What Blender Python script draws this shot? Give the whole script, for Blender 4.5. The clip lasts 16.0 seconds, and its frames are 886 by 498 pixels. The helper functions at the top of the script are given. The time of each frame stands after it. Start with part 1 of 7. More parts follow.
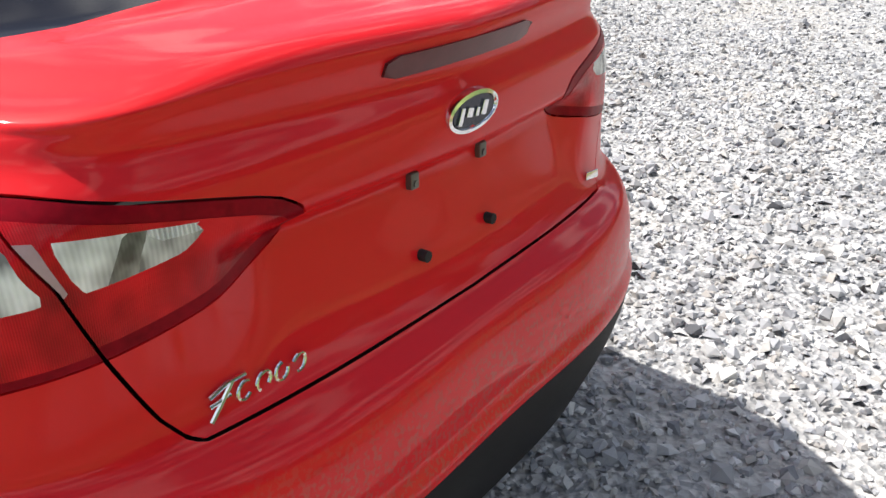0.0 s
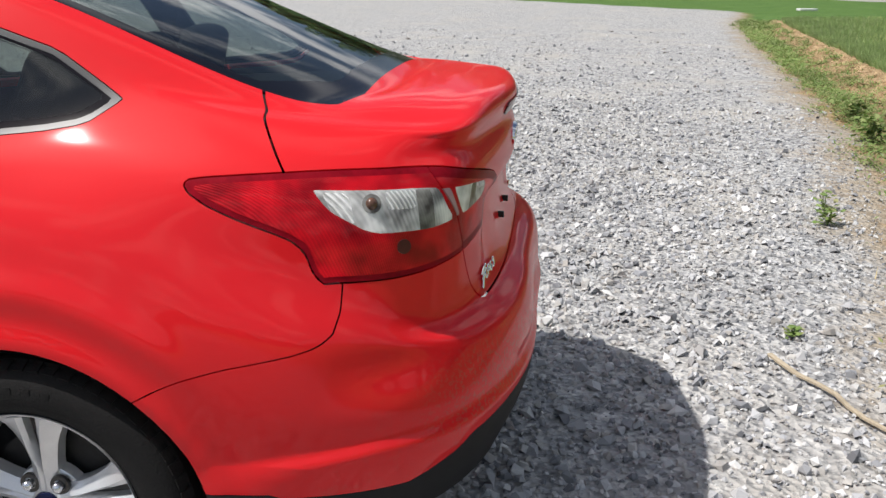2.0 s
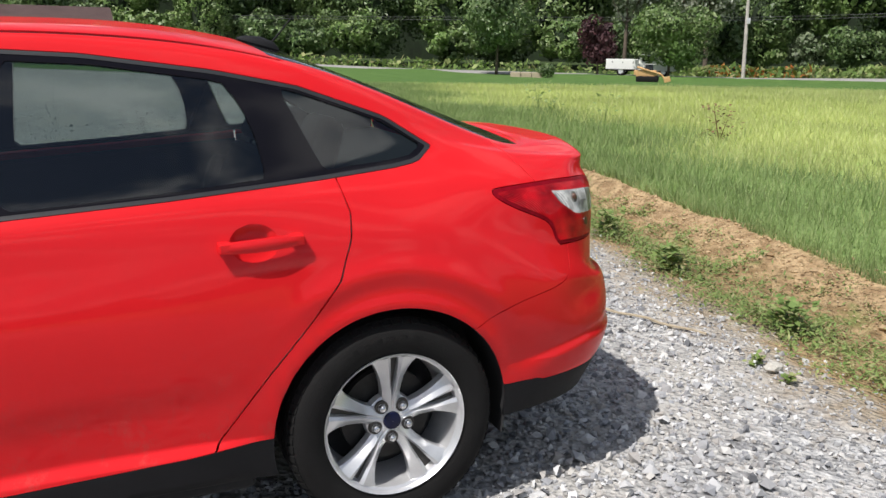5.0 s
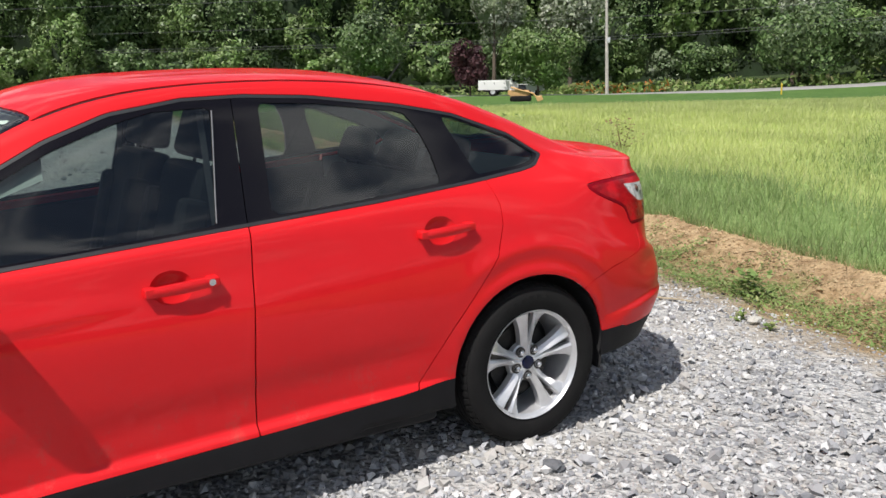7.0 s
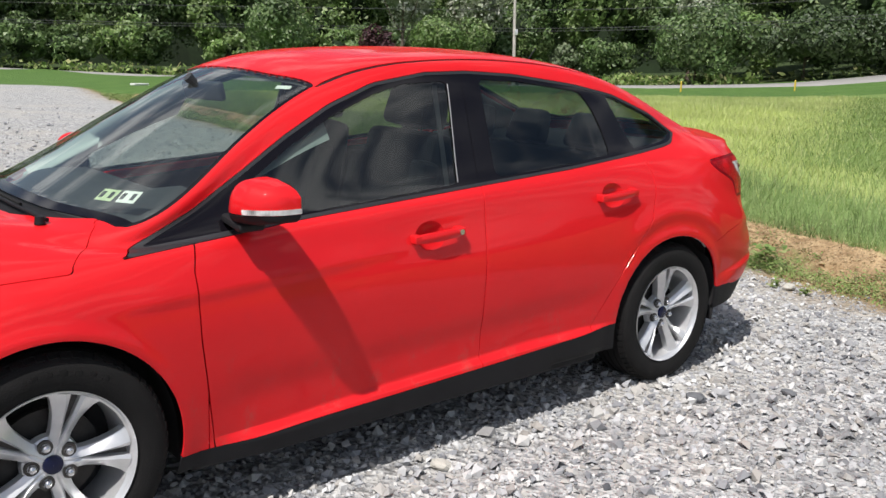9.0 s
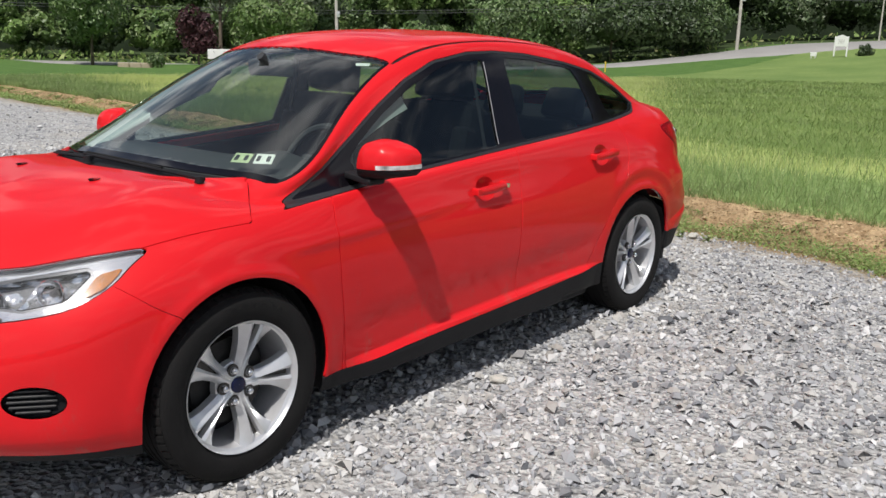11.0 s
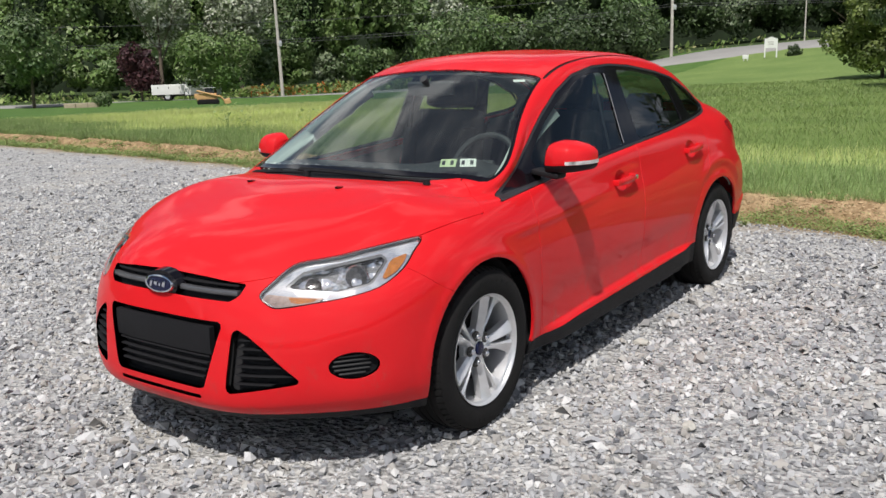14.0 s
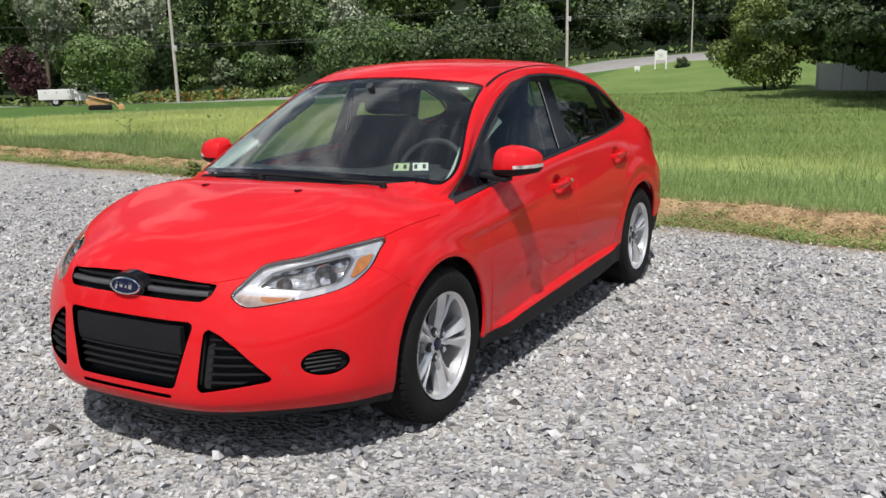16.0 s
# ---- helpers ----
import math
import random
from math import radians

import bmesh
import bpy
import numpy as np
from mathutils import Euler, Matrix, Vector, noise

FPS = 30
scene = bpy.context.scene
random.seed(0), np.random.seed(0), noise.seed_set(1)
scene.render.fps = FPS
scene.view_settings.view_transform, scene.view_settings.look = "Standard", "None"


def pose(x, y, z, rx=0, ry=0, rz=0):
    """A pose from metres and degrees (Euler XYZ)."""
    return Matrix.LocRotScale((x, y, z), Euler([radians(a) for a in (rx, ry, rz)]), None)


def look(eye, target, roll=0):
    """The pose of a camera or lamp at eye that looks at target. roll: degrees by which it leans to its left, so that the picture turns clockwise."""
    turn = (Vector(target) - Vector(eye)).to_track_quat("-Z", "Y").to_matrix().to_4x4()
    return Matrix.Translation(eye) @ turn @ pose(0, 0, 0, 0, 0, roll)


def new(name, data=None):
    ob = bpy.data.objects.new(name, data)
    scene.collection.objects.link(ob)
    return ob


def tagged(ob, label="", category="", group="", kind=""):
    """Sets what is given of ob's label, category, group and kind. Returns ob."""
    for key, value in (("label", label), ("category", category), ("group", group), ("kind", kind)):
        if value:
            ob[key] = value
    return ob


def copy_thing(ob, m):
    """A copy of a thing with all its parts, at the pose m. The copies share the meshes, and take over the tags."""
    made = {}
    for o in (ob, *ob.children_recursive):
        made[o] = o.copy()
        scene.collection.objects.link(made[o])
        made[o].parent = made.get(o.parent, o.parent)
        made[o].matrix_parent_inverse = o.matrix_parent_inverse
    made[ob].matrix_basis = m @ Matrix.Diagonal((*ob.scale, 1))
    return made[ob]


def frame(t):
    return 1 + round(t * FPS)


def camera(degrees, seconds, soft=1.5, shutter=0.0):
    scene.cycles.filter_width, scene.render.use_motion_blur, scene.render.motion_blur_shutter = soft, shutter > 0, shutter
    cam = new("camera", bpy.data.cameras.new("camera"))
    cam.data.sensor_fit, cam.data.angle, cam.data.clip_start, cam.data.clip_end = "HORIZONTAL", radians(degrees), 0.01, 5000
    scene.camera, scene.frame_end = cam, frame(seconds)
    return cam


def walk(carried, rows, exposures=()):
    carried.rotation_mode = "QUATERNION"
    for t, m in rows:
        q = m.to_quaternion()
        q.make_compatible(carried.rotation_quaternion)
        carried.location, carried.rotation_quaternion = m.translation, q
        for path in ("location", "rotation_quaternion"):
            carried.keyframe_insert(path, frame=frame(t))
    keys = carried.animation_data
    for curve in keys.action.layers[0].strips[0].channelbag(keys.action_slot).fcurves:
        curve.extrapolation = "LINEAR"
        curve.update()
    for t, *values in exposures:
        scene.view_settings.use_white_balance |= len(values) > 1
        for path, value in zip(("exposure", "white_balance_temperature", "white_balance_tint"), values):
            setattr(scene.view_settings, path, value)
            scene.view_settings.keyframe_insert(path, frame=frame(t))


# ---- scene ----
cam = camera(53.0, 16.0)
PATH = [
    (0, (-2.857, 0.992, 1.268), (-1.797, -0.5, 0.462), -0.8),
    (0.5, (-2.738, 1.307, 1.303), (-1.888, -0.342, 0.556), 1.6),
    (1, (-2.682, 1.652, 1.327), (-2.037, -0.129, 0.685), 0.9),
    (1.5, (-2.46, 1.91, 1.329), (-2.003, 0.066, 0.705), 1.1),
    (2, (-2.311, 2.254, 1.345), (-2.069, 0.361, 0.748), 0.3),
    (2.5, (-2.097, 2.584, 1.352), (-2.055, 0.656, 0.822), -0.4),
    (3, (-1.773, 2.696, 1.39), (-1.952, 0.77, 0.881), 0.9),
    (3.5, (-1.478, 2.921, 1.378), (-1.823, 1.005, 0.921), 0.4),
    (4, (-1.147, 3.025, 1.401), (-1.625, 1.135, 0.954), -0.4),
    (4.5, (-0.792, 2.974, 1.404), (-1.417, 1.139, 0.913), 0.3),
    (4.7, (-0.657, 3.019, 1.404), (-1.353, 1.206, 0.928), 0.7),
    (6.8, (0.627, 3.479, 1.454), (-0.413, 1.817, 1.062), -0.6),
    (7, (0.72, 3.462, 1.445), (-0.321, 1.8, 1.05), -1.0),
    (7.5, (1.064, 3.316, 1.407), (0.02, 1.66, 0.997), -1.1),
    (8, (1.366, 3.308, 1.432), (0.239, 1.702, 1.046), 1.3),
    (8.5, (1.665, 3.386, 1.458), (0.479, 1.814, 1.109), 1.4),
    (9, (1.916, 3.212, 1.427), (0.685, 1.694, 1.005), 1.4),
    (9.5, (2.173, 3.125, 1.458), (0.89, 1.673, 0.961), 1.6),
    (9.7, (2.304, 3.144, 1.452), (1.0, 1.712, 0.952), 1.5),
    (11.8, (3.342, 2.865, 1.389), (1.729, 1.748, 1.0), 1.3),
    (12, (3.426, 2.819, 1.4), (1.802, 1.713, 1.028), 1.0),
    (12.5, (3.556, 2.596, 1.398), (1.933, 1.497, 0.998), -0.2),
    (13, (3.741, 2.52, 1.396), (2.123, 1.425, 0.966), -0.7),
    (13.5, (3.982, 2.63, 1.374), (2.392, 1.495, 0.945), -1.7),
    (14, (4.077, 2.631, 1.393), (2.486, 1.489, 0.989), -1.7),
    (14.5, (4.204, 2.503, 1.406), (2.612, 1.349, 1.04), -0.4),
    (15, (4.349, 2.376, 1.39), (2.705, 1.301, 1.016), -0.1),
    (15.5, (4.369, 2.444, 1.399), (2.665, 1.464, 1.028), -0.6),
    (16, (4.323, 2.515, 1.397), (2.609, 1.562, 1.005), -1.0),
]
EXPOSURE = [(0, 0.84), (0.5, 0.58), (1, 0.42), (1.5, 0.28), (2.5, 0.24), (3.5, 0.23), (4.0, 0.27), (4.5, 0.22), (7, 0.24), (8.5, 0.28), (9.5, 0.17), (12, -0.05), (13.5, -0.01), (16, -0.02)]
walk(cam, [(t, look(eye, target, roll)) for t, eye, target, roll in PATH], EXPOSURE)

# ---- sky and sun ----
SUN = Vector((0.555, 0.225, 1.0)).normalized()
world = bpy.data.worlds.new("summer_sky")
scene.world = world
world.use_nodes = True
wt = world.node_tree
sky = wt.nodes.new("ShaderNodeTexSky")
sky.sky_type, sky.sun_disc = "NISHITA", False
sky.sun_elevation = math.asin(SUN.z)
sky.sun_rotation = math.atan2(SUN.x, SUN.y)
sky.air_density, sky.dust_density = 1.0, 1.5
# broken fair-weather cloud
aim = wt.nodes.new("ShaderNodeTexCoord").outputs["Generated"]
split = wt.nodes.new("ShaderNodeSeparateXYZ")
wt.links.new(aim, split.inputs[0])
lift = wt.nodes.new("ShaderNodeMath")
lift.operation, lift.inputs[1].default_value = "ADD", 0.22
wt.links.new(split.outputs["Z"], lift.inputs[0])
flat = wt.nodes.new("ShaderNodeVectorMath")
flat.operation = "DIVIDE"
wt.links.new(aim, flat.inputs[0])
wt.links.new(lift.outputs[0], flat.inputs[1])
puff = wt.nodes.new("ShaderNodeTexNoise")
puff.inputs["Scale"].default_value, puff.inputs["Detail"].default_value, puff.inputs["Roughness"].default_value = 2.9, 7.0, 0.60
wt.links.new(flat.outputs[0], puff.inputs["Vector"])
cover = wt.nodes.new("ShaderNodeMapRange")
cover.interpolation_type = "SMOOTHSTEP"
for i, v in enumerate((0.46, 0.63, 0.0, 1.0)):
    cover.inputs[i + 1].default_value = v
wt.links.new(puff.outputs[0], cover.inputs[0])
clouds = wt.nodes.new("ShaderNodeMixRGB")
clouds.inputs[2].default_value = (12.8, 13.0, 13.4, 1)
wt.links.new(cover.outputs[0], clouds.inputs[0])
wt.links.new(sky.outputs[0], clouds.inputs[1])
wt.links.new(clouds.outputs[0], wt.nodes["Background"].inputs[0])
wt.nodes["Background"].inputs[1].default_value = 0.067
sun_data = bpy.data.lights.new("sun", "SUN")
sun_data.energy, sun_data.angle, sun_data.color = 4.12, radians(0.6), (1.0, 0.965, 0.925)
sun = new("sun", sun_data)
sun.matrix_world = look(SUN * 50, (0, 0, 0))


# ---- materials ----
def shade(name):
    m = bpy.data.materials.new(name)
    m.use_nodes = True
    return m, m.node_tree, m.node_tree.nodes["Principled BSDF"]


def add(nt, kind, **values):
    n = nt.nodes.new(kind)
    for key, value in values.items():
        if key in n.inputs:
            n.inputs[key].default_value = value
    return n


def where(nt):
    return nt.nodes.new("ShaderNodeTexCoord").outputs["Object"]


def ramp(nt, source, stops):
    r = nt.nodes.new("ShaderNodeValToRGB")
    while len(r.color_ramp.elements) < len(stops):
        r.color_ramp.elements.new(0.5)
    for e, (at, c) in zip(r.color_ramp.elements, stops):
        e.position, e.color = at, (*c, 1) if len(c) == 3 else c
    nt.links.new(source, r.inputs[0])
    return r.outputs[0]


def tone(c, k):
    return tuple(min(1.0, v * k) for v in c)


def plain(name, col, rough=0.5, metal=0.0, var=0.15, scale=6.0, fine=90.0, bump=0.0, coat=0.0, spec=0.5):
    """A surface with a slow and a fine variation of its colour and a fine relief."""
    m, nt, b = shade(name)
    co = where(nt)
    slow, quick = add(nt, "ShaderNodeTexNoise", Scale=scale, Detail=5.0), add(nt, "ShaderNodeTexNoise", Scale=fine, Detail=3.0)
    for n in (slow, quick):
        nt.links.new(co, n.inputs["Vector"])
    mix = add(nt, "ShaderNodeMath")
    mix.operation = "MULTIPLY_ADD"
    mix.inputs[1].default_value = 0.6
    nt.links.new(slow.outputs[0], mix.inputs[0])
    half = add(nt, "ShaderNodeMath")
    half.operation, half.inputs[1].default_value = "MULTIPLY", 0.4
    nt.links.new(quick.outputs[0], half.inputs[0])
    nt.links.new(half.outputs[0], mix.inputs[2])
    nt.links.new(ramp(nt, mix.outputs[0], [(0.3, tone(col, 1 - var)), (0.7, tone(col, 1 + var))]), b.inputs["Base Color"])
    b.inputs["Roughness"].default_value, b.inputs["Metallic"].default_value = rough, metal
    b.inputs["Coat Weight"].default_value, b.inputs["Coat Roughness"].default_value = coat, 0.03
    b.inputs["Specular IOR Level"].default_value = spec
    if bump:
        bp = add(nt, "ShaderNodeBump", Strength=bump, Distance=0.01)
        nt.links.new(quick.outputs[0], bp.inputs["Height"])
        nt.links.new(bp.outputs[0], b.inputs["Normal"])
    return m


def scattered(name, cols, rough=0.8, leaf=0.0, mass=0.25, size=0.35):
    """One colour for each separate piece of a joined mesh."""
    m, nt, b = shade(name)
    g = nt.nodes.new("ShaderNodeNewGeometry")
    n = len(cols) - 1
    c = ramp(nt, g.outputs["Random Per Island"], [(i / n, c) for i, c in enumerate(cols)])
    slow = add(nt, "ShaderNodeTexNoise", Scale=size, Detail=3.0)
    nt.links.new(where(nt), slow.inputs["Vector"])
    hs = add(nt, "ShaderNodeHueSaturation")
    k = add(nt, "ShaderNodeMapRange")
    for i, v in enumerate((0.3, 0.7, 1 - mass, 1 + mass)):
        k.inputs[i + 1].default_value = v
    nt.links.new(slow.outputs[0], k.inputs[0])
    nt.links.new(k.outputs[0], hs.inputs["Value"])
    nt.links.new(c, hs.inputs["Color"])
    nt.links.new(hs.outputs[0], b.inputs["Base Color"])
    b.inputs["Roughness"].default_value = rough
    if leaf:
        t = add(nt, "ShaderNodeBsdfTranslucent")
        nt.links.new(hs.outputs[0], t.inputs[0])
        mx = add(nt, "ShaderNodeMixShader", Fac=leaf)
        nt.links.new(b.outputs[0], mx.inputs[1])
        nt.links.new(t.outputs[0], mx.inputs[2])
        nt.links.new(mx.outputs[0], nt.nodes["Material Output"].inputs[0])
    return m


def paint():
    m, nt, b = shade("red_car_paint")
    co = where(nt)
    n = add(nt, "ShaderNodeTexNoise", Scale=1.7, Detail=4.0)
    nt.links.new(co, n.inputs["Vector"])
    base = ramp(nt, n.outputs[0], [(0.3, (0.66, 0.012, 0.017)), (0.7, (0.72, 0.015, 0.020))])
    # blotches on the lower doors: dust, and the jagged gravel reflection painted in
    d = add(nt, "ShaderNodeTexNoise", Scale=14.0, Detail=8.0, Roughness=0.75)
    stretch = add(nt, "ShaderNodeMapping")
    stretch.inputs["Scale"].default_value = (0.7, 0.7, 0.45)
    nt.links.new(co, stretch.inputs["Vector"])
    nt.links.new(stretch.outputs[0], d.inputs["Vector"])
    sep = add(nt, "ShaderNodeSeparateXYZ")
    nt.links.new(co, sep.inputs[0])
    low = add(nt, "ShaderNodeMapRange")
    for i, v in enumerate((0.62, 0.30, 0.0, 1.0)):
        low.inputs[i + 1].default_value = v
    nt.links.new(sep.outputs["Z"], low.inputs[0])
    spots = add(nt, "ShaderNodeMapRange")
    for i, v in enumerate((0.55, 0.70, 0.0, 0.34)):
        spots.inputs[i + 1].default_value = v
    nt.links.new(d.outputs[0], spots.inputs[0])
    f = add(nt, "ShaderNodeMath")
    f.operation = "MULTIPLY"
    nt.links.new(low.outputs[0], f.inputs[0])
    nt.links.new(spots.outputs[0], f.inputs[1])
    mx = add(nt, "ShaderNodeMixRGB", Color2=(0.27, 0.14, 0.11, 1))
    # gritty film along the edge of the rear bumper
    grit = add(nt, "ShaderNodeTexNoise", Scale=120.0, Detail=3.0)
    nt.links.new(co, grit.inputs["Vector"])

    def span(v, a, c, lo=0.0, hi=1.0):
        n = add(nt, "ShaderNodeMapRange")
        for i, w in enumerate((a, c, lo, hi)):
            n.inputs[i + 1].default_value = w
        nt.links.new(v, n.inputs[0])
        return n.outputs[0]

    film = span(grit.outputs[0], 0.48, 0.62, 0.0, 0.34)
    for q in (span(sep.outputs["X"], -2.05, -2.17), span(sep.outputs["Z"], 0.46, 0.50), span(sep.outputs["Z"], 0.66, 0.60)):
        k = add(nt, "ShaderNodeMath")
        k.operation = "MULTIPLY"
        nt.links.new(film, k.inputs[0])
        nt.links.new(q, k.inputs[1])
        film = k.outputs[0]
    most = add(nt, "ShaderNodeMath")
    most.operation = "MAXIMUM"
    nt.links.new(film, most.inputs[0])
    nt.links.new(f.outputs[0], most.inputs[1])
    nt.links.new(most.outputs[0], mx.inputs[0])
    nt.links.new(base, mx.inputs[1])
    nt.links.new(mx.outputs[0], b.inputs["Base Color"])
    b.inputs["Roughness"].default_value = 0.5
    b.inputs["Specular IOR Level"].default_value = 0.06
    b.inputs["Coat Weight"].default_value, b.inputs["Coat Roughness"].default_value = 0.48, 0.05
    return m


def glass(name, tint, gloss=1.0, least=0.075, haze=0.0):
    """A thin pane: what is behind it, tinted, and the reflection at its face."""
    m = bpy.data.materials.new(name)
    m.use_nodes = True
    m.surface_render_method = "BLENDED"
    nt = m.node_tree
    nt.nodes.remove(nt.nodes["Principled BSDF"])
    t = add(nt, "ShaderNodeBsdfTransparent", Color=(*tint, 1))
    g = add(nt, "ShaderNodeBsdfGlossy", Roughness=0.02, Color=(gloss, gloss, gloss, 1))
    lw = add(nt, "ShaderNodeLayerWeight", Blend=0.5)
    power = add(nt, "ShaderNodeMath")
    power.operation, power.inputs[1].default_value = "POWER", 5.0
    nt.links.new(lw.outputs["Facing"], power.inputs[0])
    f = add(nt, "ShaderNodeMath")
    f.operation, f.inputs[1].default_value, f.inputs[2].default_value = "MULTIPLY_ADD", 0.92, least
    nt.links.new(power.outputs[0], f.inputs[0])
    mx = add(nt, "ShaderNodeMixShader")
    nt.links.new(f.outputs[0], mx.inputs[0])
    nt.links.new(t.outputs[0], mx.inputs[1])
    nt.links.new(g.outputs[0], mx.inputs[2])
    # pale haze put over the pane as an uneven diffuse layer
    film = add(nt, "ShaderNodeBsdfDiffuse", Color=(0.62, 0.63, 0.60, 1))
    n = add(nt, "ShaderNodeTexNoise", Scale=3.0, Detail=6.0)
    nt.links.new(where(nt), n.inputs["Vector"])
    k = add(nt, "ShaderNodeMapRange")
    for i, v in enumerate((0.3, 0.7, 0.4 * haze, 1.6 * haze)):
        k.inputs[i + 1].default_value = v
    nt.links.new(n.outputs[0], k.inputs[0])
    top = add(nt, "ShaderNodeMixShader")
    nt.links.new(k.outputs[0], top.inputs[0])
    nt.links.new(mx.outputs[0], top.inputs[1])
    nt.links.new(film.outputs[0], top.inputs[2])
    nt.links.new(top.outputs[0], nt.nodes["Material Output"].inputs[0])
    return m


PAINT = paint()
BLACK_PLASTIC = plain("black_plastic", (0.013, 0.0128, 0.0145), 0.62, var=0.2, fine=400, bump=0.15, spec=0.2)
GLOSS_BLACK = plain("gloss_black_trim", (0.006, 0.005, 0.007), 0.10, var=0.1, spec=0.32)
RUBBER = plain("tyre_rubber", (0.0085, 0.008, 0.008), 0.85, spec=0.3, var=0.35, scale=12, fine=200, bump=0.2)
ALLOY = plain("silver_alloy", (0.74, 0.74, 0.75), 0.30, 0.6, var=0.08, scale=30, fine=500)
DARK_METAL = plain("dark_steel", (0.09, 0.085, 0.08), 0.5, 0.7, var=0.3, scale=20)
CHROME = plain("chrome", (0.78, 0.78, 0.80), 0.10, 1.0, var=0.03)
BADGE_BLUE = plain("badge_blue", (0.005, 0.008, 0.038), 0.25, var=0.1, coat=0.15, spec=0.3)


def moulded(name, low, high, patch, ribs, rough, metal, coat, wave=0.5):
    """Moulded lamp plastic: fine ribs and larger light and dark patches."""
    m, nt, b = shade(name)
    co = where(nt)
    n = add(nt, "ShaderNodeTexNoise", Scale=patch, Detail=2.0)
    w = add(nt, "ShaderNodeTexWave", Scale=ribs, Distortion=0.6)
    w.bands_direction = "Y"
    for k in (n, w):
        nt.links.new(co, k.inputs["Vector"])
    f = add(nt, "ShaderNodeMath")
    f.operation, f.inputs[1].default_value = "MULTIPLY_ADD", 0.25 * wave
    nt.links.new(w.outputs["Fac"], f.inputs[0])
    nt.links.new(n.outputs[0], f.inputs[2])
    nt.links.new(ramp(nt, f.outputs[0], [(0.36, low), (0.72, high)]), b.inputs["Base Color"])
    b.inputs["Roughness"].default_value, b.inputs["Metallic"].default_value = rough, metal
    b.inputs["Specular IOR Level"].default_value = 0.08
    b.inputs["Coat Weight"].default_value, b.inputs["Coat Roughness"].default_value = coat, 0.03
    bp = add(nt, "ShaderNodeBump", Strength=wave, Distance=0.004)
    nt.links.new(w.outputs["Fac"], bp.inputs["Height"])
    nt.links.new(bp.outputs[0], b.inputs["Normal"])
    return m


def faceted(name, col, scale, strength):
    """Bright metal pressed into many small facets."""
    m, nt, b = shade(name)
    v = add(nt, "ShaderNodeTexVoronoi", Scale=scale)
    nt.links.new(where(nt), v.inputs["Vector"])
    bp = add(nt, "ShaderNodeBump", Strength=strength, Distance=0.02)
    nt.links.new(v.outputs["Distance"], bp.inputs["Height"])
    nt.links.new(bp.outputs[0], b.inputs["Normal"])
    b.inputs["Base Color"].default_value = (*col, 1)
    b.inputs["Roughness"].default_value, b.inputs["Metallic"].default_value = 0.10, 0.75
    return m


LENS_RED = moulded("red_lamp_lens", (0.25, 0.002, 0.007), (0.74, 0.008, 0.018), 15.0, 150.0, 0.35, 0.0, 0.30, 0.30)
LENS_DARK = plain("dark_red_lamp_lens", (0.23, 0.003, 0.011), 0.4, var=0.3, scale=25, coat=0.04, spec=0.05)
LENS_CLEAR = moulded("clear_lamp_lens", (0.20, 0.195, 0.19), (0.86, 0.85, 0.84), 20.0, 60.0, 0.2, 0.05, 0.3, 0.18)
LENS_RIB = moulded("ribbed_clear_lens", (0.45, 0.44, 0.43), (1.0, 0.99, 0.98), 20.0, 62.0, 0.2, 0.0, 0.2, 0.9)
LENS_GREY = moulded("grey_lamp_chamber", (0.10, 0.09, 0.085), (0.36, 0.35, 0.33), 30.0, 80.0, 0.2, 0.1, 0.25, 0.1)
HOUSING = faceted("lamp_housing_chrome", (0.88, 0.88, 0.90), 9.0, 0.25)
FACETS = faceted("faceted_reflector", (0.92, 0.92, 0.94), 24.0, 1.3)
AMBER = plain("amber_lamp_lens", (0.46, 0.155, 0.02), 0.2, var=0.45, scale=70, fine=260, coat=0.8)
LAMP_GLASS = glass("lamp_cover", (0.95, 0.96, 0.97), haze=0.014)
SEAL = plain("grey_window_lip", (0.026, 0.026, 0.029), 0.42, var=0.15, scale=12)
SIDE_GLASS = glass("tinted_side_glass", (0.46, 0.52, 0.50), 1.0, 0.066, 0.001)
SCREEN_GLASS = glass("windscreen_glass", (0.84, 0.92, 0.88), 1.0, 0.10, 0.016)
CABIN = plain("charcoal_fabric", (0.012, 0.0118, 0.0135), 0.9, var=0.3, scale=20, fine=60)
LINER = plain("pale_cabin_liner", (0.54, 0.58, 0.55), 0.9, var=0.08, scale=10, fine=300)
DASH = plain("dashboard_vinyl", (0.035, 0.036, 0.038), 0.6, var=0.2, fine=300, bump=0.1)
UNDER = plain("underbody_black", (0.018, 0.0175, 0.019), 0.9, var=0.3)
STICKER = plain("sticker_white", (0.75, 0.76, 0.70), 0.5, var=0.1)
STICKER_GREEN = plain("sticker_green", (0.52, 0.60, 0.36), 0.5, var=0.1)
STICKER_INK = plain("sticker_ink", (0.03, 0.03, 0.035), 0.5, var=0.1)
STONE = scattered("crushed_stone", [(0.18, 0.184, 0.198), (0.35, 0.352, 0.365), (0.49, 0.488, 0.49), (0.65, 0.645, 0.635), (0.47, 0.455, 0.43), (0.36, 0.335, 0.31), (0.28, 0.286, 0.305), (0.55, 0.55, 0.555), (0.105, 0.108, 0.118)], 0.85, 0.0, 0.15, 0.8)
GRASS = scattered("bank_grass", [(0.20, 0.30, 0.10), (0.265, 0.36, 0.13), (0.34, 0.42, 0.17), (0.23, 0.325, 0.11), (0.43, 0.48, 0.23)], 0.7, 0.4, 0.22, 1.5)
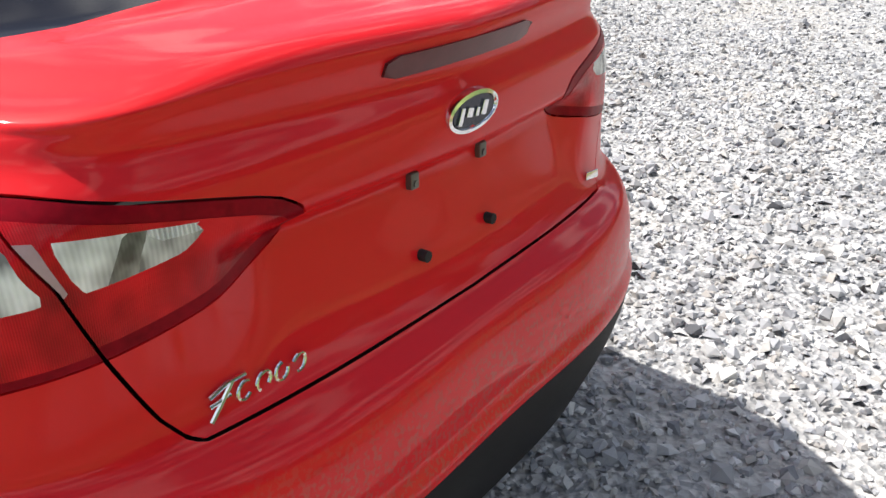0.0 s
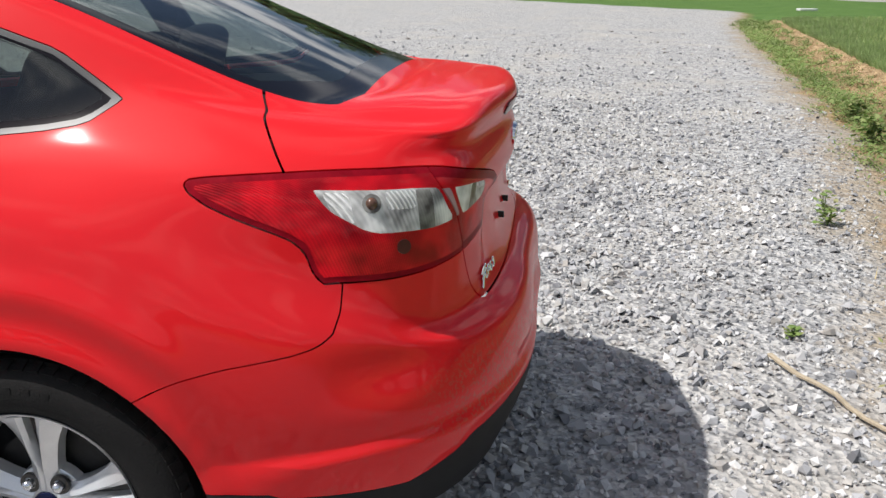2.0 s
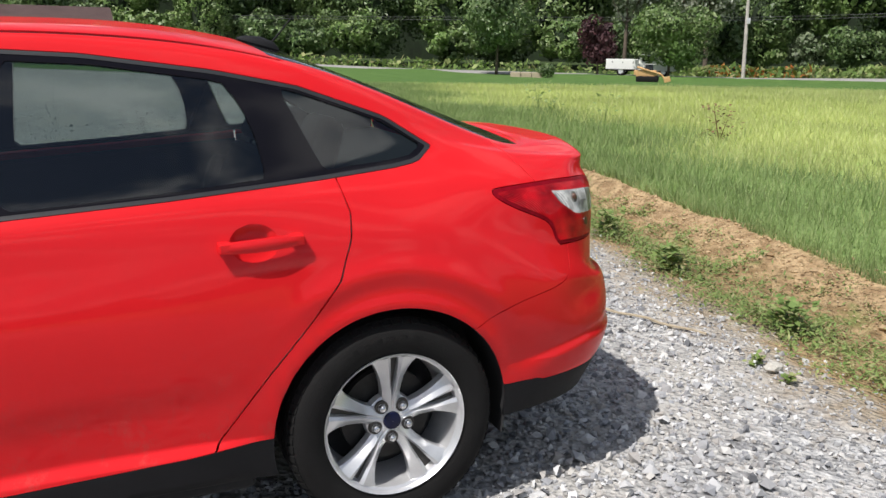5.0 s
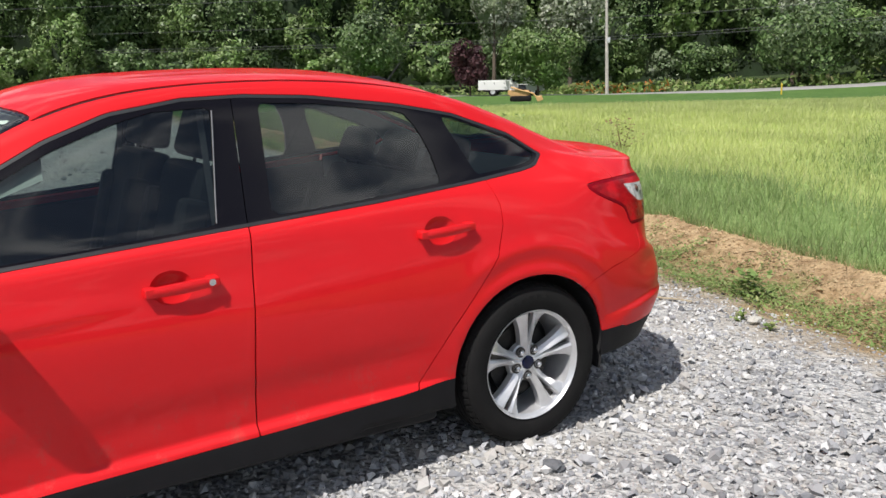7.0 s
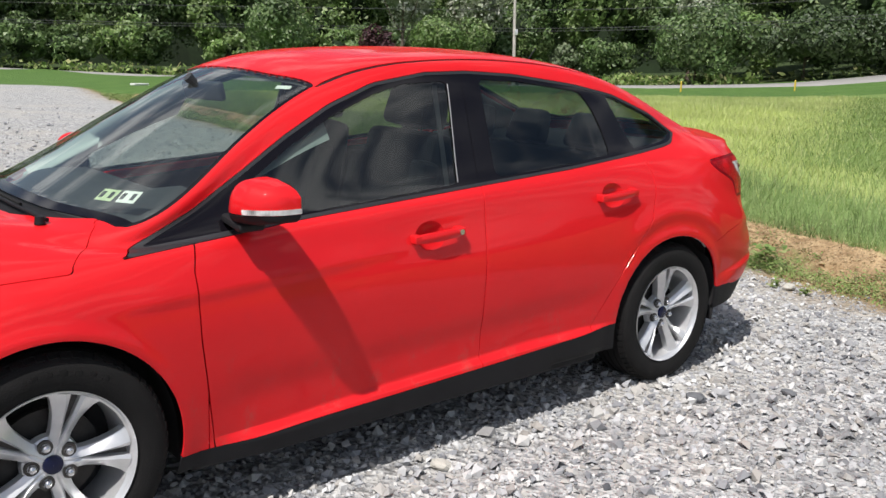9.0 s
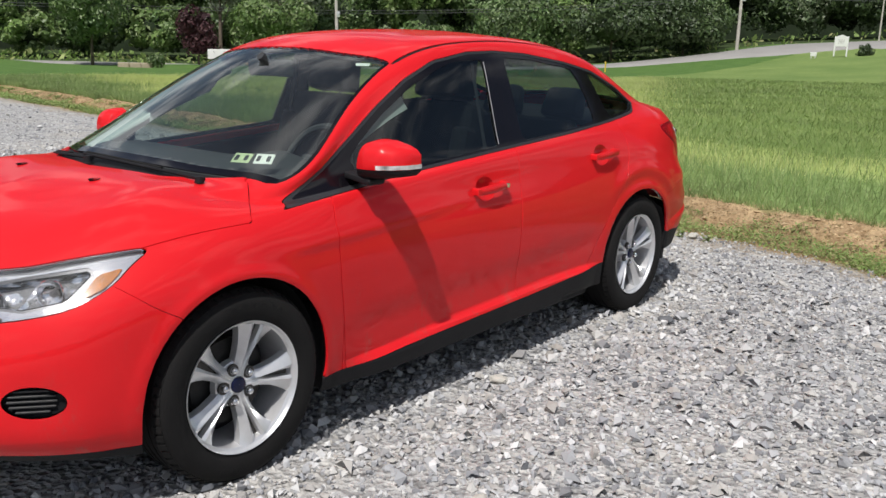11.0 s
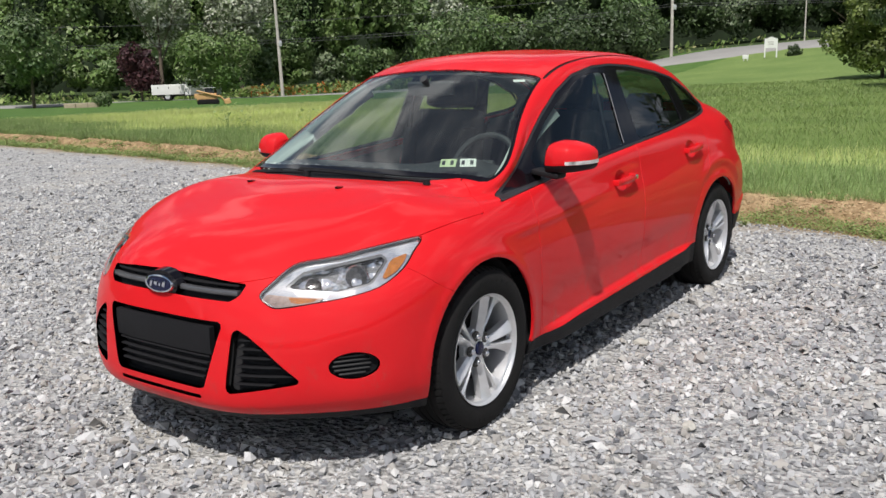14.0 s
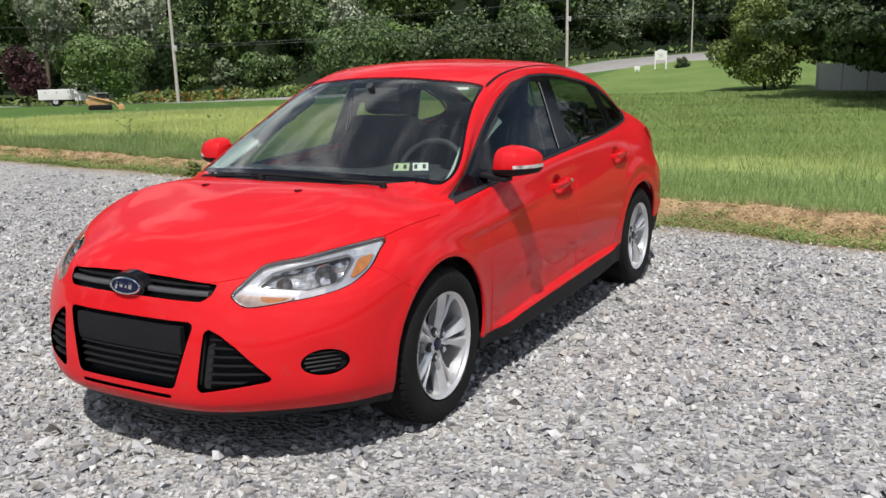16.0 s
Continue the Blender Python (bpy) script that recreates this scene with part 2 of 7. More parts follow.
# dimmer light on this side of the meadow is put into the colour
GRASS_FIELD = scattered("dimmed_field_grass", [(0.145, 0.23, 0.062), (0.20, 0.285, 0.082), (0.27, 0.345, 0.115), (0.165, 0.25, 0.068), (0.34, 0.39, 0.16)], 0.6, 0.25, 0.25, 0.35)
GRASS_PALE = scattered("seeding_grass", [(0.42, 0.50, 0.16), (0.52, 0.58, 0.22), (0.60, 0.63, 0.28), (0.46, 0.53, 0.18), (0.66, 0.67, 0.34)], 0.7, 0.40, 0.18, 0.35)
WEED = scattered("broadleaf_weeds", [(0.13, 0.22, 0.05), (0.20, 0.30, 0.08), (0.28, 0.37, 0.115), (0.165, 0.25, 0.062), (0.35, 0.40, 0.155), (0.36, 0.33, 0.16)], 0.65, 0.3)
# the palest tone of the next two palettes paints in sun glints on leaves
LEAF = scattered("tree_leaves", [(0.055, 0.105, 0.032), (0.085, 0.145, 0.042), (0.12, 0.19, 0.058), (0.07, 0.125, 0.038), (0.16, 0.23, 0.08), (0.23, 0.29, 0.15)], 0.5, 0.12, 0.50, 0.22)
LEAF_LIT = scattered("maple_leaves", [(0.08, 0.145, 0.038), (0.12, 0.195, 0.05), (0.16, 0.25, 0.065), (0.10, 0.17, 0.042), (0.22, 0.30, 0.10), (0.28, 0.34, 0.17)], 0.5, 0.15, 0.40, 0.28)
# darker leaf copy: shade of the right-hand trees is put into the colour
LEAF_SHADED = scattered("dark_shaded_leaves", [(0.028, 0.05, 0.016), (0.042, 0.072, 0.022), (0.062, 0.10, 0.032), (0.034, 0.06, 0.019), (0.10, 0.145, 0.052)], 0.5, 0.08, 0.40, 0.4)
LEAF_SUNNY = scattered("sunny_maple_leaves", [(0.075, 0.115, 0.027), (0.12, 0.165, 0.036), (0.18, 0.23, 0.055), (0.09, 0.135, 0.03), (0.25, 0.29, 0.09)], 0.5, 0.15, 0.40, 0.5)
LEAF_PALE = scattered("pale_leaves", [(0.14, 0.20, 0.08), (0.34, 0.38, 0.26), (0.56, 0.58, 0.47), (0.64, 0.65, 0.56), (0.12, 0.18, 0.06), (0.42, 0.46, 0.33)], 0.6, 0.25)
LEAF_PURPLE = scattered("purple_leaves", [(0.035, 0.012, 0.016), (0.06, 0.02, 0.025), (0.09, 0.03, 0.035)], 0.6, 0.2)
FLOWER = scattered("orange_flowers", [(0.45, 0.12, 0.03), (0.5, 0.2, 0.05), (0.10, 0.18, 0.03), (0.13, 0.22, 0.05)], 0.7, 0.2)
BARK = plain("bark", (0.13, 0.10, 0.075), 0.9, var=0.4, scale=3, fine=20, bump=0.5)
POLE_WOOD = plain("weathered_pole_wood", (0.50, 0.47, 0.42), 0.85, var=0.25, scale=2, fine=30)
TAN = plain("dry_stick", (0.42, 0.35, 0.25), 0.8, var=0.25, scale=12, fine=150, bump=0.2)
SIDING = plain("cream_siding", (0.66, 0.62, 0.50), 0.7, var=0.08, scale=0.6, fine=12)
ROOF_BROWN = plain("brown_shingles", (0.16, 0.105, 0.10), 0.9, var=0.2, scale=0.8, fine=10)
DARK_PANE = plain("dark_window_pane", (0.02, 0.022, 0.025), 0.1, var=0.2)
WHITE = plain("white_paint", (0.78, 0.78, 0.76), 0.5, var=0.06, scale=1.5)
ASPHALT = plain("grey_road", (0.29, 0.28, 0.265), 0.9, var=0.12, scale=0.4, fine=20)
YELLOW = plain("yellow_paint", (0.7, 0.5, 0.06), 0.5, var=0.12, scale=4)
WIRE = plain("grey_cable", (0.10, 0.10, 0.105), 0.6, var=0.1)


def ground_surface():
    """Crushed stone, bare earth, meadow and lawn, by where they lie."""
    m, nt, b = shade("gravel_earth_and_grass")
    co = where(nt)
    sep = add(nt, "ShaderNodeSeparateXYZ")
    nt.links.new(co, sep.inputs[0])

    def calc(op, a, c, third=None):
        n = add(nt, "ShaderNodeMath")
        n.operation = op
        for i, v in enumerate((a, c, third)):
            if v is None:
                continue
            if isinstance(v, (int, float)):
                n.inputs[i].default_value = v
            else:
                nt.links.new(v, n.inputs[i])
        return n.outputs[0]

    def noise_at(scale, detail=4.0):
        n = add(nt, "ShaderNodeTexNoise", Scale=scale, Detail=detail)
        nt.links.new(co, n.inputs["Vector"])
        return n.outputs[0]

    def step(v, a, c):
        n = add(nt, "ShaderNodeMapRange")
        n.inputs[1].default_value, n.inputs[2].default_value = a, c
        nt.links.new(v, n.inputs[0])
        return n.outputs[0]

    def over(f, below, above):
        n = add(nt, "ShaderNodeMixRGB")
        nt.links.new(f, n.inputs[0])
        for i, c in ((1, below), (2, above)):
            if isinstance(c, tuple):
                n.inputs[i].default_value = (*c, 1)
            else:
                nt.links.new(c, n.inputs[i])
        return n.outputs[0]

    d = calc("MULTIPLY", calc("ADD", sep.outputs["X"], calc("MULTIPLY_ADD", sep.outputs["Y"], -0.21, 3.65)), -0.978)
    bend = calc("MINIMUM", calc("MAXIMUM", calc("MULTIPLY_ADD", sep.outputs["Y"], -0.085, -0.4675), 0.0), 1.5)
    d = calc("MULTIPLY_ADD", bend, 0.978, d)
    wob = calc("MULTIPLY_ADD", noise_at(1.3), 1.0, -0.5)
    dn = calc("ADD", d, wob)
    cell = add(nt, "ShaderNodeTexVoronoi", Scale=38.0)
    nt.links.new(co, cell.inputs["Vector"])
    big = add(nt, "ShaderNodeTexVoronoi", Scale=17.0)
    nt.links.new(co, big.inputs["Vector"])
    s1 = ramp(nt, cell.outputs["Color"], [(0.0, (0.20, 0.203, 0.21)), (0.35, (0.38, 0.38, 0.382)), (0.7, (0.50, 0.495, 0.485)), (1.0, (0.62, 0.61, 0.59))])
    s2 = ramp(nt, big.outputs["Color"], [(0.0, (0.19, 0.193, 0.20)), (0.5, (0.40, 0.395, 0.39)), (1.0, (0.55, 0.535, 0.515))])
    stones = over(step(noise_at(6.0), 0.45, 0.55), s1, s2)
    # coarser patches of washed and dusty stone
    stones = over(step(noise_at(15.0, 3.0), 0.56, 0.66), stones, (0.20, 0.198, 0.197))
    stones = over(step(noise_at(11.0, 3.0), 0.60, 0.70), stones, (0.66, 0.65, 0.63))
    stones = over(step(noise_at(0.8, 5.0), 0.50, 0.75), stones, (0.47, 0.445, 0.405))
    earth = over(step(noise_at(7.0, 8.0), 0.38, 0.62), (0.28, 0.185, 0.10), (0.51, 0.365, 0.21))
    earth = over(step(noise_at(23.0, 6.0), 0.56, 0.68), earth, (0.17, 0.13, 0.06))
    brown = over(step(noise_at(13.0, 7.0), 0.38, 0.62), (0.21, 0.14, 0.07), (0.40, 0.285, 0.155))
    ditch = over(step(noise_at(5.0, 6.0), 0.53, 0.66), brown, (0.16, 0.19, 0.06))
    near = over(step(noise_at(9.0, 8.0), 0.38, 0.62), (0.17, 0.26, 0.08), (0.26, 0.36, 0.125))
    pale = over(step(noise_at(0.35, 3.0), 0.35, 0.65), (0.44, 0.53, 0.16), (0.56, 0.60, 0.23))
    pale = over(step(noise_at(6.0, 8.0), 0.36, 0.60), (0.38, 0.49, 0.14), pale)
    meadow = over(step(calc("MULTIPLY_ADD", noise_at(0.6), 3.0, d), 4.9, 6.6), near, pale)
    # shorter grass on the sign's side, faintly banded; dimmer light put into its green
    field = over(step(noise_at(0.5, 6.0), 0.36, 0.64), (0.15, 0.225, 0.06), (0.235, 0.305, 0.09))
    field = over(step(noise_at(7.0, 8.0), 0.40, 0.62), field, (0.17, 0.25, 0.068))
    aside = calc("MULTIPLY_ADD", sep.outputs["X"], -0.466, calc("ADD", sep.outputs["Y"], -0.64))
    aside = calc("MULTIPLY_ADD", wob, 1.6, aside)
    meadow = over(calc("MULTIPLY", step(aside, -1.2, 1.2), step(calc("MULTIPLY_ADD", wob, 2.0, d), 4.0, 6.0)), meadow, field)
    mown = over(step(noise_at(0.9, 6.0), 0.3, 0.7), (0.075, 0.15, 0.036), (0.115, 0.20, 0.05))
    lawn = over(step(noise_at(0.22, 7.0), 0.36, 0.64), (0.14, 0.222, 0.062), (0.23, 0.305, 0.096))
    lawn = over(step(noise_at(3.5, 8.0), 0.42, 0.62), lawn, (0.168, 0.245, 0.074))
    sand = over(step(noise_at(11.0, 7.0), 0.35, 0.65), (0.30, 0.245, 0.18), (0.43, 0.365, 0.28))
    col = over(step(calc("MULTIPLY_ADD", noise_at(9.0, 6.0), 0.9, calc("ADD", dn, -0.45)), -0.52, -0.02), stones, sand)
    col = over(step(dn, 0.0, 0.15), col, earth)
    col = over(step(dn, 0.05, 0.25), col, ditch)
    col = over(step(calc("MULTIPLY_ADD", wob, 0.5, d), 0.74, 0.90), col, earth)
    col = over(step(calc("MULTIPLY_ADD", wob, 0.4, d), 1.14, 1.34), col, meadow)
    # mown verge along the road
    far = calc("ADD", calc("MULTIPLY", sep.outputs["Y"], -1.0), calc("MULTIPLY", wob, 1.0))
    verge = calc("MULTIPLY", step(far, 24.6, 25.2), step(d, -0.1, 0.4))
    col = over(verge, col, mown)
    end = calc("MULTIPLY_ADD", sep.outputs["X"], -1.6, calc("MULTIPLY", sep.outputs["Y"], -1.0))
    col = over(calc("MULTIPLY", step(calc("ADD", end, wob), 44.0, 56.0), calc("SUBTRACT", 1.0, verge)), col, lawn)
    # the lot ends before the house
    last = calc("MULTIPLY_ADD", sep.outputs["X"], -0.787, calc("MULTIPLY_ADD", sep.outputs["Y"], -0.618, wob))
    col = over(calc("MULTIPLY", step(last, 26.2, 26.9), calc("SUBTRACT", 1.0, step(d, 0.4, 0.9))), col, mown)
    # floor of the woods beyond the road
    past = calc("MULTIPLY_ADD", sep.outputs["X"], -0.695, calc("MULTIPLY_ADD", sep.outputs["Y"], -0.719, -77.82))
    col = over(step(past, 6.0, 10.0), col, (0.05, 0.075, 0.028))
    nt.links.new(col, b.inputs["Base Color"])
    b.inputs["Roughness"].default_value = 0.95
    b.inputs["Specular IOR Level"].default_value = 0.2
    bp = add(nt, "ShaderNodeBump", Strength=0.9, Distance=0.024)
    nt.links.new(calc("ADD", cell.outputs["Distance"], noise_at(30.0)), bp.inputs["Height"])
    nt.links.new(bp.outputs[0], b.inputs["Normal"])
    return m


GROUND = ground_surface()


# ---- mesh helpers ----
def mesh_ob(name, verts, faces, material, parent=None, label="", smooth=False, normals=None):
    me = bpy.data.meshes.new(name)
    me.from_pydata([tuple(map(float, v)) for v in verts], [], [tuple(map(int, f)) for f in faces])
    for m in material if isinstance(material, (list, tuple)) else [material]:
        me.materials.append(m)
    if smooth:
        me.polygons.foreach_set("use_smooth", [True] * len(me.polygons))
    if normals is not None:
        me.update()
        me.normals_split_custom_set_from_vertices([tuple(map(float, n)) for n in normals])
    me.update()
    ob = new(name, me)
    if parent is not None:
        ob.parent = parent
    return tagged(ob, label)


def part(name, bm, material, parent=None, label="", smooth=True):
    bmesh.ops.recalc_face_normals(bm, faces=bm.faces)
    me = bpy.data.meshes.new(name)
    bm.to_mesh(me)
    bm.free()
    me.materials.append(material)
    if smooth:
        me.polygons.foreach_set("use_smooth", [True] * len(me.polygons))
        me.set_sharp_from_angle(angle=radians(35))
    ob = new(name, me)
    if parent is not None:
        ob.parent = parent
    return tagged(ob, label)


def empty(name, at=(0, 0, 0), turn=0.0, **tags):
    ob = new(name)
    ob.empty_display_size = 0.1
    ob.matrix_basis = pose(*at, 0, 0, turn)
    return tagged(ob, **tags)


def box(bm, size, at=(0, 0, 0), turn=(0, 0, 0), bevel=0.0, taper=(1, 1)):
    vs = bmesh.ops.create_cube(bm, size=1)["verts"]
    for v in vs:
        k = taper if v.co.z > 0 else (1, 1)
        v.co = Vector((v.co.x * size[0] * k[0], v.co.y * size[1] * k[1], v.co.z * size[2]))
    if bevel:
        es = list({e for v in vs for e in v.link_edges})
        r = bmesh.ops.bevel(bm, geom=es, offset=bevel, segments=3, affect="EDGES", profile=0.6)
        vs = list({v for f in r["faces"] for v in f.verts} | {v for v in vs if v.is_valid})
    bmesh.ops.transform(bm, matrix=pose(*at, *turn), verts=vs)
    return vs


def rod(bm, a, b, r0, r1=None, n=8):
    a, b = Vector(a), Vector(b)
    r1 = r0 if r1 is None else r1
    m = Matrix.Translation((a + b) / 2) @ (b - a).to_track_quat("Z", "Y").to_matrix().to_4x4()
    return bmesh.ops.create_cone(bm, cap_ends=True, segments=n, radius1=r0, radius2=r1, depth=(b - a).length, matrix=m)["verts"]


def lathe(bm, profile, n=48, axis="Y", closed=False):
    """Turns (radius, along) points round the axis."""
    rings = []
    for i in range(n):
        a = 2 * math.pi * i / n
        rings.append([bm.verts.new((r * math.cos(a), y, r * math.sin(a))) for r, y in profile])
    m = len(profile)
    for i in range(n):
        p, q = rings[i], rings[(i + 1) % n]
        for j in range(m if closed else m - 1):
            bm.faces.new((p[j], p[(j + 1) % m], q[(j + 1) % m], q[j]))
    return rings


# ---- the ground ----
def edge_distance(x, y):
    """Metres past the edge of the gravel, into the meadow."""
    return -0.978 * (x + 3.65 - 0.21 * y - np.clip(-0.085 * y - 0.4675, 0, 1.5))


def edge_place(along, d):
    """The place d metres past the gravel's edge at y = along."""
    return -3.65 + 0.21 * along + np.clip(-0.085 * along - 0.4675, 0, 1.5) - d / 0.978, along


LUMPS = np.random.default_rng(3).uniform(0, 2 * math.pi, (3, 9, 2))


def lumps(x, y, size, k):
    """An uneven relief of about one in height, from waves in nine directions."""
    out = 0
    for i in range(9):
        a, b = LUMPS[k, i]
        w = 2 * math.pi / (size * (0.7 + 0.09 * i))
        out = out + np.sin(w * (x * math.cos(a) + y * math.sin(a)) + 3 * b)
    return out / 3


def road_line(x, y):
    """Metres across and along the road, from a point of its middle."""
    dx, dy = x + 53.0, y + 57.0
    return -0.695 * dx - 0.719 * dy, -0.719 * dx + 0.695 * dy


def ground_height(x, y):
    x, y = np.asarray(x, float), np.asarray(y, float)
    d = edge_distance(x, y)
    fade = np.exp(-((np.hypot(x, y) / 60) ** 4))
    z = np.interp(d, [-0.2, 0.3, 0.6, 0.85, 1.15, 1.5, 6], [0, -0.05, -0.07, -0.03, 0.07, 0.09, 0.06]) * fade
    z = z + 0.018 * np.sin(1.7 * x + 0.6 * y) * np.sin(1.3 * y - 0.5 * x) * (np.hypot(x - 0.2, y - 0.5) > 3.4) * fade
    over, along = road_line(x, y)
    lie = np.clip((np.hypot(x, y) - 12) / 60, 0, 1)
    z = z - 0.65 * lie * lie * (3 - 2 * lie) * (1 - np.clip((along - 15) / 30, 0, 1)) * np.clip((-x - 8) / 25, 0, 1)
    rough = np.exp(-(((d - 0.75) / 0.42) ** 2)) * fade
    z = z + rough * (0.030 * lumps(x, y, 0.9, 0) + 0.022 * lumps(x, y, 0.33, 1) + 0.010 * lumps(x, y, 0.17, 2))
    # the road dips behind its verge towards the house
    dip = 1 - np.clip((along - 2) / 16, 0, 1)
    z = z - 0.40 * dip * np.clip((over + 34) / 26, 0, 1) + 0.30 * dip * np.exp(-(((over + 6.2) / 2.0) ** 2))
    rise = np.clip((along - 20) / 34, 0, 1.6) * np.clip((np.hypot(x, y) - 30) / 50, 0, 1)
    # the far side of the road is banked where it climbs
    bank = np.clip(over + 4.5, 0, 8) * np.clip((along - 26) / 20, 0, 1)
    return z + 1.95 * rise * np.minimum(1, rise + 0.35) + 0.10 * bank


def build_ground():
    def steps(*runs):
        out = [runs[0][0]]
        for a, b, n in runs:
            out += list(np.linspace(a, b, n + 1)[1:])
        return np.array(out)

    xs = steps((-2500, -300, 8), (-300, -60, 24), (-60, -9, 40), (-9, -3, 150), (-3, 6, 60), (6, 40, 20), (40, 2500, 10))
    ys = steps((-2500, -300, 8), (-300, -60, 24), (-60, -16, 40), (-16, 6, 330), (6, 40, 20), (40, 2500, 10))
    gx, gy = np.meshgrid(xs, ys)
    gz = ground_height(gx, gy)
    n, m = gx.shape
    idx = np.arange(n * m).reshape(n, m)
    quads = np.stack([idx[:-1, :-1], idx[:-1, 1:], idx[1:, 1:], idx[1:, :-1]], -1).reshape(-1, 4)
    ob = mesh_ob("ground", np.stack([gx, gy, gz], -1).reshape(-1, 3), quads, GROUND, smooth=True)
    tagged(ob, "grey crushed-stone lot meeting bare earth and a green meadow", "ground", kind="structure")


build_ground()


# ---- the car: its skin ----
# Rails run from the middle of the tail round the near side to the middle of the nose; each has sixteen stations (x, y, z).
RAILS = [
    # lower edge
    [(-2.20, 0, .285), (-2.175, .42, .285), (-2.045, .675, .288), (-1.855, .79, .290), (-1.5, .825, .265), (-1.1, .825, .222), (-.6, .825, .212), (-.1, .825, .206),
     (.35, .825, .200), (.7, .825, .197), (1.06, .825, .195), (1.42, .83, .185), (1.74, .775, .203), (1.965, .585, .208), (2.105, .35, .208), (2.15, 0, .208)],
    # top of the sill, bumper lip
    [(-2.255, 0, .43), (-2.235, .43, .43), (-2.10, .715, .44), (-1.89, .815, .45), (-1.5, .85, .43), (-1.1, .842, .34), (-.6, .830, .315), (-.1, .826, .30),
     (.35, .826, .285), (.7, .830, .28), (1.06, .844, .28), (1.42, .855, .30), (1.77, .81, .29), (2.012, .617, .282), (2.16, .37, .265), (2.195, 0, .265)],
    # belly of the doors, bumper bulge
    [(-2.27, 0, .58), (-2.25, .44, .58), (-2.115, .725, .58), (-1.91, .825, .58), (-1.5, .868, .60), (-1.1, .853, .55), (-.6, .846, .53), (-.1, .843, .52),
     (.35, .843, .515), (.7, .846, .51), (1.06, .856, .52), (1.42, .868, .56), (1.785, .81, .49), (2.012, .627, .47), (2.15, .38, .46), (2.185, 0, .455)],
    # top of the bumpers, widest line
    [(-2.255, 0, .655), (-2.235, .44, .655), (-2.105, .712, .662), (-1.91, .815, .69), (-1.5, .86, .76), (-1.1, .847, .73), (-.6, .842, .71), (-.1, .84, .70),
     (.35, .842, .69), (.7, .845, .68), (1.06, .85, .68), (1.42, .855, .70), (1.77, .79, .64), (1.988, .603, .60), (2.125, .36, .59), (2.16, 0, .585)],
    # foot of the boot panel, handle line
    [(-2.20, 0, .695), (-2.175, .44, .695), (-2.078, .688, .705), (-1.905, .772, .79), (-1.5, .828, .89), (-1.1, .822, .88), (-.6, .815, .85), (-.1, .812, .83),
     (.35, .816, .815), (.7, .822, .80), (1.06, .823, .79), (1.42, .81, .79), (1.72, .73, .745), (1.965, .55, .685), (2.10, .33, .665), (2.14, 0, .66)],
    # shoulder
    [(-2.205, 0, .93), (-2.172, .40, .93), (-2.088, .628, .94), (-1.882, .735, .965), (-1.5, .768, 1.0), (-1.1, .782, .985), (-.6, .788, .955), (-.1, .79, .93),
     (.35, .793, .905), (.7, .793, .885), (1.06, .776, .86), (1.42, .735, .855), (1.68, .66, .82), (1.90, .50, .755), (2.05, .31, .725), (2.10, 0, .715)],
    # spoiler lip, foot of the side glass, bonnet edge
    [(-2.207, 0, 1.064), (-2.158, .40, 1.056), (-2.076, .565, 1.044), (-1.86, .635, 1.062), (-1.5, .675, 1.10), (-1.1, .735, 1.05), (-.6, .755, 1.01), (-.1, .762, .965),
     (.35, .765, .93), (.7, .76, .905), (1.06, .728, .872), (1.40, .63, .90), (1.60, .56, .885), (1.79, .43, .83), (1.94, .27, .795), (2.0, 0, .79)],
    # head of the side glass
    [(-2.188, 0, 1.084), (-2.138, .385, 1.077), (-2.03, .530, 1.063), (-1.81, .592, 1.083), (-1.47, .63, 1.16), (-1.1, .615, 1.30), (-.6, .60, 1.355), (-.1, .60, 1.35),
     (.33, .615, 1.245), (.66, .66, 1.07), (1.04, .715, .885), (1.37, .58, .915), (1.54, .50, .905), (1.70, .39, .865), (1.83, .25, .84), (1.88, 0, .835)],
    # roof gutter, sides of the screens
    [(-2.11, 0, 1.096), (-2.06, .345, 1.091), (-1.955, .490, 1.086), (-1.80, .553, 1.098), (-1.40, .56, 1.25), (-1.05, .56, 1.36), (-.6, .55, 1.415), (-.1, .555, 1.41),
     (.33, .555, 1.320), (.68, .634, 1.126), (1.02, .702, .928), (1.30, .50, .931), (1.45, .42, .926), (1.58, .33, .898), (1.68, .21, .880), (1.72, 0, .875)],
    # halfway in
    [(-2.065, 0, 1.101), (-2.03, .20, 1.100), (-1.965, .27, 1.100), (-1.895, .30, 1.108), (-1.41, .30, 1.285), (-1.01, .30, 1.405), (-.56, .29, 1.452), (-.02, .29, 1.442),
     (.40, .31, 1.36), (.78, .34, 1.165), (1.15, .36, .969), (1.34, .28, .939), (1.46, .23, .930), (1.56, .18, .913), (1.63, .11, .900), (1.655, 0, .896)],
    # middle line
    [(-2.025, 0, 1.104), (-2.01, 0, 1.105), (-1.97, 0, 1.107), (-1.91, 0, 1.113), (-1.42, 0, 1.297), (-1.0, 0, 1.42), (-.55, 0, 1.466), (0, 0, 1.455),
     (.42, 0, 1.375), (.81, 0, 1.18), (1.18, 0, .978), (1.36, 0, .943), (1.46, 0, .935), (1.54, 0, .923), (1.59, 0, .914), (1.61, 0, .910)],
]


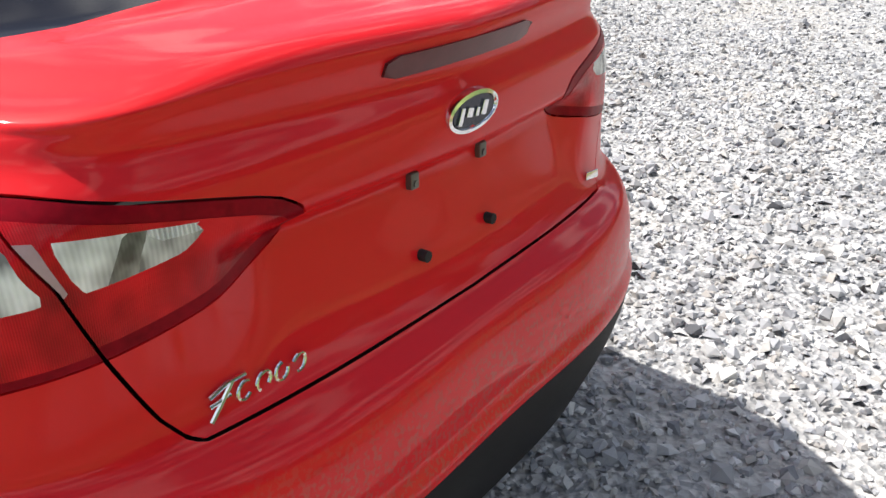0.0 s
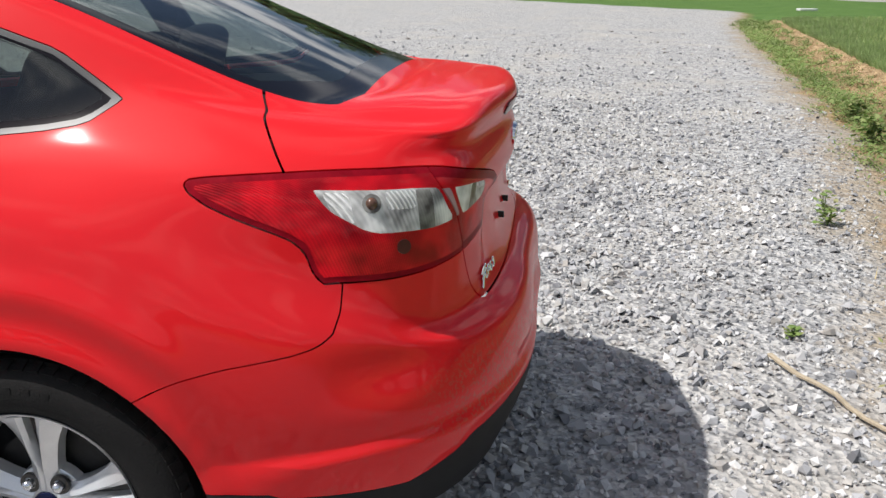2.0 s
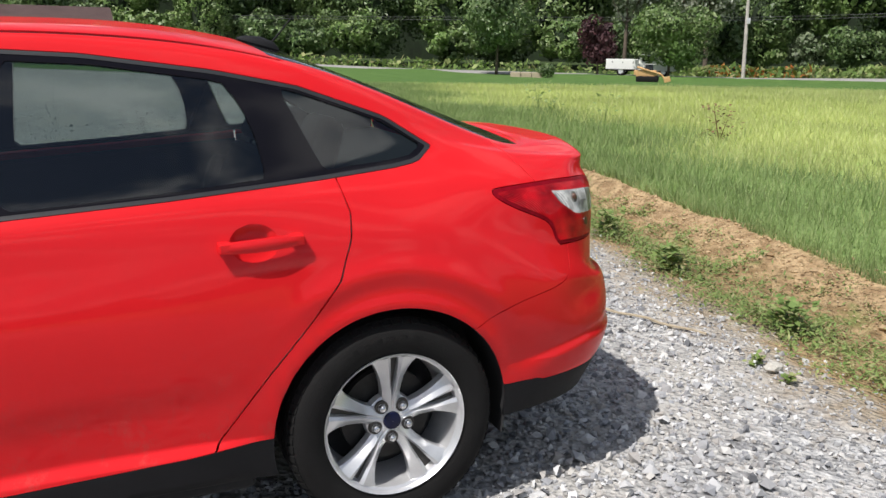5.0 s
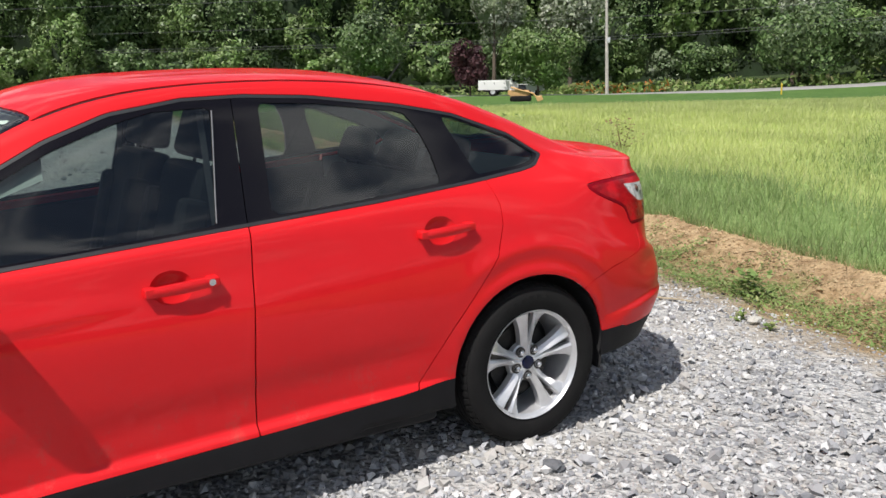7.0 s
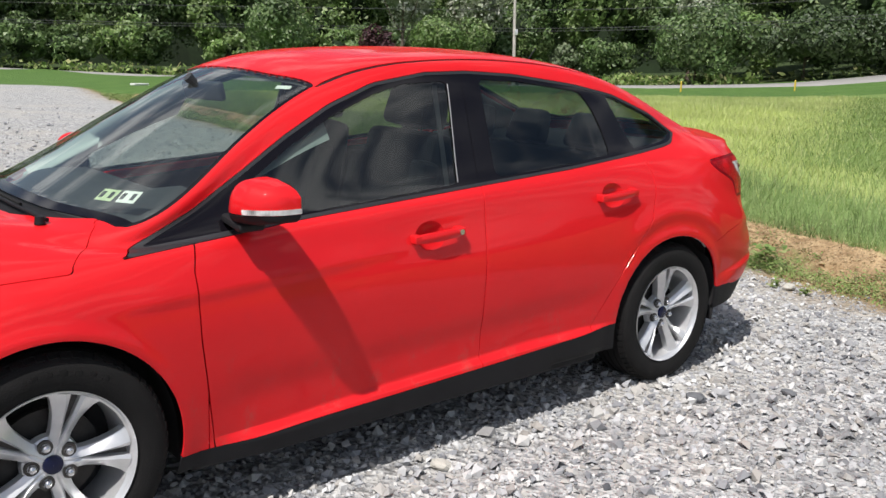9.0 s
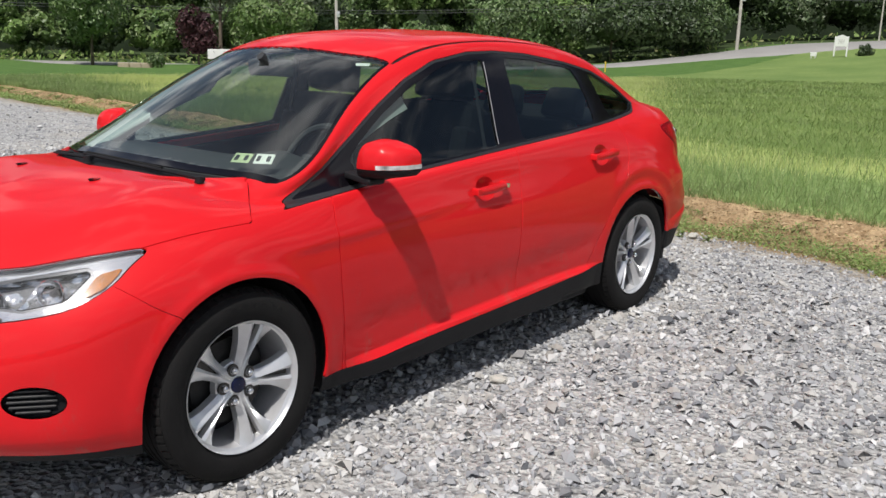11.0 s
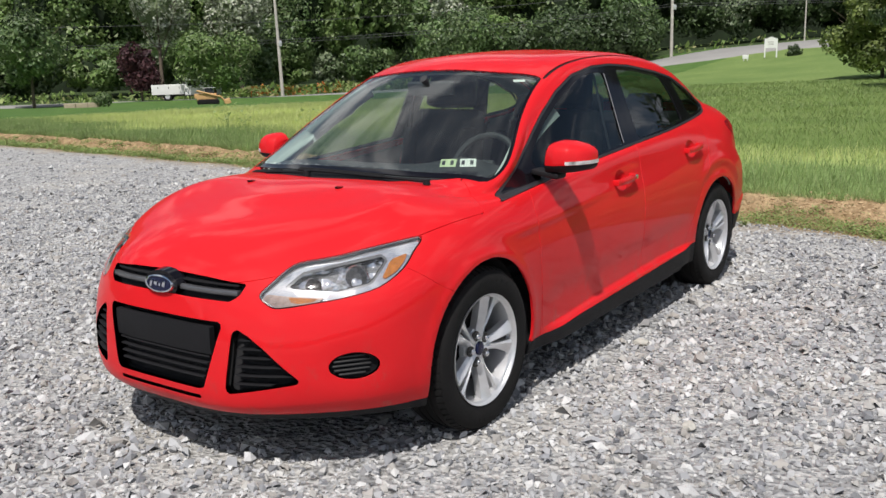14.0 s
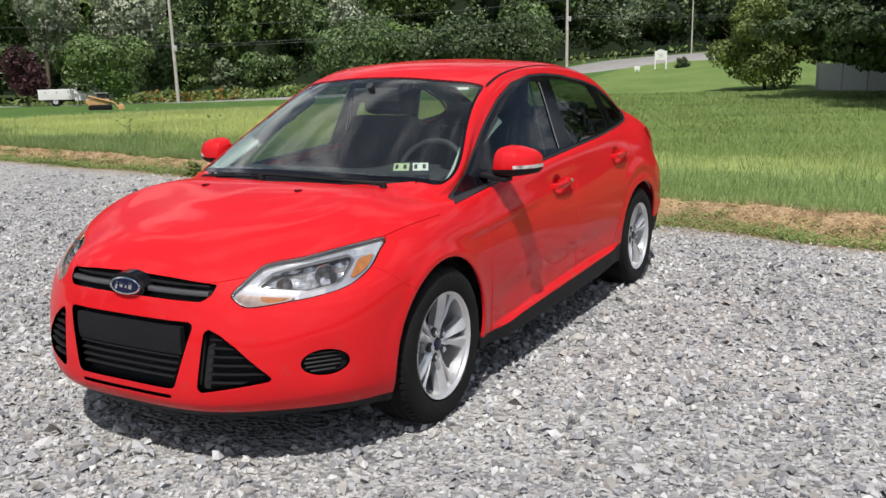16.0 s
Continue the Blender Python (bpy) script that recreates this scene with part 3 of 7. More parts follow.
def cubic(knots, values, at):
    """A natural cubic spline through values (n, k) at the knots."""
    n, h = len(knots), np.diff(knots)
    a = np.zeros((n, n))
    r = np.zeros((n, values.shape[1]))
    a[0, 0] = a[-1, -1] = 1
    for i in range(1, n - 1):
        a[i, i - 1 : i + 2] = h[i - 1], 2 * (h[i - 1] + h[i]), h[i]
        r[i] = 6 * ((values[i + 1] - values[i]) / h[i] - (values[i] - values[i - 1]) / h[i - 1])
    m = np.linalg.solve(a, r)
    i = np.clip(np.searchsorted(knots, at) - 1, 0, n - 2)
    u, w = (at - knots[i])[:, None], (knots[i + 1] - at)[:, None]
    hh = h[i][:, None]
    return (m[i] * w**3 + m[i + 1] * u**3) / (6 * hh) + (values[i] / hh - m[i] * hh / 6) * w + (values[i + 1] / hh - m[i + 1] * hh / 6) * u


def loft(rails, along=14, across=(5, 26, 12, 10, 22, 16, 10, 8, 8, 6)):
    """The half skin as a grid of points, normals, stations and rails."""
    r = np.array(rails, float)
    flip = np.array([1, -1, 1])
    ext = np.concatenate([r[:, 2:0:-1] * flip, r, r[:, -2:-4:-1] * flip], 1)
    chord = np.linalg.norm(np.diff(ext[1:7], axis=1), axis=-1).mean(0)
    knots = np.r_[0, np.cumsum(chord)]
    si = np.linspace(0, 15, 15 * along + 1)
    at = np.interp(si + 2, np.arange(len(knots)), knots)
    lines = np.stack([cubic(knots, e, at) for e in ext])
    lines[:, 0, 1] = lines[:, -1, 1] = 0
    below = lines[0] + (lines[0] - lines[1]) * 0.6
    over = lines[-2] * flip
    pts = np.concatenate([below[None], lines, over[None]])
    rows, vi = [], []
    for k in range(len(rails) - 1):
        p0, p1, p2, p3 = pts[k : k + 4]
        d = [np.maximum(np.linalg.norm(q - p, axis=-1, keepdims=True), 1e-4) ** 0.5 for p, q in ((p0, p1), (p1, p2), (p2, p3))]
        m1 = (p1 - p0) / d[0] - (p2 - p0) / (d[0] + d[1]) + (p2 - p1) / d[1]
        m2 = (p2 - p1) / d[1] - (p3 - p1) / (d[1] + d[2]) + (p3 - p2) / d[2]
        for j in range(across[k]):
            t = j / across[k]
            h = (2 * t**3 - 3 * t**2 + 1) * p1 + (t**3 - 2 * t**2 + t) * d[1] * m1 + (3 * t**2 - 2 * t**3) * p2 + (t**3 - t**2) * d[1] * m2
            rows.append(h)
            vi.append(k + t)
    rows.append(pts[-2])
    vi.append(len(rails) - 1.0)
    g = np.array(rows)
    g[-1, :, 1] = 0
    g[:, 0, 1] = g[:, -1, 1] = 0
    for _ in range(2):
        if _:
            x, y, z = g[..., 0], g[..., 1], g[..., 2]
            low = np.where(np.array(vi)[:, None] < 5.95, 1.0, 0.0)
            g = g + (nrm * (1, 1, 0.3)) * (pressing(x, y, z) * low)[..., None]
        nrm = normals_of(g, flip)
    mid = g[:, len(si) // 2]
    if (nrm[:, len(si) // 2] * (mid - np.array([0, 0, 0.7]))).sum() < 0:
        nrm = -nrm
    return g, nrm, si, np.array(vi), lines


def bell(v, at, width):
    return np.exp(-(((v - at) / width) ** 2))


def ease(v, a, b):
    k = np.clip((v - a) / (b - a), 0, 1)
    return k * k * (3 - 2 * k)


def pressing(x, y, z):
    """Creases, arch lips and hollows of the sheet metal: metres proud of the smooth skin."""
    r_rear, r_front = np.hypot(x + 1.324, z - .315), np.hypot(x - 1.324, z - .315)
    out = .008 * bell(r_rear, .375, .022) + .008 * bell(r_front, .375, .022)
    out = out + .011 * bell(r_rear, .470, .034) * ease(z, .52, .72) * ease(-x, .95, 1.15) * ease(x, -1.85, -1.6)
    # flare above the sills
    sill = np.interp(x, [-1.0, -.3, .97], [.335, .296, .248])
    wedge = np.interp(x, [-.90, -.45, .2, .85], [.004, .034, .032, .006])
    door = ease(x, -.98, -.72) * (1 - ease(x, .70, .93))
    out = out + .030 * (1 - ease(z - sill, .004, .008 + wedge)) * door * (z > sill - .10)
    out = out - .006 * bell(z, sill + .13, .06) * door
    # line along the front door
    line = np.interp(x, [-.1, .325, .75, 1.05], [.80, .768, .742, .728])
    out = out + .007 * np.where(z > line, bell(z, line, .07), bell(z, line, .014)) * ease(x, -.05, .5) * (1 - ease(x, 1.0, 1.2))
    # rear bumper: a raised lower edge and a scooped corner
    tail = ease(-x, 1.62, 1.78)
    edge = np.interp(-x, [1.6, 1.75, 2.0, 2.3], [.40, .425, .475, .50])
    out = out + .014 * (1 - ease(z, edge, edge + .035)) * tail
    out = out - .017 * bell(np.hypot((x + 2.04) / 1.7, (z - .640) * 1.2), 0, .075) * ease(y, .5, .62) * ease(-x, 1.8, 1.95)
    # number-plate hollow of the boot lid, deepest under its upper edge
    depth = np.interp(z, [.70, .745, .868], [0, .012, .040]) * (1 - ease(z, .874, .905))
    out = out - depth * (1 - ease(np.abs(y), .34, .46)) * ease(-x, 1.9, 2.05)
    # hollow below the lip of the lid
    out = out - .017 * bell(z, 1.012, .030) * ease(-x, 1.98, 2.08)
    # shallow recess round the fog lamps
    fog = np.hypot(np.hypot(x - 1.925, y - .70) / 1.55, z - .407)
    return out - .011 * bell(fog, 0, .062) * ease(x, 1.7, 1.8)


def normals_of(g, flip):
    full = np.concatenate([g[:, 1:2] * flip, g, g[:, -2:-1] * flip], 1)
    full = np.concatenate([(2 * full[:1] - full[1:2]), full, full[-2:-1] * flip], 0)
    ds, dv = full[1:-1, 2:] - full[1:-1, :-2], full[2:, 1:-1] - full[:-2, 1:-1]
    nrm = np.cross(dv, ds)
    size = np.linalg.norm(nrm, axis=-1, keepdims=True)
    nrm = nrm / np.maximum(size, 1e-9)
    nrm[-1, :, 1] = 0
    nrm[:, 0, 1] = nrm[:, -1, 1] = 0
    nrm /= np.maximum(np.linalg.norm(nrm, axis=-1, keepdims=True), 1e-9)
    return nrm


GRID, NORM, SI, VI, LINES = loft(RAILS)
ARC = np.r_[0, np.cumsum(np.linalg.norm(np.diff(LINES[5][:, :2], axis=0), axis=-1))]


class Skin:
    """A piece of the near half of the skin: points p, normals n, marks q (station, rail, arc), triangles t."""

    def __init__(self, p, n, q, t):
        self.p, self.n, self.q, self.t = p, n, q, t

    def cut(self, f):
        """Splits where f, a value for each point, changes its sign: the piece with f < 0 and the rest."""
        neg = f < 0
        count = neg[self.t].sum(1)
        inside, outside = [list(map(tuple, self.t[count == 3])), list(map(tuple, self.t[count == 0]))]
        p, n, q, cache = list(self.p), list(self.n), list(self.q), {}

        def between(a, b):
            key = (min(a, b), max(a, b))
            if key not in cache:
                k = f[a] / (f[a] - f[b])
                p.append(p[a] + k * (p[b] - p[a]))
                m = n[a] + k * (n[b] - n[a])
                n.append(m / np.linalg.norm(m))
                q.append(q[a] + k * (q[b] - q[a]))
                cache[key] = len(p) - 1
            return cache[key]

        for tri in self.t[(count == 1) | (count == 2)]:
            for sign, out in ((True, inside), (False, outside)):
                poly = []
                for i in range(3):
                    a, b = tri[i], tri[(i + 1) % 3]
                    if neg[a] == sign:
                        poly.append(a)
                    if neg[a] != neg[b]:
                        poly.append(between(a, b))
                out += [(poly[0], poly[i], poly[i + 1]) for i in range(1, len(poly) - 1)]
        return [Skin(*tidy(np.array(p), np.array(n), np.array(q), np.array(t, int).reshape(-1, 3))) for t in (inside, outside)]

    def take(self, f, gap=0.0025):
        """Takes the piece with f < 0 out, with a joint of twice the gap: the piece and the rest."""
        piece = self.cut(f + gap)[0]
        rest = self.cut(f - gap)[1] if gap else self.cut(f)[1]
        return piece, rest

    def sunk(self, by):
        return Skin(self.p - self.n * by, self.n, self.q, self.t)


def tidy(p, n, q, t):
    if len(t):
        t = t[(t[:, 0] != t[:, 1]) & (t[:, 1] != t[:, 2]) & (t[:, 0] != t[:, 2])]
    used = np.unique(t) if len(t) else np.array([], int)
    new_id = np.full(len(p), -1)
    new_id[used] = np.arange(len(used))
    return p[used], n[used], q[used], new_id[t] if len(t) else t


def whole_skin():
    m, n = GRID.shape[:2]
    idx = np.arange(m * n).reshape(m, n)
    a, b, c, d = idx[:-1, :-1].ravel(), idx[:-1, 1:].ravel(), idx[1:, 1:].ravel(), idx[1:, :-1].ravel()
    p, nn = GRID.reshape(-1, 3), NORM.reshape(-1, 3)
    q = np.stack([np.broadcast_to(SI, (m, n)), np.broadcast_to(VI[:, None], (m, n)), np.broadcast_to(ARC, (m, n))], -1).reshape(-1, 3)
    t = np.concatenate([np.stack([a, b, c], 1), np.stack([a, c, d], 1)])
    face = np.cross(p[t[:, 1]] - p[t[:, 0]], p[t[:, 2]] - p[t[:, 0]])
    wrong = (face * nn[t].sum(1)).sum(1) < 0
    t[wrong] = t[wrong][:, ::-1]
    keep = np.linalg.norm(face, axis=1) > 1e-10
    return Skin(p.copy(), nn.copy(), q.copy(), t[keep])


def mirrored(s):
    return Skin(s.p * (1, -1, 1), s.n * (1, -1, 1), s.q, s.t[:, ::-1])


def joined(a, b):
    """Both halves welded along the middle."""
    p, n, q = np.concatenate([a.p, b.p]), np.concatenate([a.n, b.n]), np.concatenate([a.q, b.q])
    t = np.concatenate([a.t, b.t + len(a.p)])
    seen, ids = {}, np.arange(len(p))
    for i in np.flatnonzero(np.abs(p[:, 1]) < 2e-4):
        ids[i] = seen.setdefault(tuple(np.round(p[i], 4)), i)
    return Skin(*tidy(p, n, q, ids[t]))


def outline(points, x, y, rounded=0.0):
    """Signed distance from a polygon, negative inside."""
    pts = np.array(points, float)
    px = np.stack([x, y], -1)
    d, inside = np.full(len(px), 1e9), np.zeros(len(px), bool)
    for a, b in zip(pts, np.roll(pts, -1, 0)):
        e = b - a
        w = px - a
        k = np.clip((w @ e) / max(e @ e, 1e-12), 0, 1)
        d = np.minimum(d, np.linalg.norm(w - k[:, None] * e, axis=1))
        cross = (a[1] > px[:, 1]) != (b[1] > px[:, 1])
        with np.errstate(divide="ignore", invalid="ignore"):
            inside ^= cross & (px[:, 0] < a[0] + (px[:, 1] - a[1]) / (b[1] - a[1] + 1e-12) * e[0])
    return np.where(inside, -d, d) - rounded


def smooth_loop(points, n=4):
    """A rounder closed outline through the points."""
    p = np.array(points, float)
    out = []
    for i in range(len(p)):
        a, b, c, d = p[i - 1], p[i], p[(i + 1) % len(p)], p[(i + 2) % len(p)]
        for t in np.arange(n) / n:
            out.append(0.5 * (2 * b + (c - a) * t + (2 * a - 5 * b + 4 * c - d) * t * t + (3 * b - a - 3 * c + d) * t**3))
    return np.array(out)


def skin_part(name, s, material, parent, label="", edge=0.014):
    """A piece of the skin with its edges turned in."""
    if not len(s.t):
        print("EMPTY", name)
        return None
    t = s.t
    edges = np.sort(np.concatenate([t[:, [0, 1]], t[:, [1, 2]], t[:, [2, 0]]]), 1)
    ordered = np.concatenate([t[:, [0, 1]], t[:, [1, 2]], t[:, [2, 0]]])
    _, first, count = np.unique(edges, axis=0, return_index=True, return_counts=True)
    rim = ordered[first[count == 1]]
    v, n, f = list(s.p), list(s.n), [tuple(x) for x in t]
    if edge and len(rim):
        out = {}
        for a, b in rim:
            side = np.cross(s.p[b] - s.p[a], s.n[a])
            side = side / max(np.linalg.norm(side), 1e-9)
            for i in (a, b):
                out[i] = out.get(i, 0) + side
        twin = {}
        for i, o in out.items():
            o = o / max(np.linalg.norm(o), 1e-9)
            twin[i] = (len(v), len(v) + 1)
            v += [s.p[i], s.p[i] - s.n[i] * edge + o * -0.002]
            n += [o * 0.8 + s.n[i] * 0.6, o]
        f += [(twin[b][0], twin[a][0], twin[a][1], twin[b][1]) for a, b in rim]
    n = np.array(n)
    n = n / np.maximum(np.linalg.norm(n, axis=1, keepdims=True), 1e-9)
    return mesh_ob(name, v, f, material, parent, label, True, n)


CAR = empty("parked_car", label="bright red four-door sedan parked on the gravel", category="car")


def both(name, s, material, label="", edge=0.014, parent=None):
    a = skin_part(name, s, material, parent or CAR, label, edge)
    b = skin_part(name, mirrored(s), material, parent or CAR, label, edge)
    return a, b


def across(name, s, material, label="", edge=0.014, parent=None):
    return skin_part(name, joined(s, mirrored(s)), material, parent or CAR, label, edge)


def loop_sz(points, n=3):
    """A loop of stations and heights as arc and height."""
    return smooth_loop([(np.interp(k, SI, ARC), z) for k, z in points], n)


TAIL_LOOP = [(3.60, .982), (3.43, .992), (2.90, .997), (2.09, .990), (1.62, .973), (.94, .937), (.80, .914), (.77, .893), (.82, .861), (1.05, .838), (1.51, .813), (1.92, .803), (2.36, .798), (2.91, .800), (3.04, .803), (3.07, .847), (3.12, .877), (3.37, .919), (3.54, .953)]
LID_SEAM = ([.66, .682, .724, .811, .897, .985], [1.02, 1.17, 1.31, 1.54, 1.75, 2.07])
HEAD_LOOP = [(11.58, .798), (11.75, .76), (11.93, .71), (12.23, .664), (12.62, .639), (13.0, .624), (13.47, .609), (13.58, .621), (13.65, .649), (13.48, .686), (13.27, .728), (13.10, .744), (12.70, .757), (12.34, .775), (11.92, .792)]


def build_skin():
    s = whole_skin()
    X = lambda k: k.p[:, 0]
    Y = lambda k: k.p[:, 1]
    Z = lambda k: k.p[:, 2]
    S = lambda k: k.q[:, 0]
    V = lambda k: k.q[:, 1]
    U = lambda k: k.q[:, 2]

    # wheel arches
    for cx in (-1.324, 1.324):
        _, s = s.take(np.maximum(np.hypot(X(s) - cx, Z(s) - 0.315) - 0.362, V(s) - 4.5), 0)
    # screens
    f = np.maximum.reduce([8.0 - S(s), S(s) - 10.15, (8.04 - V(s))])
    ws, s = s.take(f, 0)
    f = np.maximum.reduce([-1.905 - X(s) + .25 * np.maximum(Y(s) - .40, 0), 2.0 - S(s), S(s) - 5.0, (8.06 - V(s))])
    bl, s = s.take(f, 0)
    for name, k, mat_, band, label in (("windscreen", ws, SCREEN_GLASS, ((8.05, 10.0), 8.11), "clear laminated windscreen"), ("rear_window", bl, SIDE_GLASS, ((2.0, 4.93), 8.22), "tinted rear window")):
        f = np.maximum.reduce([band[0][0] - S(k), S(k) - band[0][1], band[1] - V(k), -1.842 - X(k) + .8 * np.maximum(Y(k) - .36, 0)])
        pane, rim = k.take(f, 0)
        pane_ob = across(name, pane.sunk(0.004), mat_, label, 0.004)
        across("black_border", rim.sunk(0.003), GLOSS_BLACK, "black band round the pane", 0.006, pane_ob)
    # roof gutters
    f = np.maximum.reduce([np.abs(V(s) - 7.98) - 0.065, 4.9 - S(s), S(s) - 8.02])
    gut, s = s.take(f, 0)
    both("roof_trim", gut.sunk(0.005), BLACK_PLASTIC, "dark strip in the roof gutter", 0.008)
    # side glass
    belt = [(1.10, .853), (.56, .909), (-.23, .965), (-.71, .998), (-1.14, 1.035), (-1.36, 1.057), (-1.44, 1.070), (-1.50, 1.112)]
    head = [(-1.36, 1.200), (-1.10, 1.288), (-.87, 1.330), (-.54, 1.369), (-.30, 1.379), (-.1, 1.372), (.13, 1.334), (.32, 1.262), (.5, 1.166), (.66, 1.07), (.85, .965), (1.0, .895)]
    f = np.maximum.reduce([outline(belt + head, X(s), Z(s)), V(s) - 8.2, 4.6 - V(s)])
    dlo, s = s.take(f, 0.001)
    panes = {
        "front": [(.66, .919), (.20, .953), (-.140, .980), (-.195, 1.342), (.0, 1.332), (.12, 1.300), (.31, 1.228), (.49, 1.133), (.64, 1.038), (.715, .985), (.70, .92)],
        "rear": [(-.325, .990), (-.70, 1.018), (-.985, 1.045), (-.966, 1.16), (-.935, 1.24), (-.890, 1.301), (-.56, 1.342), (-.352, 1.350)],
        "quarter": [(-1.15, 1.060), (-1.36, 1.080), (-1.42, 1.090), (-1.465, 1.117), (-1.345, 1.188), (-1.10, 1.270), (-1.045, 1.283)],
    }
    glass_parts = {}
    for key, loop in panes.items():
        f = np.maximum(outline(loop, X(dlo), Z(dlo)), V(dlo) - 8.2)
        glass_parts[key], dlo = dlo.take(f, 0)
    seal, dlo = dlo.take(-0.011 - outline(belt + head, X(dlo), Z(dlo)), 0)
    both("window_seal", seal.sunk(0.0005), SEAL, "thin grey rubber lip round the side windows", 0.008)
    # lamps
    f = np.maximum(outline(loop_sz(TAIL_LOOP), U(s), Z(s)), S(s) - 5)
    lamp, s = s.take(f, 0.0016)
    f = np.maximum(outline(loop_sz(HEAD_LOOP), U(s), Z(s)), 9 - S(s))
    hl, s = s.take(f, 0.002)
    # grilles
    front = 12.5 - S(s)
    upper = [(.0, .702), (.2, .694), (.362, .679), (.355, .652), (.330, .630), (.1, .633), (.0, .633)]
    upper = upper + [(-a, b) for a, b in upper[::-1]]
    holes = []
    for loop, r in ((upper, 0.004), ([(.298, .546), (.232, .330), (-.232, .330), (-.298, .546)], 0.012), ([(.364, .528), (.405, .508), (.458, .468), (.560, .366), (.345, .326)], 0.012)):
        f = np.maximum(outline(loop, Y(s), Z(s), r), 12.5 - S(s))
        hole, s = s.take(f, 0)
        holes.append(hole)
    f = np.maximum(outline([(-.235, .296), (.235, .296), (.225, .281), (-.225, .281)], Y(s), Z(s)), 12.5 - S(s))
    slot, s = s.take(f, 0)
    fog_f = lambda k: np.maximum((np.hypot((U(k) - np.interp(12.61, SI, ARC)) / .082, (Z(k) - .409) / .047) - 1) * .06, 11 - S(k))
    fog, s = s.take(fog_f(s), 0)
    # boot lid
    rear_f = U(s) - np.interp(np.interp(Z(s), *LID_SEAM), SI, ARC)
    side_f = X(s) + 1.75 + (1.10 - Z(s)) * .73
    f = np.maximum.reduce([np.where(Z(s) < .985, rear_f, side_f), X(s) + 1.72, (3.86 - V(s)) * .08])
    lid, s = s.take(f)
    # black lower edge
    line = lambda k: Z(k) - np.interp(X(k), [-2.4, -1.6, -1.0, -.3, .97, 1.6, 2.3], [.40, .39, .335, .296, .248, .234, .236])
    tail_line = Z(s) - np.interp(S(s), [0, .84, 1.2, 1.7, 1.85, 2.2, 2.9], [.487, .485, .478, .458, .430, .388, .384])
    low, s = s.take(np.where(S(s) < 3.2, tail_line, line(s)), 0.001)
    # doors
    fd = [(.84, 1.3), (.865, .95), (.90, .80), (.897, .6), (.865, .30), (.86, .22), (-.203, .22), (-.207, .55), (-.224, .80), (-.238, .965), (-.260, 1.3)]
    f = np.maximum(outline(fd, X(s), Z(s)), V(s) - 6.4)
    front_door, s = s.take(f)
    rd = [(-.260, 1.3), (-.238, .965), (-.224, .80), (-.207, .55), (-.203, .22), (-.72, .22), (-.812, .34), (-.955, .52), (-1.076, .66), (-1.157, .77), (-1.196, .88), (-1.202, .95), (-1.178, 1.04), (-1.16, 1.3)]
    f = np.maximum(outline(rd, X(s), Z(s)), V(s) - 6.4)
    rear_door, s = s.take(f)
    whole_doors = front_door, rear_door
    cups = []
    for k, (cx, cz) in ((front_door, (.030, .815)), (rear_door, (-.930, .883))):
        r = np.hypot((X(k) - cx) / .066, (Z(k) - cz) / .052)
        cup, rest = k.take((r - 1) * .06, 0)
        r = np.hypot((X(cup) - cx) / .066, (Z(cup) - cz) / .052)
        cup.p = cup.p - cup.n * (.030 * (1 - np.minimum(r, 1) ** 3))[:, None]
        cup.n = cup.n - (cup.p - np.array([cx, 0, cz])) * (1, 0, 1) * 9 * (r[:, None] ** 2)
        cup.n /= np.linalg.norm(cup.n, axis=1, keepdims=True)
        cups.append((rest, cup))
    (front_door, cup_f), (rear_door, cup_r) = cups
    # bonnet
    rear = np.interp(Y(s), [0, .35, .50, .59, .776], [1.335, 1.275, 1.17, 1.09, 1.225])
    side_v = np.interp(S(s), [10, 11.6, 12.5, 13.3, 14, 15], [4.6, 4.42, 4.42, 4.5, 4.32, 4.4])
    f = np.maximum.reduce([rear - X(s), (side_v - V(s)) * .1, 10 - S(s)])
    bonnet, s = s.take(f, 0.0017)
    f = np.maximum.reduce([Y(s) - .60, 1.02 - X(s), 5.5 - V(s), S(s) - 11.4])
    cowl, s = s.take(f, 0)
    # bumpers
    f = outline([(-1.5, 0), (-1.5, .55), (-1.578, .598), (-1.66, .637), (-1.735, .657), (-1.86, .682), (-1.90, .694), (-1.924, .714), (-1.934, .75), (-1.938, .95), (-2.6, .95), (-2.6, 0)], X(s), Z(s))
    rear_bumper, s = s.take(f, 0.0015)
    f = np.maximum(1.55 - X(s), Z(s) - np.interp(X(s), [1.55, 1.62, 1.72, 1.9, 2.0, 2.2], [.60, .64, .72, .9, .9, .9]))
    front_bumper, s = s.take(f, 0.001)
    f = np.maximum(0.88 - X(s), V(s) - 7.2)
    fender, s = s.take(f, 0.002)

    across("body_shell", s, PAINT, "red roof, pillars and rear quarters")
    across("cabin_lining", s.cut(X(s) - .98)[0].sunk(0.028), LINER, "pale grey pillar and roof lining", 0)
    both("fender", fender, PAINT)
    across("front_bumper", front_bumper, PAINT)
    across("rear_bumper", rear_bumper, PAINT)
    across("lower_trim", low, BLACK_PLASTIC, "black plastic sills and valances")
    across("bonnet", bonnet, PAINT)
    across("cowl_panel", cowl.sunk(0.012), BLACK_PLASTIC, "black cowl panel below the windscreen")
    lid_ob = across("boot_lid", lid, PAINT)
    doors = both("front_door", front_door, PAINT), both("rear_door", rear_door, PAINT)
    # trim and panes belong to the doors and the shell
    trim_f, rest = dlo.take(-0.238 - .066 * (Z(dlo) - .965) - X(dlo), .0016)
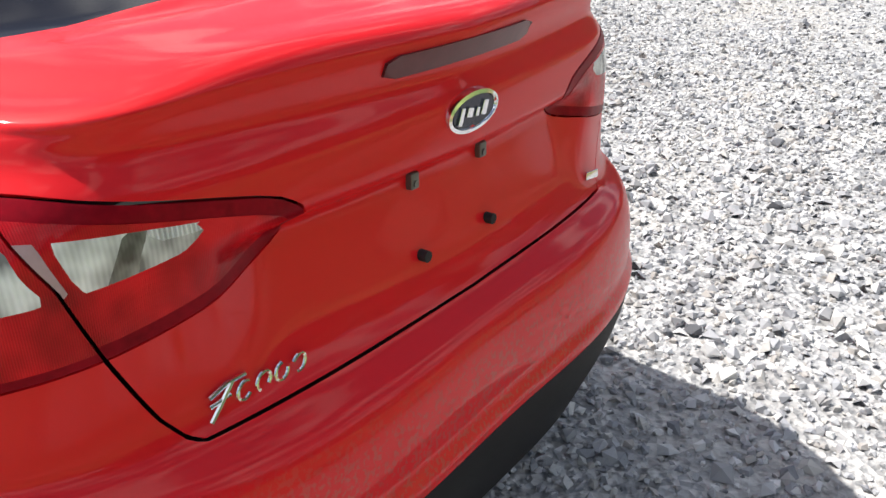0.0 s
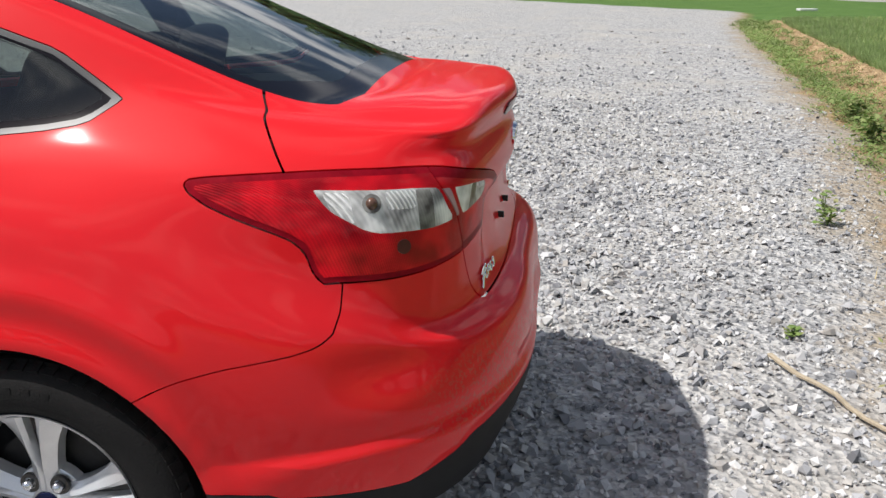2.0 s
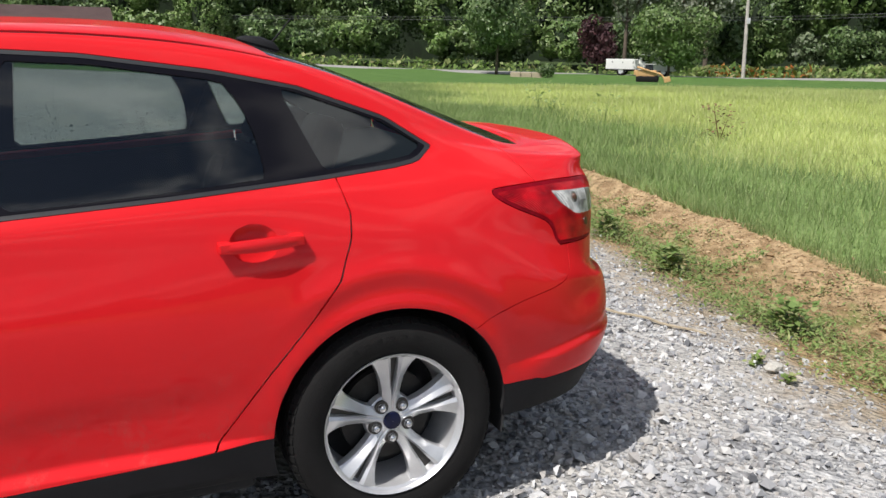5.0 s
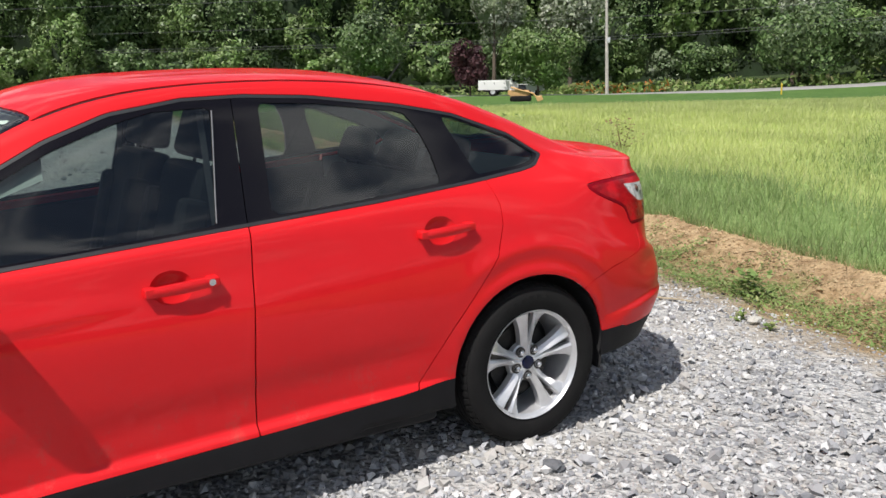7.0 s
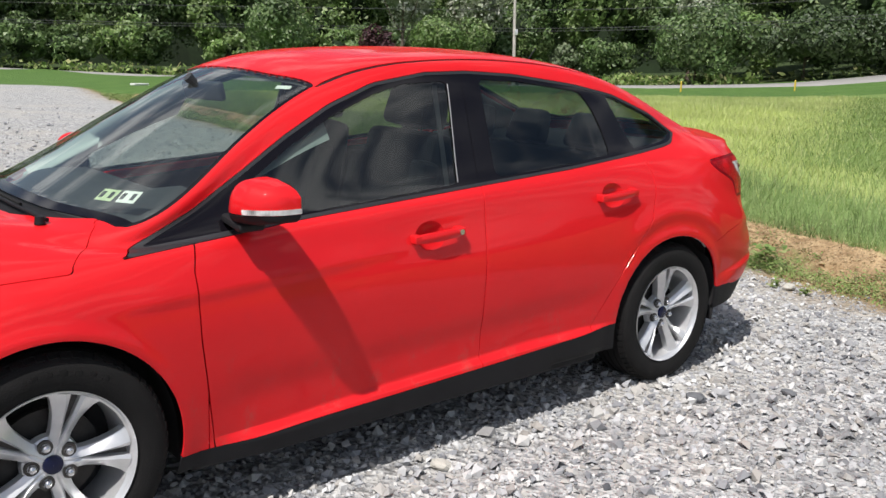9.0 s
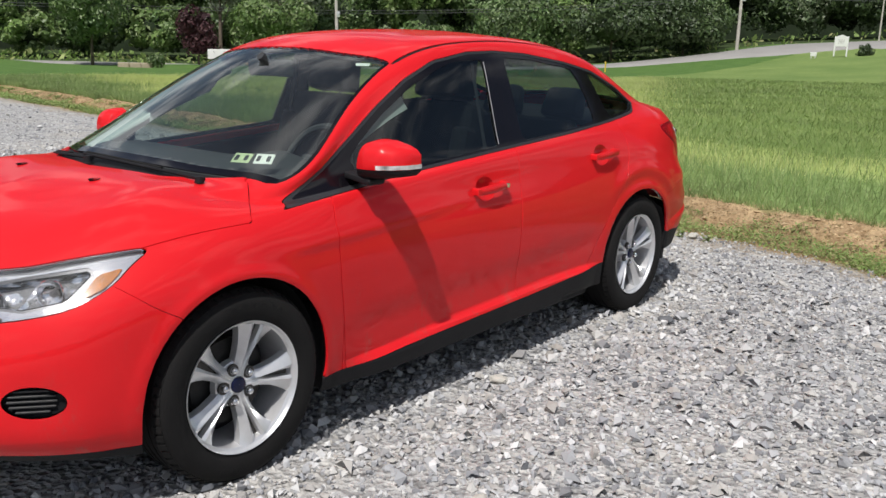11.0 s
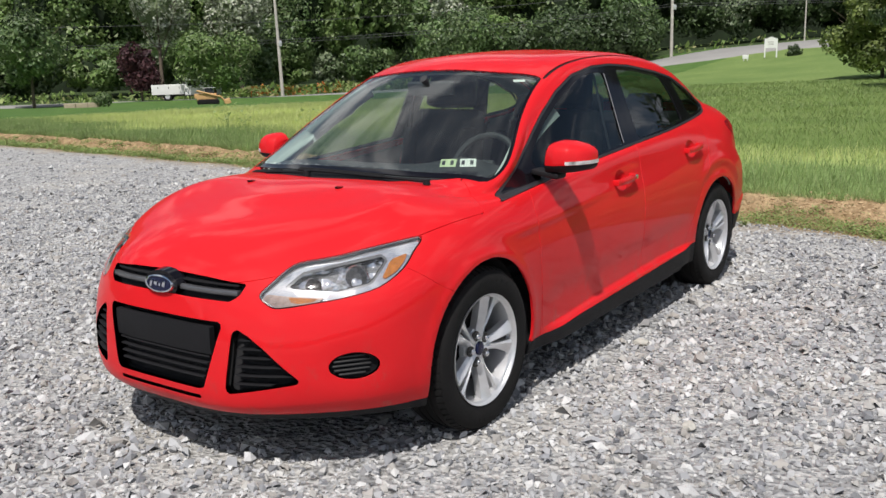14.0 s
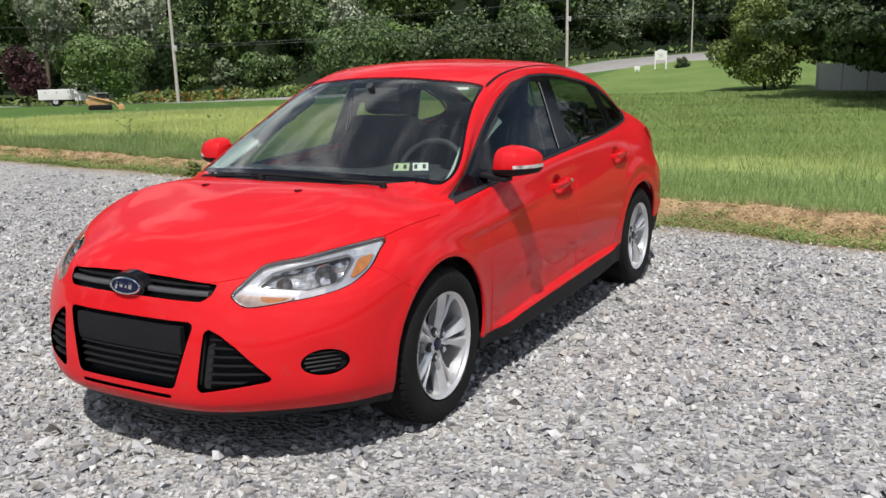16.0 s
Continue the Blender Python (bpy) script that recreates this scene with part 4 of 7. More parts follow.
    trim_r, trim_q = rest.cut(-1.0 - (X(rest) + 0.36 * (Z(rest) - 1.08)))
    for i, flip in enumerate((lambda k: k, mirrored)):
        fdo, rdo = doors[0][i], doors[1][i]
        skin_part("handle_cup", flip(cup_f), PAINT, fdo, "hollow behind the handle", 0)
        skin_part("handle_cup", flip(cup_r), PAINT, rdo, "hollow behind the handle", 0)
        skin_part("inner_panel", flip(whole_doors[0].sunk(0.05)), CABIN, fdo, "charcoal door lining", 0)
        skin_part("inner_panel", flip(whole_doors[1].sunk(0.05)), CABIN, rdo, "charcoal door lining", 0)
        skin_part("window_frame", flip(trim_f.sunk(0.002)), GLOSS_BLACK, fdo, "black window surround", 0.01)
        skin_part("window_pane", flip(glass_parts["front"].sunk(0.006)), SIDE_GLASS, fdo, "tinted glass", 0.004)
        skin_part("window_frame", flip(trim_r.sunk(0.002)), GLOSS_BLACK, rdo, "black window surround", 0.01)
        skin_part("window_pane", flip(glass_parts["rear"].sunk(0.006)), SIDE_GLASS, rdo, "tinted glass", 0.004)
        skin_part("quarter_trim", flip(trim_q.sunk(0.002)), GLOSS_BLACK, CAR, "black quarter-window surround", 0.01)
        skin_part("quarter_window", flip(glass_parts["quarter"].sunk(0.006)), SIDE_GLASS, CAR, "small tinted quarter window", 0.004)
    return dict(lamp=lamp, hl=hl, holes=holes, slot=slot, fog=fog, lid=lid_ob, doors=doors, U=U, Z=Z, Y=Y, X=X, S=S)


PIECES = build_skin()


def lamps():
    """Tail lamps, headlamps, grilles and fog-lamp openings, set into the skin."""
    U, Z, Y, X, S = (PIECES[k] for k in "UZYXS")
    lamp = PIECES["lamp"]
    seam_f = lambda k: U(k) - np.interp(np.interp(Z(k), *LID_SEAM), SI, ARC)
    inner, outer = lamp.take(seam_f(lamp), 0.002)
    clear = loop_sz([(3.01, .966), (2.58, .960), (2.20, .956), (1.97, .951), (1.88, .915), (1.77, .886), (2.02, .880), (2.52, .884), (2.63, .892), (2.90, .929)], 1)
    rev, outer = outer.take(outline(clear, U(outer), Z(outer)), 0)
    clear = loop_sz([(1.80, .945), (1.46, .939), (1.14, .929), (1.25, .905), (1.55, .893), (1.66, .890)], 1)
    rev_in, inner = inner.take(outline(clear, U(inner), Z(inner)), 0)

    ribs_o, rev = rev.take(outline(loop_sz([(2.47, .957), (2.20, .954), (2.20, .922), (2.44, .924)], 1), U(rev), Z(rev)), 0)
    ribs_e, rev = rev.take(outline(loop_sz([(2.95, .962), (2.74, .957), (2.71, .905), (2.84, .905)], 1), U(rev), Z(rev)), 0)
    dark_o, rev = rev.take(outline(loop_sz([(2.21, .955), (2.05, .950), (1.97, .872), (2.13, .872)], 1), U(rev), Z(rev)), 0)
    dark_i, rev_in = rev_in.take(outline(loop_sz([(1.52, .940), (1.42, .940), (1.46, .880), (1.58, .876)], 1), U(rev_in), Z(rev_in)), 0)
    ribs_i, rev_in = rev_in.take(outline(loop_sz([(1.42, .946), (1.16, .936), (1.18, .921), (1.42, .924)], 1), U(rev_in), Z(rev_in)), 0)
    strip_loop = loop_sz([(1.95, .948), (1.85, .946), (1.70, .890), (1.80, .884)], 1)
    strip, inner = inner.take(outline(strip_loop, U(inner), Z(inner)), 0)

    def band(k, loop, width):
        """The dark rim of a lens and what lies within it."""
        return k.cut(-(outline(loop, U(k), Z(k)) + width))

    loop = loop_sz(TAIL_LOOP)
    rim_o, outer = band(outer, loop, .012)
    rim_i, inner = band(inner, loop, .019)
    for flip in (lambda k: k, mirrored):
        ob = skin_part("tail_lamp", flip(outer.sunk(-0.002)), LENS_RED, CAR, "glossy red tail lamp wrapping round the corner", 0.03)
        skin_part("lamp_rim", flip(rim_o.sunk(-0.001)), LENS_DARK, ob, "dark red rim", 0.03)
        skin_part("reversing_lens", flip(rev.sunk(-0.002)), LENS_CLEAR, ob, "clear ribbed reversing lens", 0.02)
        for piece in (ribs_o, ribs_e):
            skin_part("lens_ribs", flip(piece.sunk(-0.002)), LENS_RIB, ob, "bright moulded ribs", 0.02)
        skin_part("lamp_chamber", flip(dark_o.sunk(-0.002)), LENS_GREY, ob, "grey chamber behind the lens", 0.02)
        at = np.argmin((rev.q[:, 0] - 2.55) ** 2 * .05 + (rev.p[:, 2] - .934) ** 2)
        c, n = (np.array((1, 1, 1) if flip(outer).p[0, 1] > 0 else (1, -1, 1)) * k for k in (rev.p[at], rev.n[at]))
        bm = bmesh.new()
        rod(bm, Vector(c - n * .01), Vector(c + n * .003), .019, .018, 24)
        part("bulb_ring", bm, LENS_GREY, ob, "grey ring round the bulb")
        bm = bmesh.new()
        bmesh.ops.create_uvsphere(bm, u_segments=16, v_segments=10, radius=.012, matrix=Matrix.Translation(c))
        part("bulb", bm, BULB, ob, "amber-brown bulb")
        at = np.argmin((outer.q[:, 0] - 2.31) ** 2 * .05 + (outer.p[:, 2] - .853) ** 2)
        c, n = (np.array((1, 1, 1) if flip(outer).p[0, 1] > 0 else (1, -1, 1)) * k for k in (outer.p[at], outer.n[at]))
        bm = bmesh.new()
        rod(bm, Vector(c - n * .01), Vector(c + n * .0035), .016, .014, 20)
        part("bulb_socket", bm, LENS_SOCKET, ob, "dark round bulb shade")
        ob = skin_part("inner_tail_lamp", flip(inner.sunk(-0.002)), LENS_RED, PIECES["lid"], "red inner tail lamp on the boot lid", 0.03)
        skin_part("lamp_rim", flip(rim_i.sunk(-0.001)), LENS_DARK, PIECES["lid"], "dark red rim", 0.03)
        skin_part("lens_ribs", flip(ribs_i.sunk(-0.002)), LENS_RIB, PIECES["lid"], "bright moulded ribs", 0.02)
        skin_part("lamp_chamber", flip(dark_i.sunk(-0.002)), LENS_GREY, PIECES["lid"], "grey chamber behind the lens", 0.02)
        skin_part("lamp_divider", flip(strip.sunk(-0.002)), DIVIDER, PIECES["lid"], "mauve-grey strip beside the joint", 0.02)
        skin_part("inner_reversing_lens", flip(rev_in.sunk(-0.002)), LENS_CLEAR, PIECES["lid"], "clear reversing lens", 0.02)
    hl = PIECES["hl"]
    rim_h, _ = band(hl, loop_sz(HEAD_LOOP), .0025)
    bowl_loop = loop_sz([(13.31, .680), (13.09, .725), (12.70, .745), (12.10, .768), (12.07, .745), (12.31, .678), (12.71, .655), (13.21, .668)], 1)
    bowl, house = hl.take(outline(bowl_loop, U(hl), Z(hl)), 0)
    bowl_rim, bowl = bowl.cut(-(outline(bowl_loop, U(bowl), Z(bowl)) + .0075))
    amber_loop = loop_sz([(12.04, .745), (11.80, .761), (11.98, .711), (12.22, .681)], 1)
    amber, house = house.take(outline(amber_loop, U(house), Z(house)), 0)
    low_loop = loop_sz([(13.62, .640), (13.56, .656), (13.28, .648), (12.83, .639), (13.01, .626), (13.50, .611)], 1)
    pocket, house = house.take(outline(low_loop, U(house), Z(house)), 0)
    fleck = loop_sz([(13.30, .646), (12.93, .638), (13.02, .628), (13.28, .623)], 1)
    low_amber, pocket = pocket.take(outline(fleck, U(pocket), Z(pocket)), 0)
    for side, flip in ((1, lambda k: k), (-1, mirrored)):
        ob = skin_part("headlamp", flip(hl.sunk(-0.002)), LAMP_GLASS, CAR, "clear headlamp with chrome reflectors and amber corners", 0.004)
        skin_part("lamp_housing", flip(house.sunk(0.018)), HOUSING, ob, "silver lamp housing", 0.03)
        skin_part("lamp_rim", flip(rim_h.sunk(0.006)), ALLOY_DARK, ob, "dark rim inside the lens", 0.02)
        skin_part("reflector_bowl", flip(bowl.sunk(0.050)), FACETS, ob, "deep faceted chrome reflector bowl", -0.032)
        skin_part("amber_reflector", flip(amber.sunk(0.012)), AMBER, ob, "amber side reflector", 0.012)
        skin_part("bowl_rim", flip(bowl_rim.sunk(0.021)), ALLOY_DARK, ob, "dark edge of the reflector bowl", 0.02)
        skin_part("lamp_pocket", flip(pocket.sunk(0.010)), POCKET, ob, "mauve-grey lamp pocket", 0.01)
        skin_part("turn_signal", flip(low_amber.sunk(0.010)), AMBER, ob, "amber turn signal", 0.01)
        for s0, z, r, deep in ((12.44, .716, .040, .046), (12.90, .697, .029, .046)):
            k = np.argmin((np.broadcast_to(SI, GRID.shape[:2]).ravel() - s0) ** 2 * .1 + (GRID[..., 2].ravel() - z) ** 2)
            c = Vector(GRID.reshape(-1, 3)[k] - NORM.reshape(-1, 3)[k] * deep)
            c.y *= side
            aim = Vector((.86, .46 * side, .10)).to_track_quat("Y", "Z").to_matrix().to_4x4()
            bm = bmesh.new()
            lathe(bm, [(.0005, .0), (r * .30, .001), (r * .62, .008), (r * .88, .020), (r, .032), (r * 1.05, .033), (r * 1.07, .026)], 32)
            bmesh.ops.transform(bm, matrix=Matrix.Translation(c) @ aim, verts=bm.verts)
            part("reflector_cup", bm, CHROME, ob, "round chrome reflector")
            bm = bmesh.new()
            lathe(bm, [(.0005, .026), (.007, .025), (.0105, .020), (.0105, .004), (.0005, .003)], 16)
            bmesh.ops.transform(bm, matrix=Matrix.Translation(c) @ aim, verts=bm.verts)
            part("bulb_shield", bm, ALLOY_DARK, ob, "dark cap over the bulb")
    holes = PIECES["holes"]
    across("grille_recess", holes[0].sunk(0.03), UNDER, "dark opening behind the upper grille", -0.03)
    across("grille_recess", holes[1].sunk(0.05), UNDER, "dark opening behind the middle grille", -0.05)
    both("grille_recess", holes[2].sunk(0.045), UNDER, "dark opening behind the side grille", -0.045)
    across("lower_slot", PIECES["slot"].sunk(0.02), UNDER, "thin dark slot in the bumper", -0.02)
    both("fog_lamp_recess", PIECES["fog"].sunk(0.022), BLACK_PLASTIC, "black oval fog-lamp blank", -0.022)
    # bars that follow the curve of the nose

    def nose_x(y, z):
        row = GRID[:, SI > 12]
        i = np.argmin((row[..., 1] - abs(y)) ** 2 + (row[..., 2] - z) ** 2)
        k, n = row.reshape(-1, 3)[i], NORM[:, SI > 12].reshape(-1, 3)[i]
        return k[0] - ((abs(y) - k[1]) * n[1] + (z - k[2]) * n[2]) / max(n[0], .3)

    def bar(name, ys, z, h, sunk, material, parent=CAR, label="", slope=0.0, thick=.014):
        bm = bmesh.new()
        rings = []
        run = np.linspace(ys[0], ys[1], 15)
        curve = np.polyfit(run, [nose_x(y, z + slope * abs(y)) for y in run], 4 if ys[0] * ys[1] < 0 else 2)
        for y in run:
            zz = z + slope * abs(y)
            x = np.polyval(curve, y) - sunk
            rings.append([bm.verts.new((x - dx, y, zz + dz)) for dx, dz in ((0, -h / 2), (-.003, -h / 4), (-.003, h / 4), (0, h / 2), (thick, h / 2), (thick, -h / 2))])
        for p, q in zip(rings, rings[1:]):
            for j in range(6):
                bm.faces.new((p[j], p[(j + 1) % 6], q[(j + 1) % 6], q[j]))
        bm.faces.new(rings[0])
        bm.faces.new(rings[-1])
        return part(name, bm, material, parent, label)

    for side in (1, -1):
        bar("grille_bar", (side * .08, side * .345), .657, .019, .006, GRILLE_GREY, label="satin grey bar of the upper grille", slope=-.02)
        bar("grille_bar", (side * .08, side * .335), .680, .008, .012, BLACK_PLASTIC, slope=-.02)
    bar("plate_backing", (-.262, .262), .488, .098, .006, BLACK_PLASTIC, label="blank black number-plate backing", thick=.02)
    for i, z in enumerate((.430, .405, .380, .355)):
        w = .285 - (.55 - z) * .29
        bar("grille_slat", (-w, w), z, .007, .016, BLACK_PLASTIC)
    for side in (1, -1):
        for z in (.500, .470, .440, .410, .380, .350):
            a, b = np.interp(z, [.32, .53], [.358, .374]), np.interp(z, [.345, .37, .468, .508, .53], [.47, .56, .458, .405, .375])
            bar("grille_slat", (side * a, side * b), z, .0045, .010, BLACK_PLASTIC, thick=.030)
        c = GRID.reshape(-1, 3)[np.argmin((np.broadcast_to(SI, GRID.shape[:2]).ravel() - 12.61) ** 2 * .1 + (GRID[..., 2].ravel() - .409) ** 2)]
        for k in range(5):
            z = .409 + (k - 2) * .0155
            half = .066 * math.sqrt(max(0, 1 - ((k - 2) * .0155 / .043) ** 2))
            bm = bmesh.new()
            box(bm, (.012, 2 * half, .0055), (c[0] - .010, side * (c[1] - .008), z), (0, 0, side * 52), .002)
            part("fog_blank_slat", bm, BLACK_GREY, CAR)


BULB = plain("amber_brown_bulb", (0.11, 0.05, 0.03), 0.25, var=0.4, scale=90, coat=0.3)
DIVIDER = plain("mauve_lamp_strip", (0.44, 0.28, 0.30), 0.35, var=0.15, scale=30)
LENS_SMOKE = plain("smoked_red_lens", (0.11, 0.018, 0.022), 0.3, var=0.2, scale=20, coat=0.2, spec=0.2)
POCKET = plain("mauve_lamp_pocket", (0.36, 0.27, 0.23), 0.3, 0.3, var=0.4, scale=60)
LENS_SOCKET = plain("dark_lamp_socket", (0.07, 0.003, 0.005), 0.4, var=0.3, scale=60)
ALLOY_DARK = plain("satin_grey_trim", (0.13, 0.13, 0.135), 0.35, 0.5, var=0.1)
BLACK_GREY = plain("grey_black_plastic", (0.035, 0.035, 0.036), 0.5, var=0.2)
GRILLE_GREY = plain("satin_grille_bar", (0.17, 0.17, 0.18), 0.28, 0.6, var=0.12)
BRAKE = plain("dull_brake_steel", (0.035, 0.033, 0.032), 0.5, 0.5, var=0.3, scale=20)
lamps()


def badge(at, turn, w, h, parent, label):
    """An oval badge: bright rim, dark blue field and a pale scrawl-like bar."""
    field = bmesh.new()
    bmesh.ops.create_cone(field, cap_ends=True, segments=48, radius1=1, radius2=.94, depth=1, matrix=Matrix.Diagonal((w * .42, h * .40, .012, 1)))
    bmesh.ops.transform(field, matrix=turn, verts=field.verts)
    bmesh.ops.translate(field, vec=at, verts=field.verts)
    ob = part("badge", field, BADGE_BLUE, parent, label)
    rim = bmesh.new()
    rings = []
    for i in range(48):
        a = 2 * math.pi * i / 48
        rings.append([rim.verts.new((math.cos(a) * (w / 2 - k), math.sin(a) * (h / 2 - k), zz)) for k, zz in ((0, -.006), (.0015, .007), (.007, .0085), (.010, .004), (.011, -.006))])
    for i in range(48):
        p, q = rings[i], rings[(i + 1) % 48]
        for j in range(4):
            rim.faces.new((p[j], p[j + 1], q[j + 1], q[j]))
    bmesh.ops.transform(rim, matrix=turn, verts=rim.verts)
    bmesh.ops.translate(rim, vec=at, verts=rim.verts)
    part("badge_rim", rim, CHROME, ob, "chrome oval rim")
    mark = bmesh.new()
    for k, (x, wd, hh) in enumerate(((-.26, .07, .40), (-.10, .11, .22), (.05, .06, .20), (.19, .10, .34))):
        box(mark, (w * wd, h * hh, .003), (w * x, h * (.02 if k % 2 else -.02), .0075), (0, 0, -14), .0008)
    bmesh.ops.transform(mark, matrix=turn, verts=mark.verts)
    bmesh.ops.translate(mark, vec=at, verts=mark.verts)
    part("badge_mark", mark, CHROME, ob, "pale strokes on the badge")


def rear_trim():
    up_rear = Matrix.Rotation(radians(-90), 4, "Z") @ Matrix.Rotation(radians(90), 4, "X")
    lid = PIECES["lid"]
    badge(Vector((-2.2015, 0, .952)), up_rear @ Matrix.Rotation(radians(7), 4, "X"), .125, .062, lid, "oval badge with chrome rim on the boot")
    # high brake lamp under the lip
    bm = bmesh.new()
    rings = []
    for k, y in enumerate(np.linspace(-.170, .170, 17)):
        e = .006 if k in (0, 16) else 0
        x = .38 * y * y
        rings.append([bm.verts.new((x - dx, y, z)) for dx, z in ((2.2090, 1.051 - e), (2.2080, 1.046), (2.2005, 1.028), (2.1985, 1.022 + e), (2.170, 1.022 + e), (2.170, 1.051 - e))])
    for p, q in zip(rings, rings[1:]):
        for j in range(6):
            bm.faces.new((p[j], p[(j + 1) % 6], q[(j + 1) % 6], q[j]))
    bm.faces.new(rings[0])
    bm.faces.new(rings[-1])
    part("brake_lamp", bm, LENS_SMOKE, lid, "long dark red high brake lamp")
    for y, z, m in ((.085, .868, ALLOY_DARK), (-.085, .868, ALLOY_DARK), (.085, .760, UNDER), (-.085, .760, UNDER)):
        bm = bmesh.new()
        if m is UNDER:
            rod(bm, (-2.188, y, z), (-2.15, y, z), .0085, .0085, 14)
        else:
            box(bm, (.012, .018, .024), (-2.163, y, z), (0, 0, 0), .003)
            rod(bm, (-2.171, y, z - .004), (-2.166, y, z - .004), .005, .005, 8)
        part("plate_fastener", bm, m, lid, "small dark plate clip")
    # a row of small slanted chrome marks
    def stroke(bm, pts, r):
        rings = []
        for k, p in enumerate(pts):
            along = (Vector(pts[min(k + 1, len(pts) - 1)]) - Vector(pts[max(k - 1, 0)])).normalized()
            side = along.cross(Vector((1, 0, 0))).normalized()
            rings.append([bm.verts.new(Vector(p) + r * (math.cos(q) * side + math.sin(q) * along.cross(side))) for q in np.arange(8) * math.pi / 4])
        for p, q in zip(rings, rings[1:]):
            for j in range(8):
                bm.faces.new((p[j], p[(j + 1) % 8], q[(j + 1) % 8], q[j]))
        bm.faces.new(rings[0])
        bm.faces.new(rings[-1])

    for k, y in enumerate((.452, .421, .394, .367, .341)):
        x = -2.1655 - (.458 - y) * .105
        at = lambda u, v: (x - .0035 + .12 * v - .10 * u, y - u - .35 * (v - .012), .704 + v)
        bm = bmesh.new()
        if k == 0:
            stroke(bm, [at(-.012, -.006), at(.002, .014), at(.012, .030)], .0035)
            stroke(bm, [at(-.018, .022), at(.004, .030), at(.030, .031)], .003)
            stroke(bm, [at(-.016, .012), at(.012, .015)], .0025)
        else:
            turn = (60, 330, 100, 250)[k - 1]
            stroke(bm, [at(.0095 * math.cos(radians(turn + q)), .012 + .0105 * math.sin(radians(turn + q))) for q in range(0, 271, 30)], .0028)
        part("chrome_mark", bm, CHROME, lid, "small slanted chrome mark")
    bm = bmesh.new()
    box(bm, (.005, .034, .016), (-2.172, -.455, .722), (0, 0, -12), .002)
    part("trim_badge", bm, CHROME, lid, "tiny chrome trim badge")
    # aerial
    bm = bmesh.new()
    rings = []
    for x, w, h in ((-1.06, .012, .006), (-1.09, .022, .020), (-1.14, .030, .030), (-1.185, .030, .024), (-1.20, .02, .01)):
        zc = 1.398 + (x + 1.12) * .26
        rings.append([bm.verts.new((x, w * math.cos(a), zc + h * max(-.4, math.sin(a)))) for a in np.linspace(0, 2 * math.pi, 13)[:-1]])
    for p, q in zip(rings, rings[1:]):
        for j in range(12):
            bm.faces.new((p[j], p[(j + 1) % 12], q[(j + 1) % 12], q[j]))
    bm.faces.new(rings[0])
    bm.faces.new(rings[-1])
    foot = part("aerial_base", bm, BLACK_PLASTIC, CAR, "black roof aerial base")
    bm = bmesh.new()
    rod(bm, (-1.180, 0, 1.405), (-1.245, 0, 1.482), .004, .0025, 8)
    part("aerial_mast", bm, BLACK_PLASTIC, foot, "short black aerial")


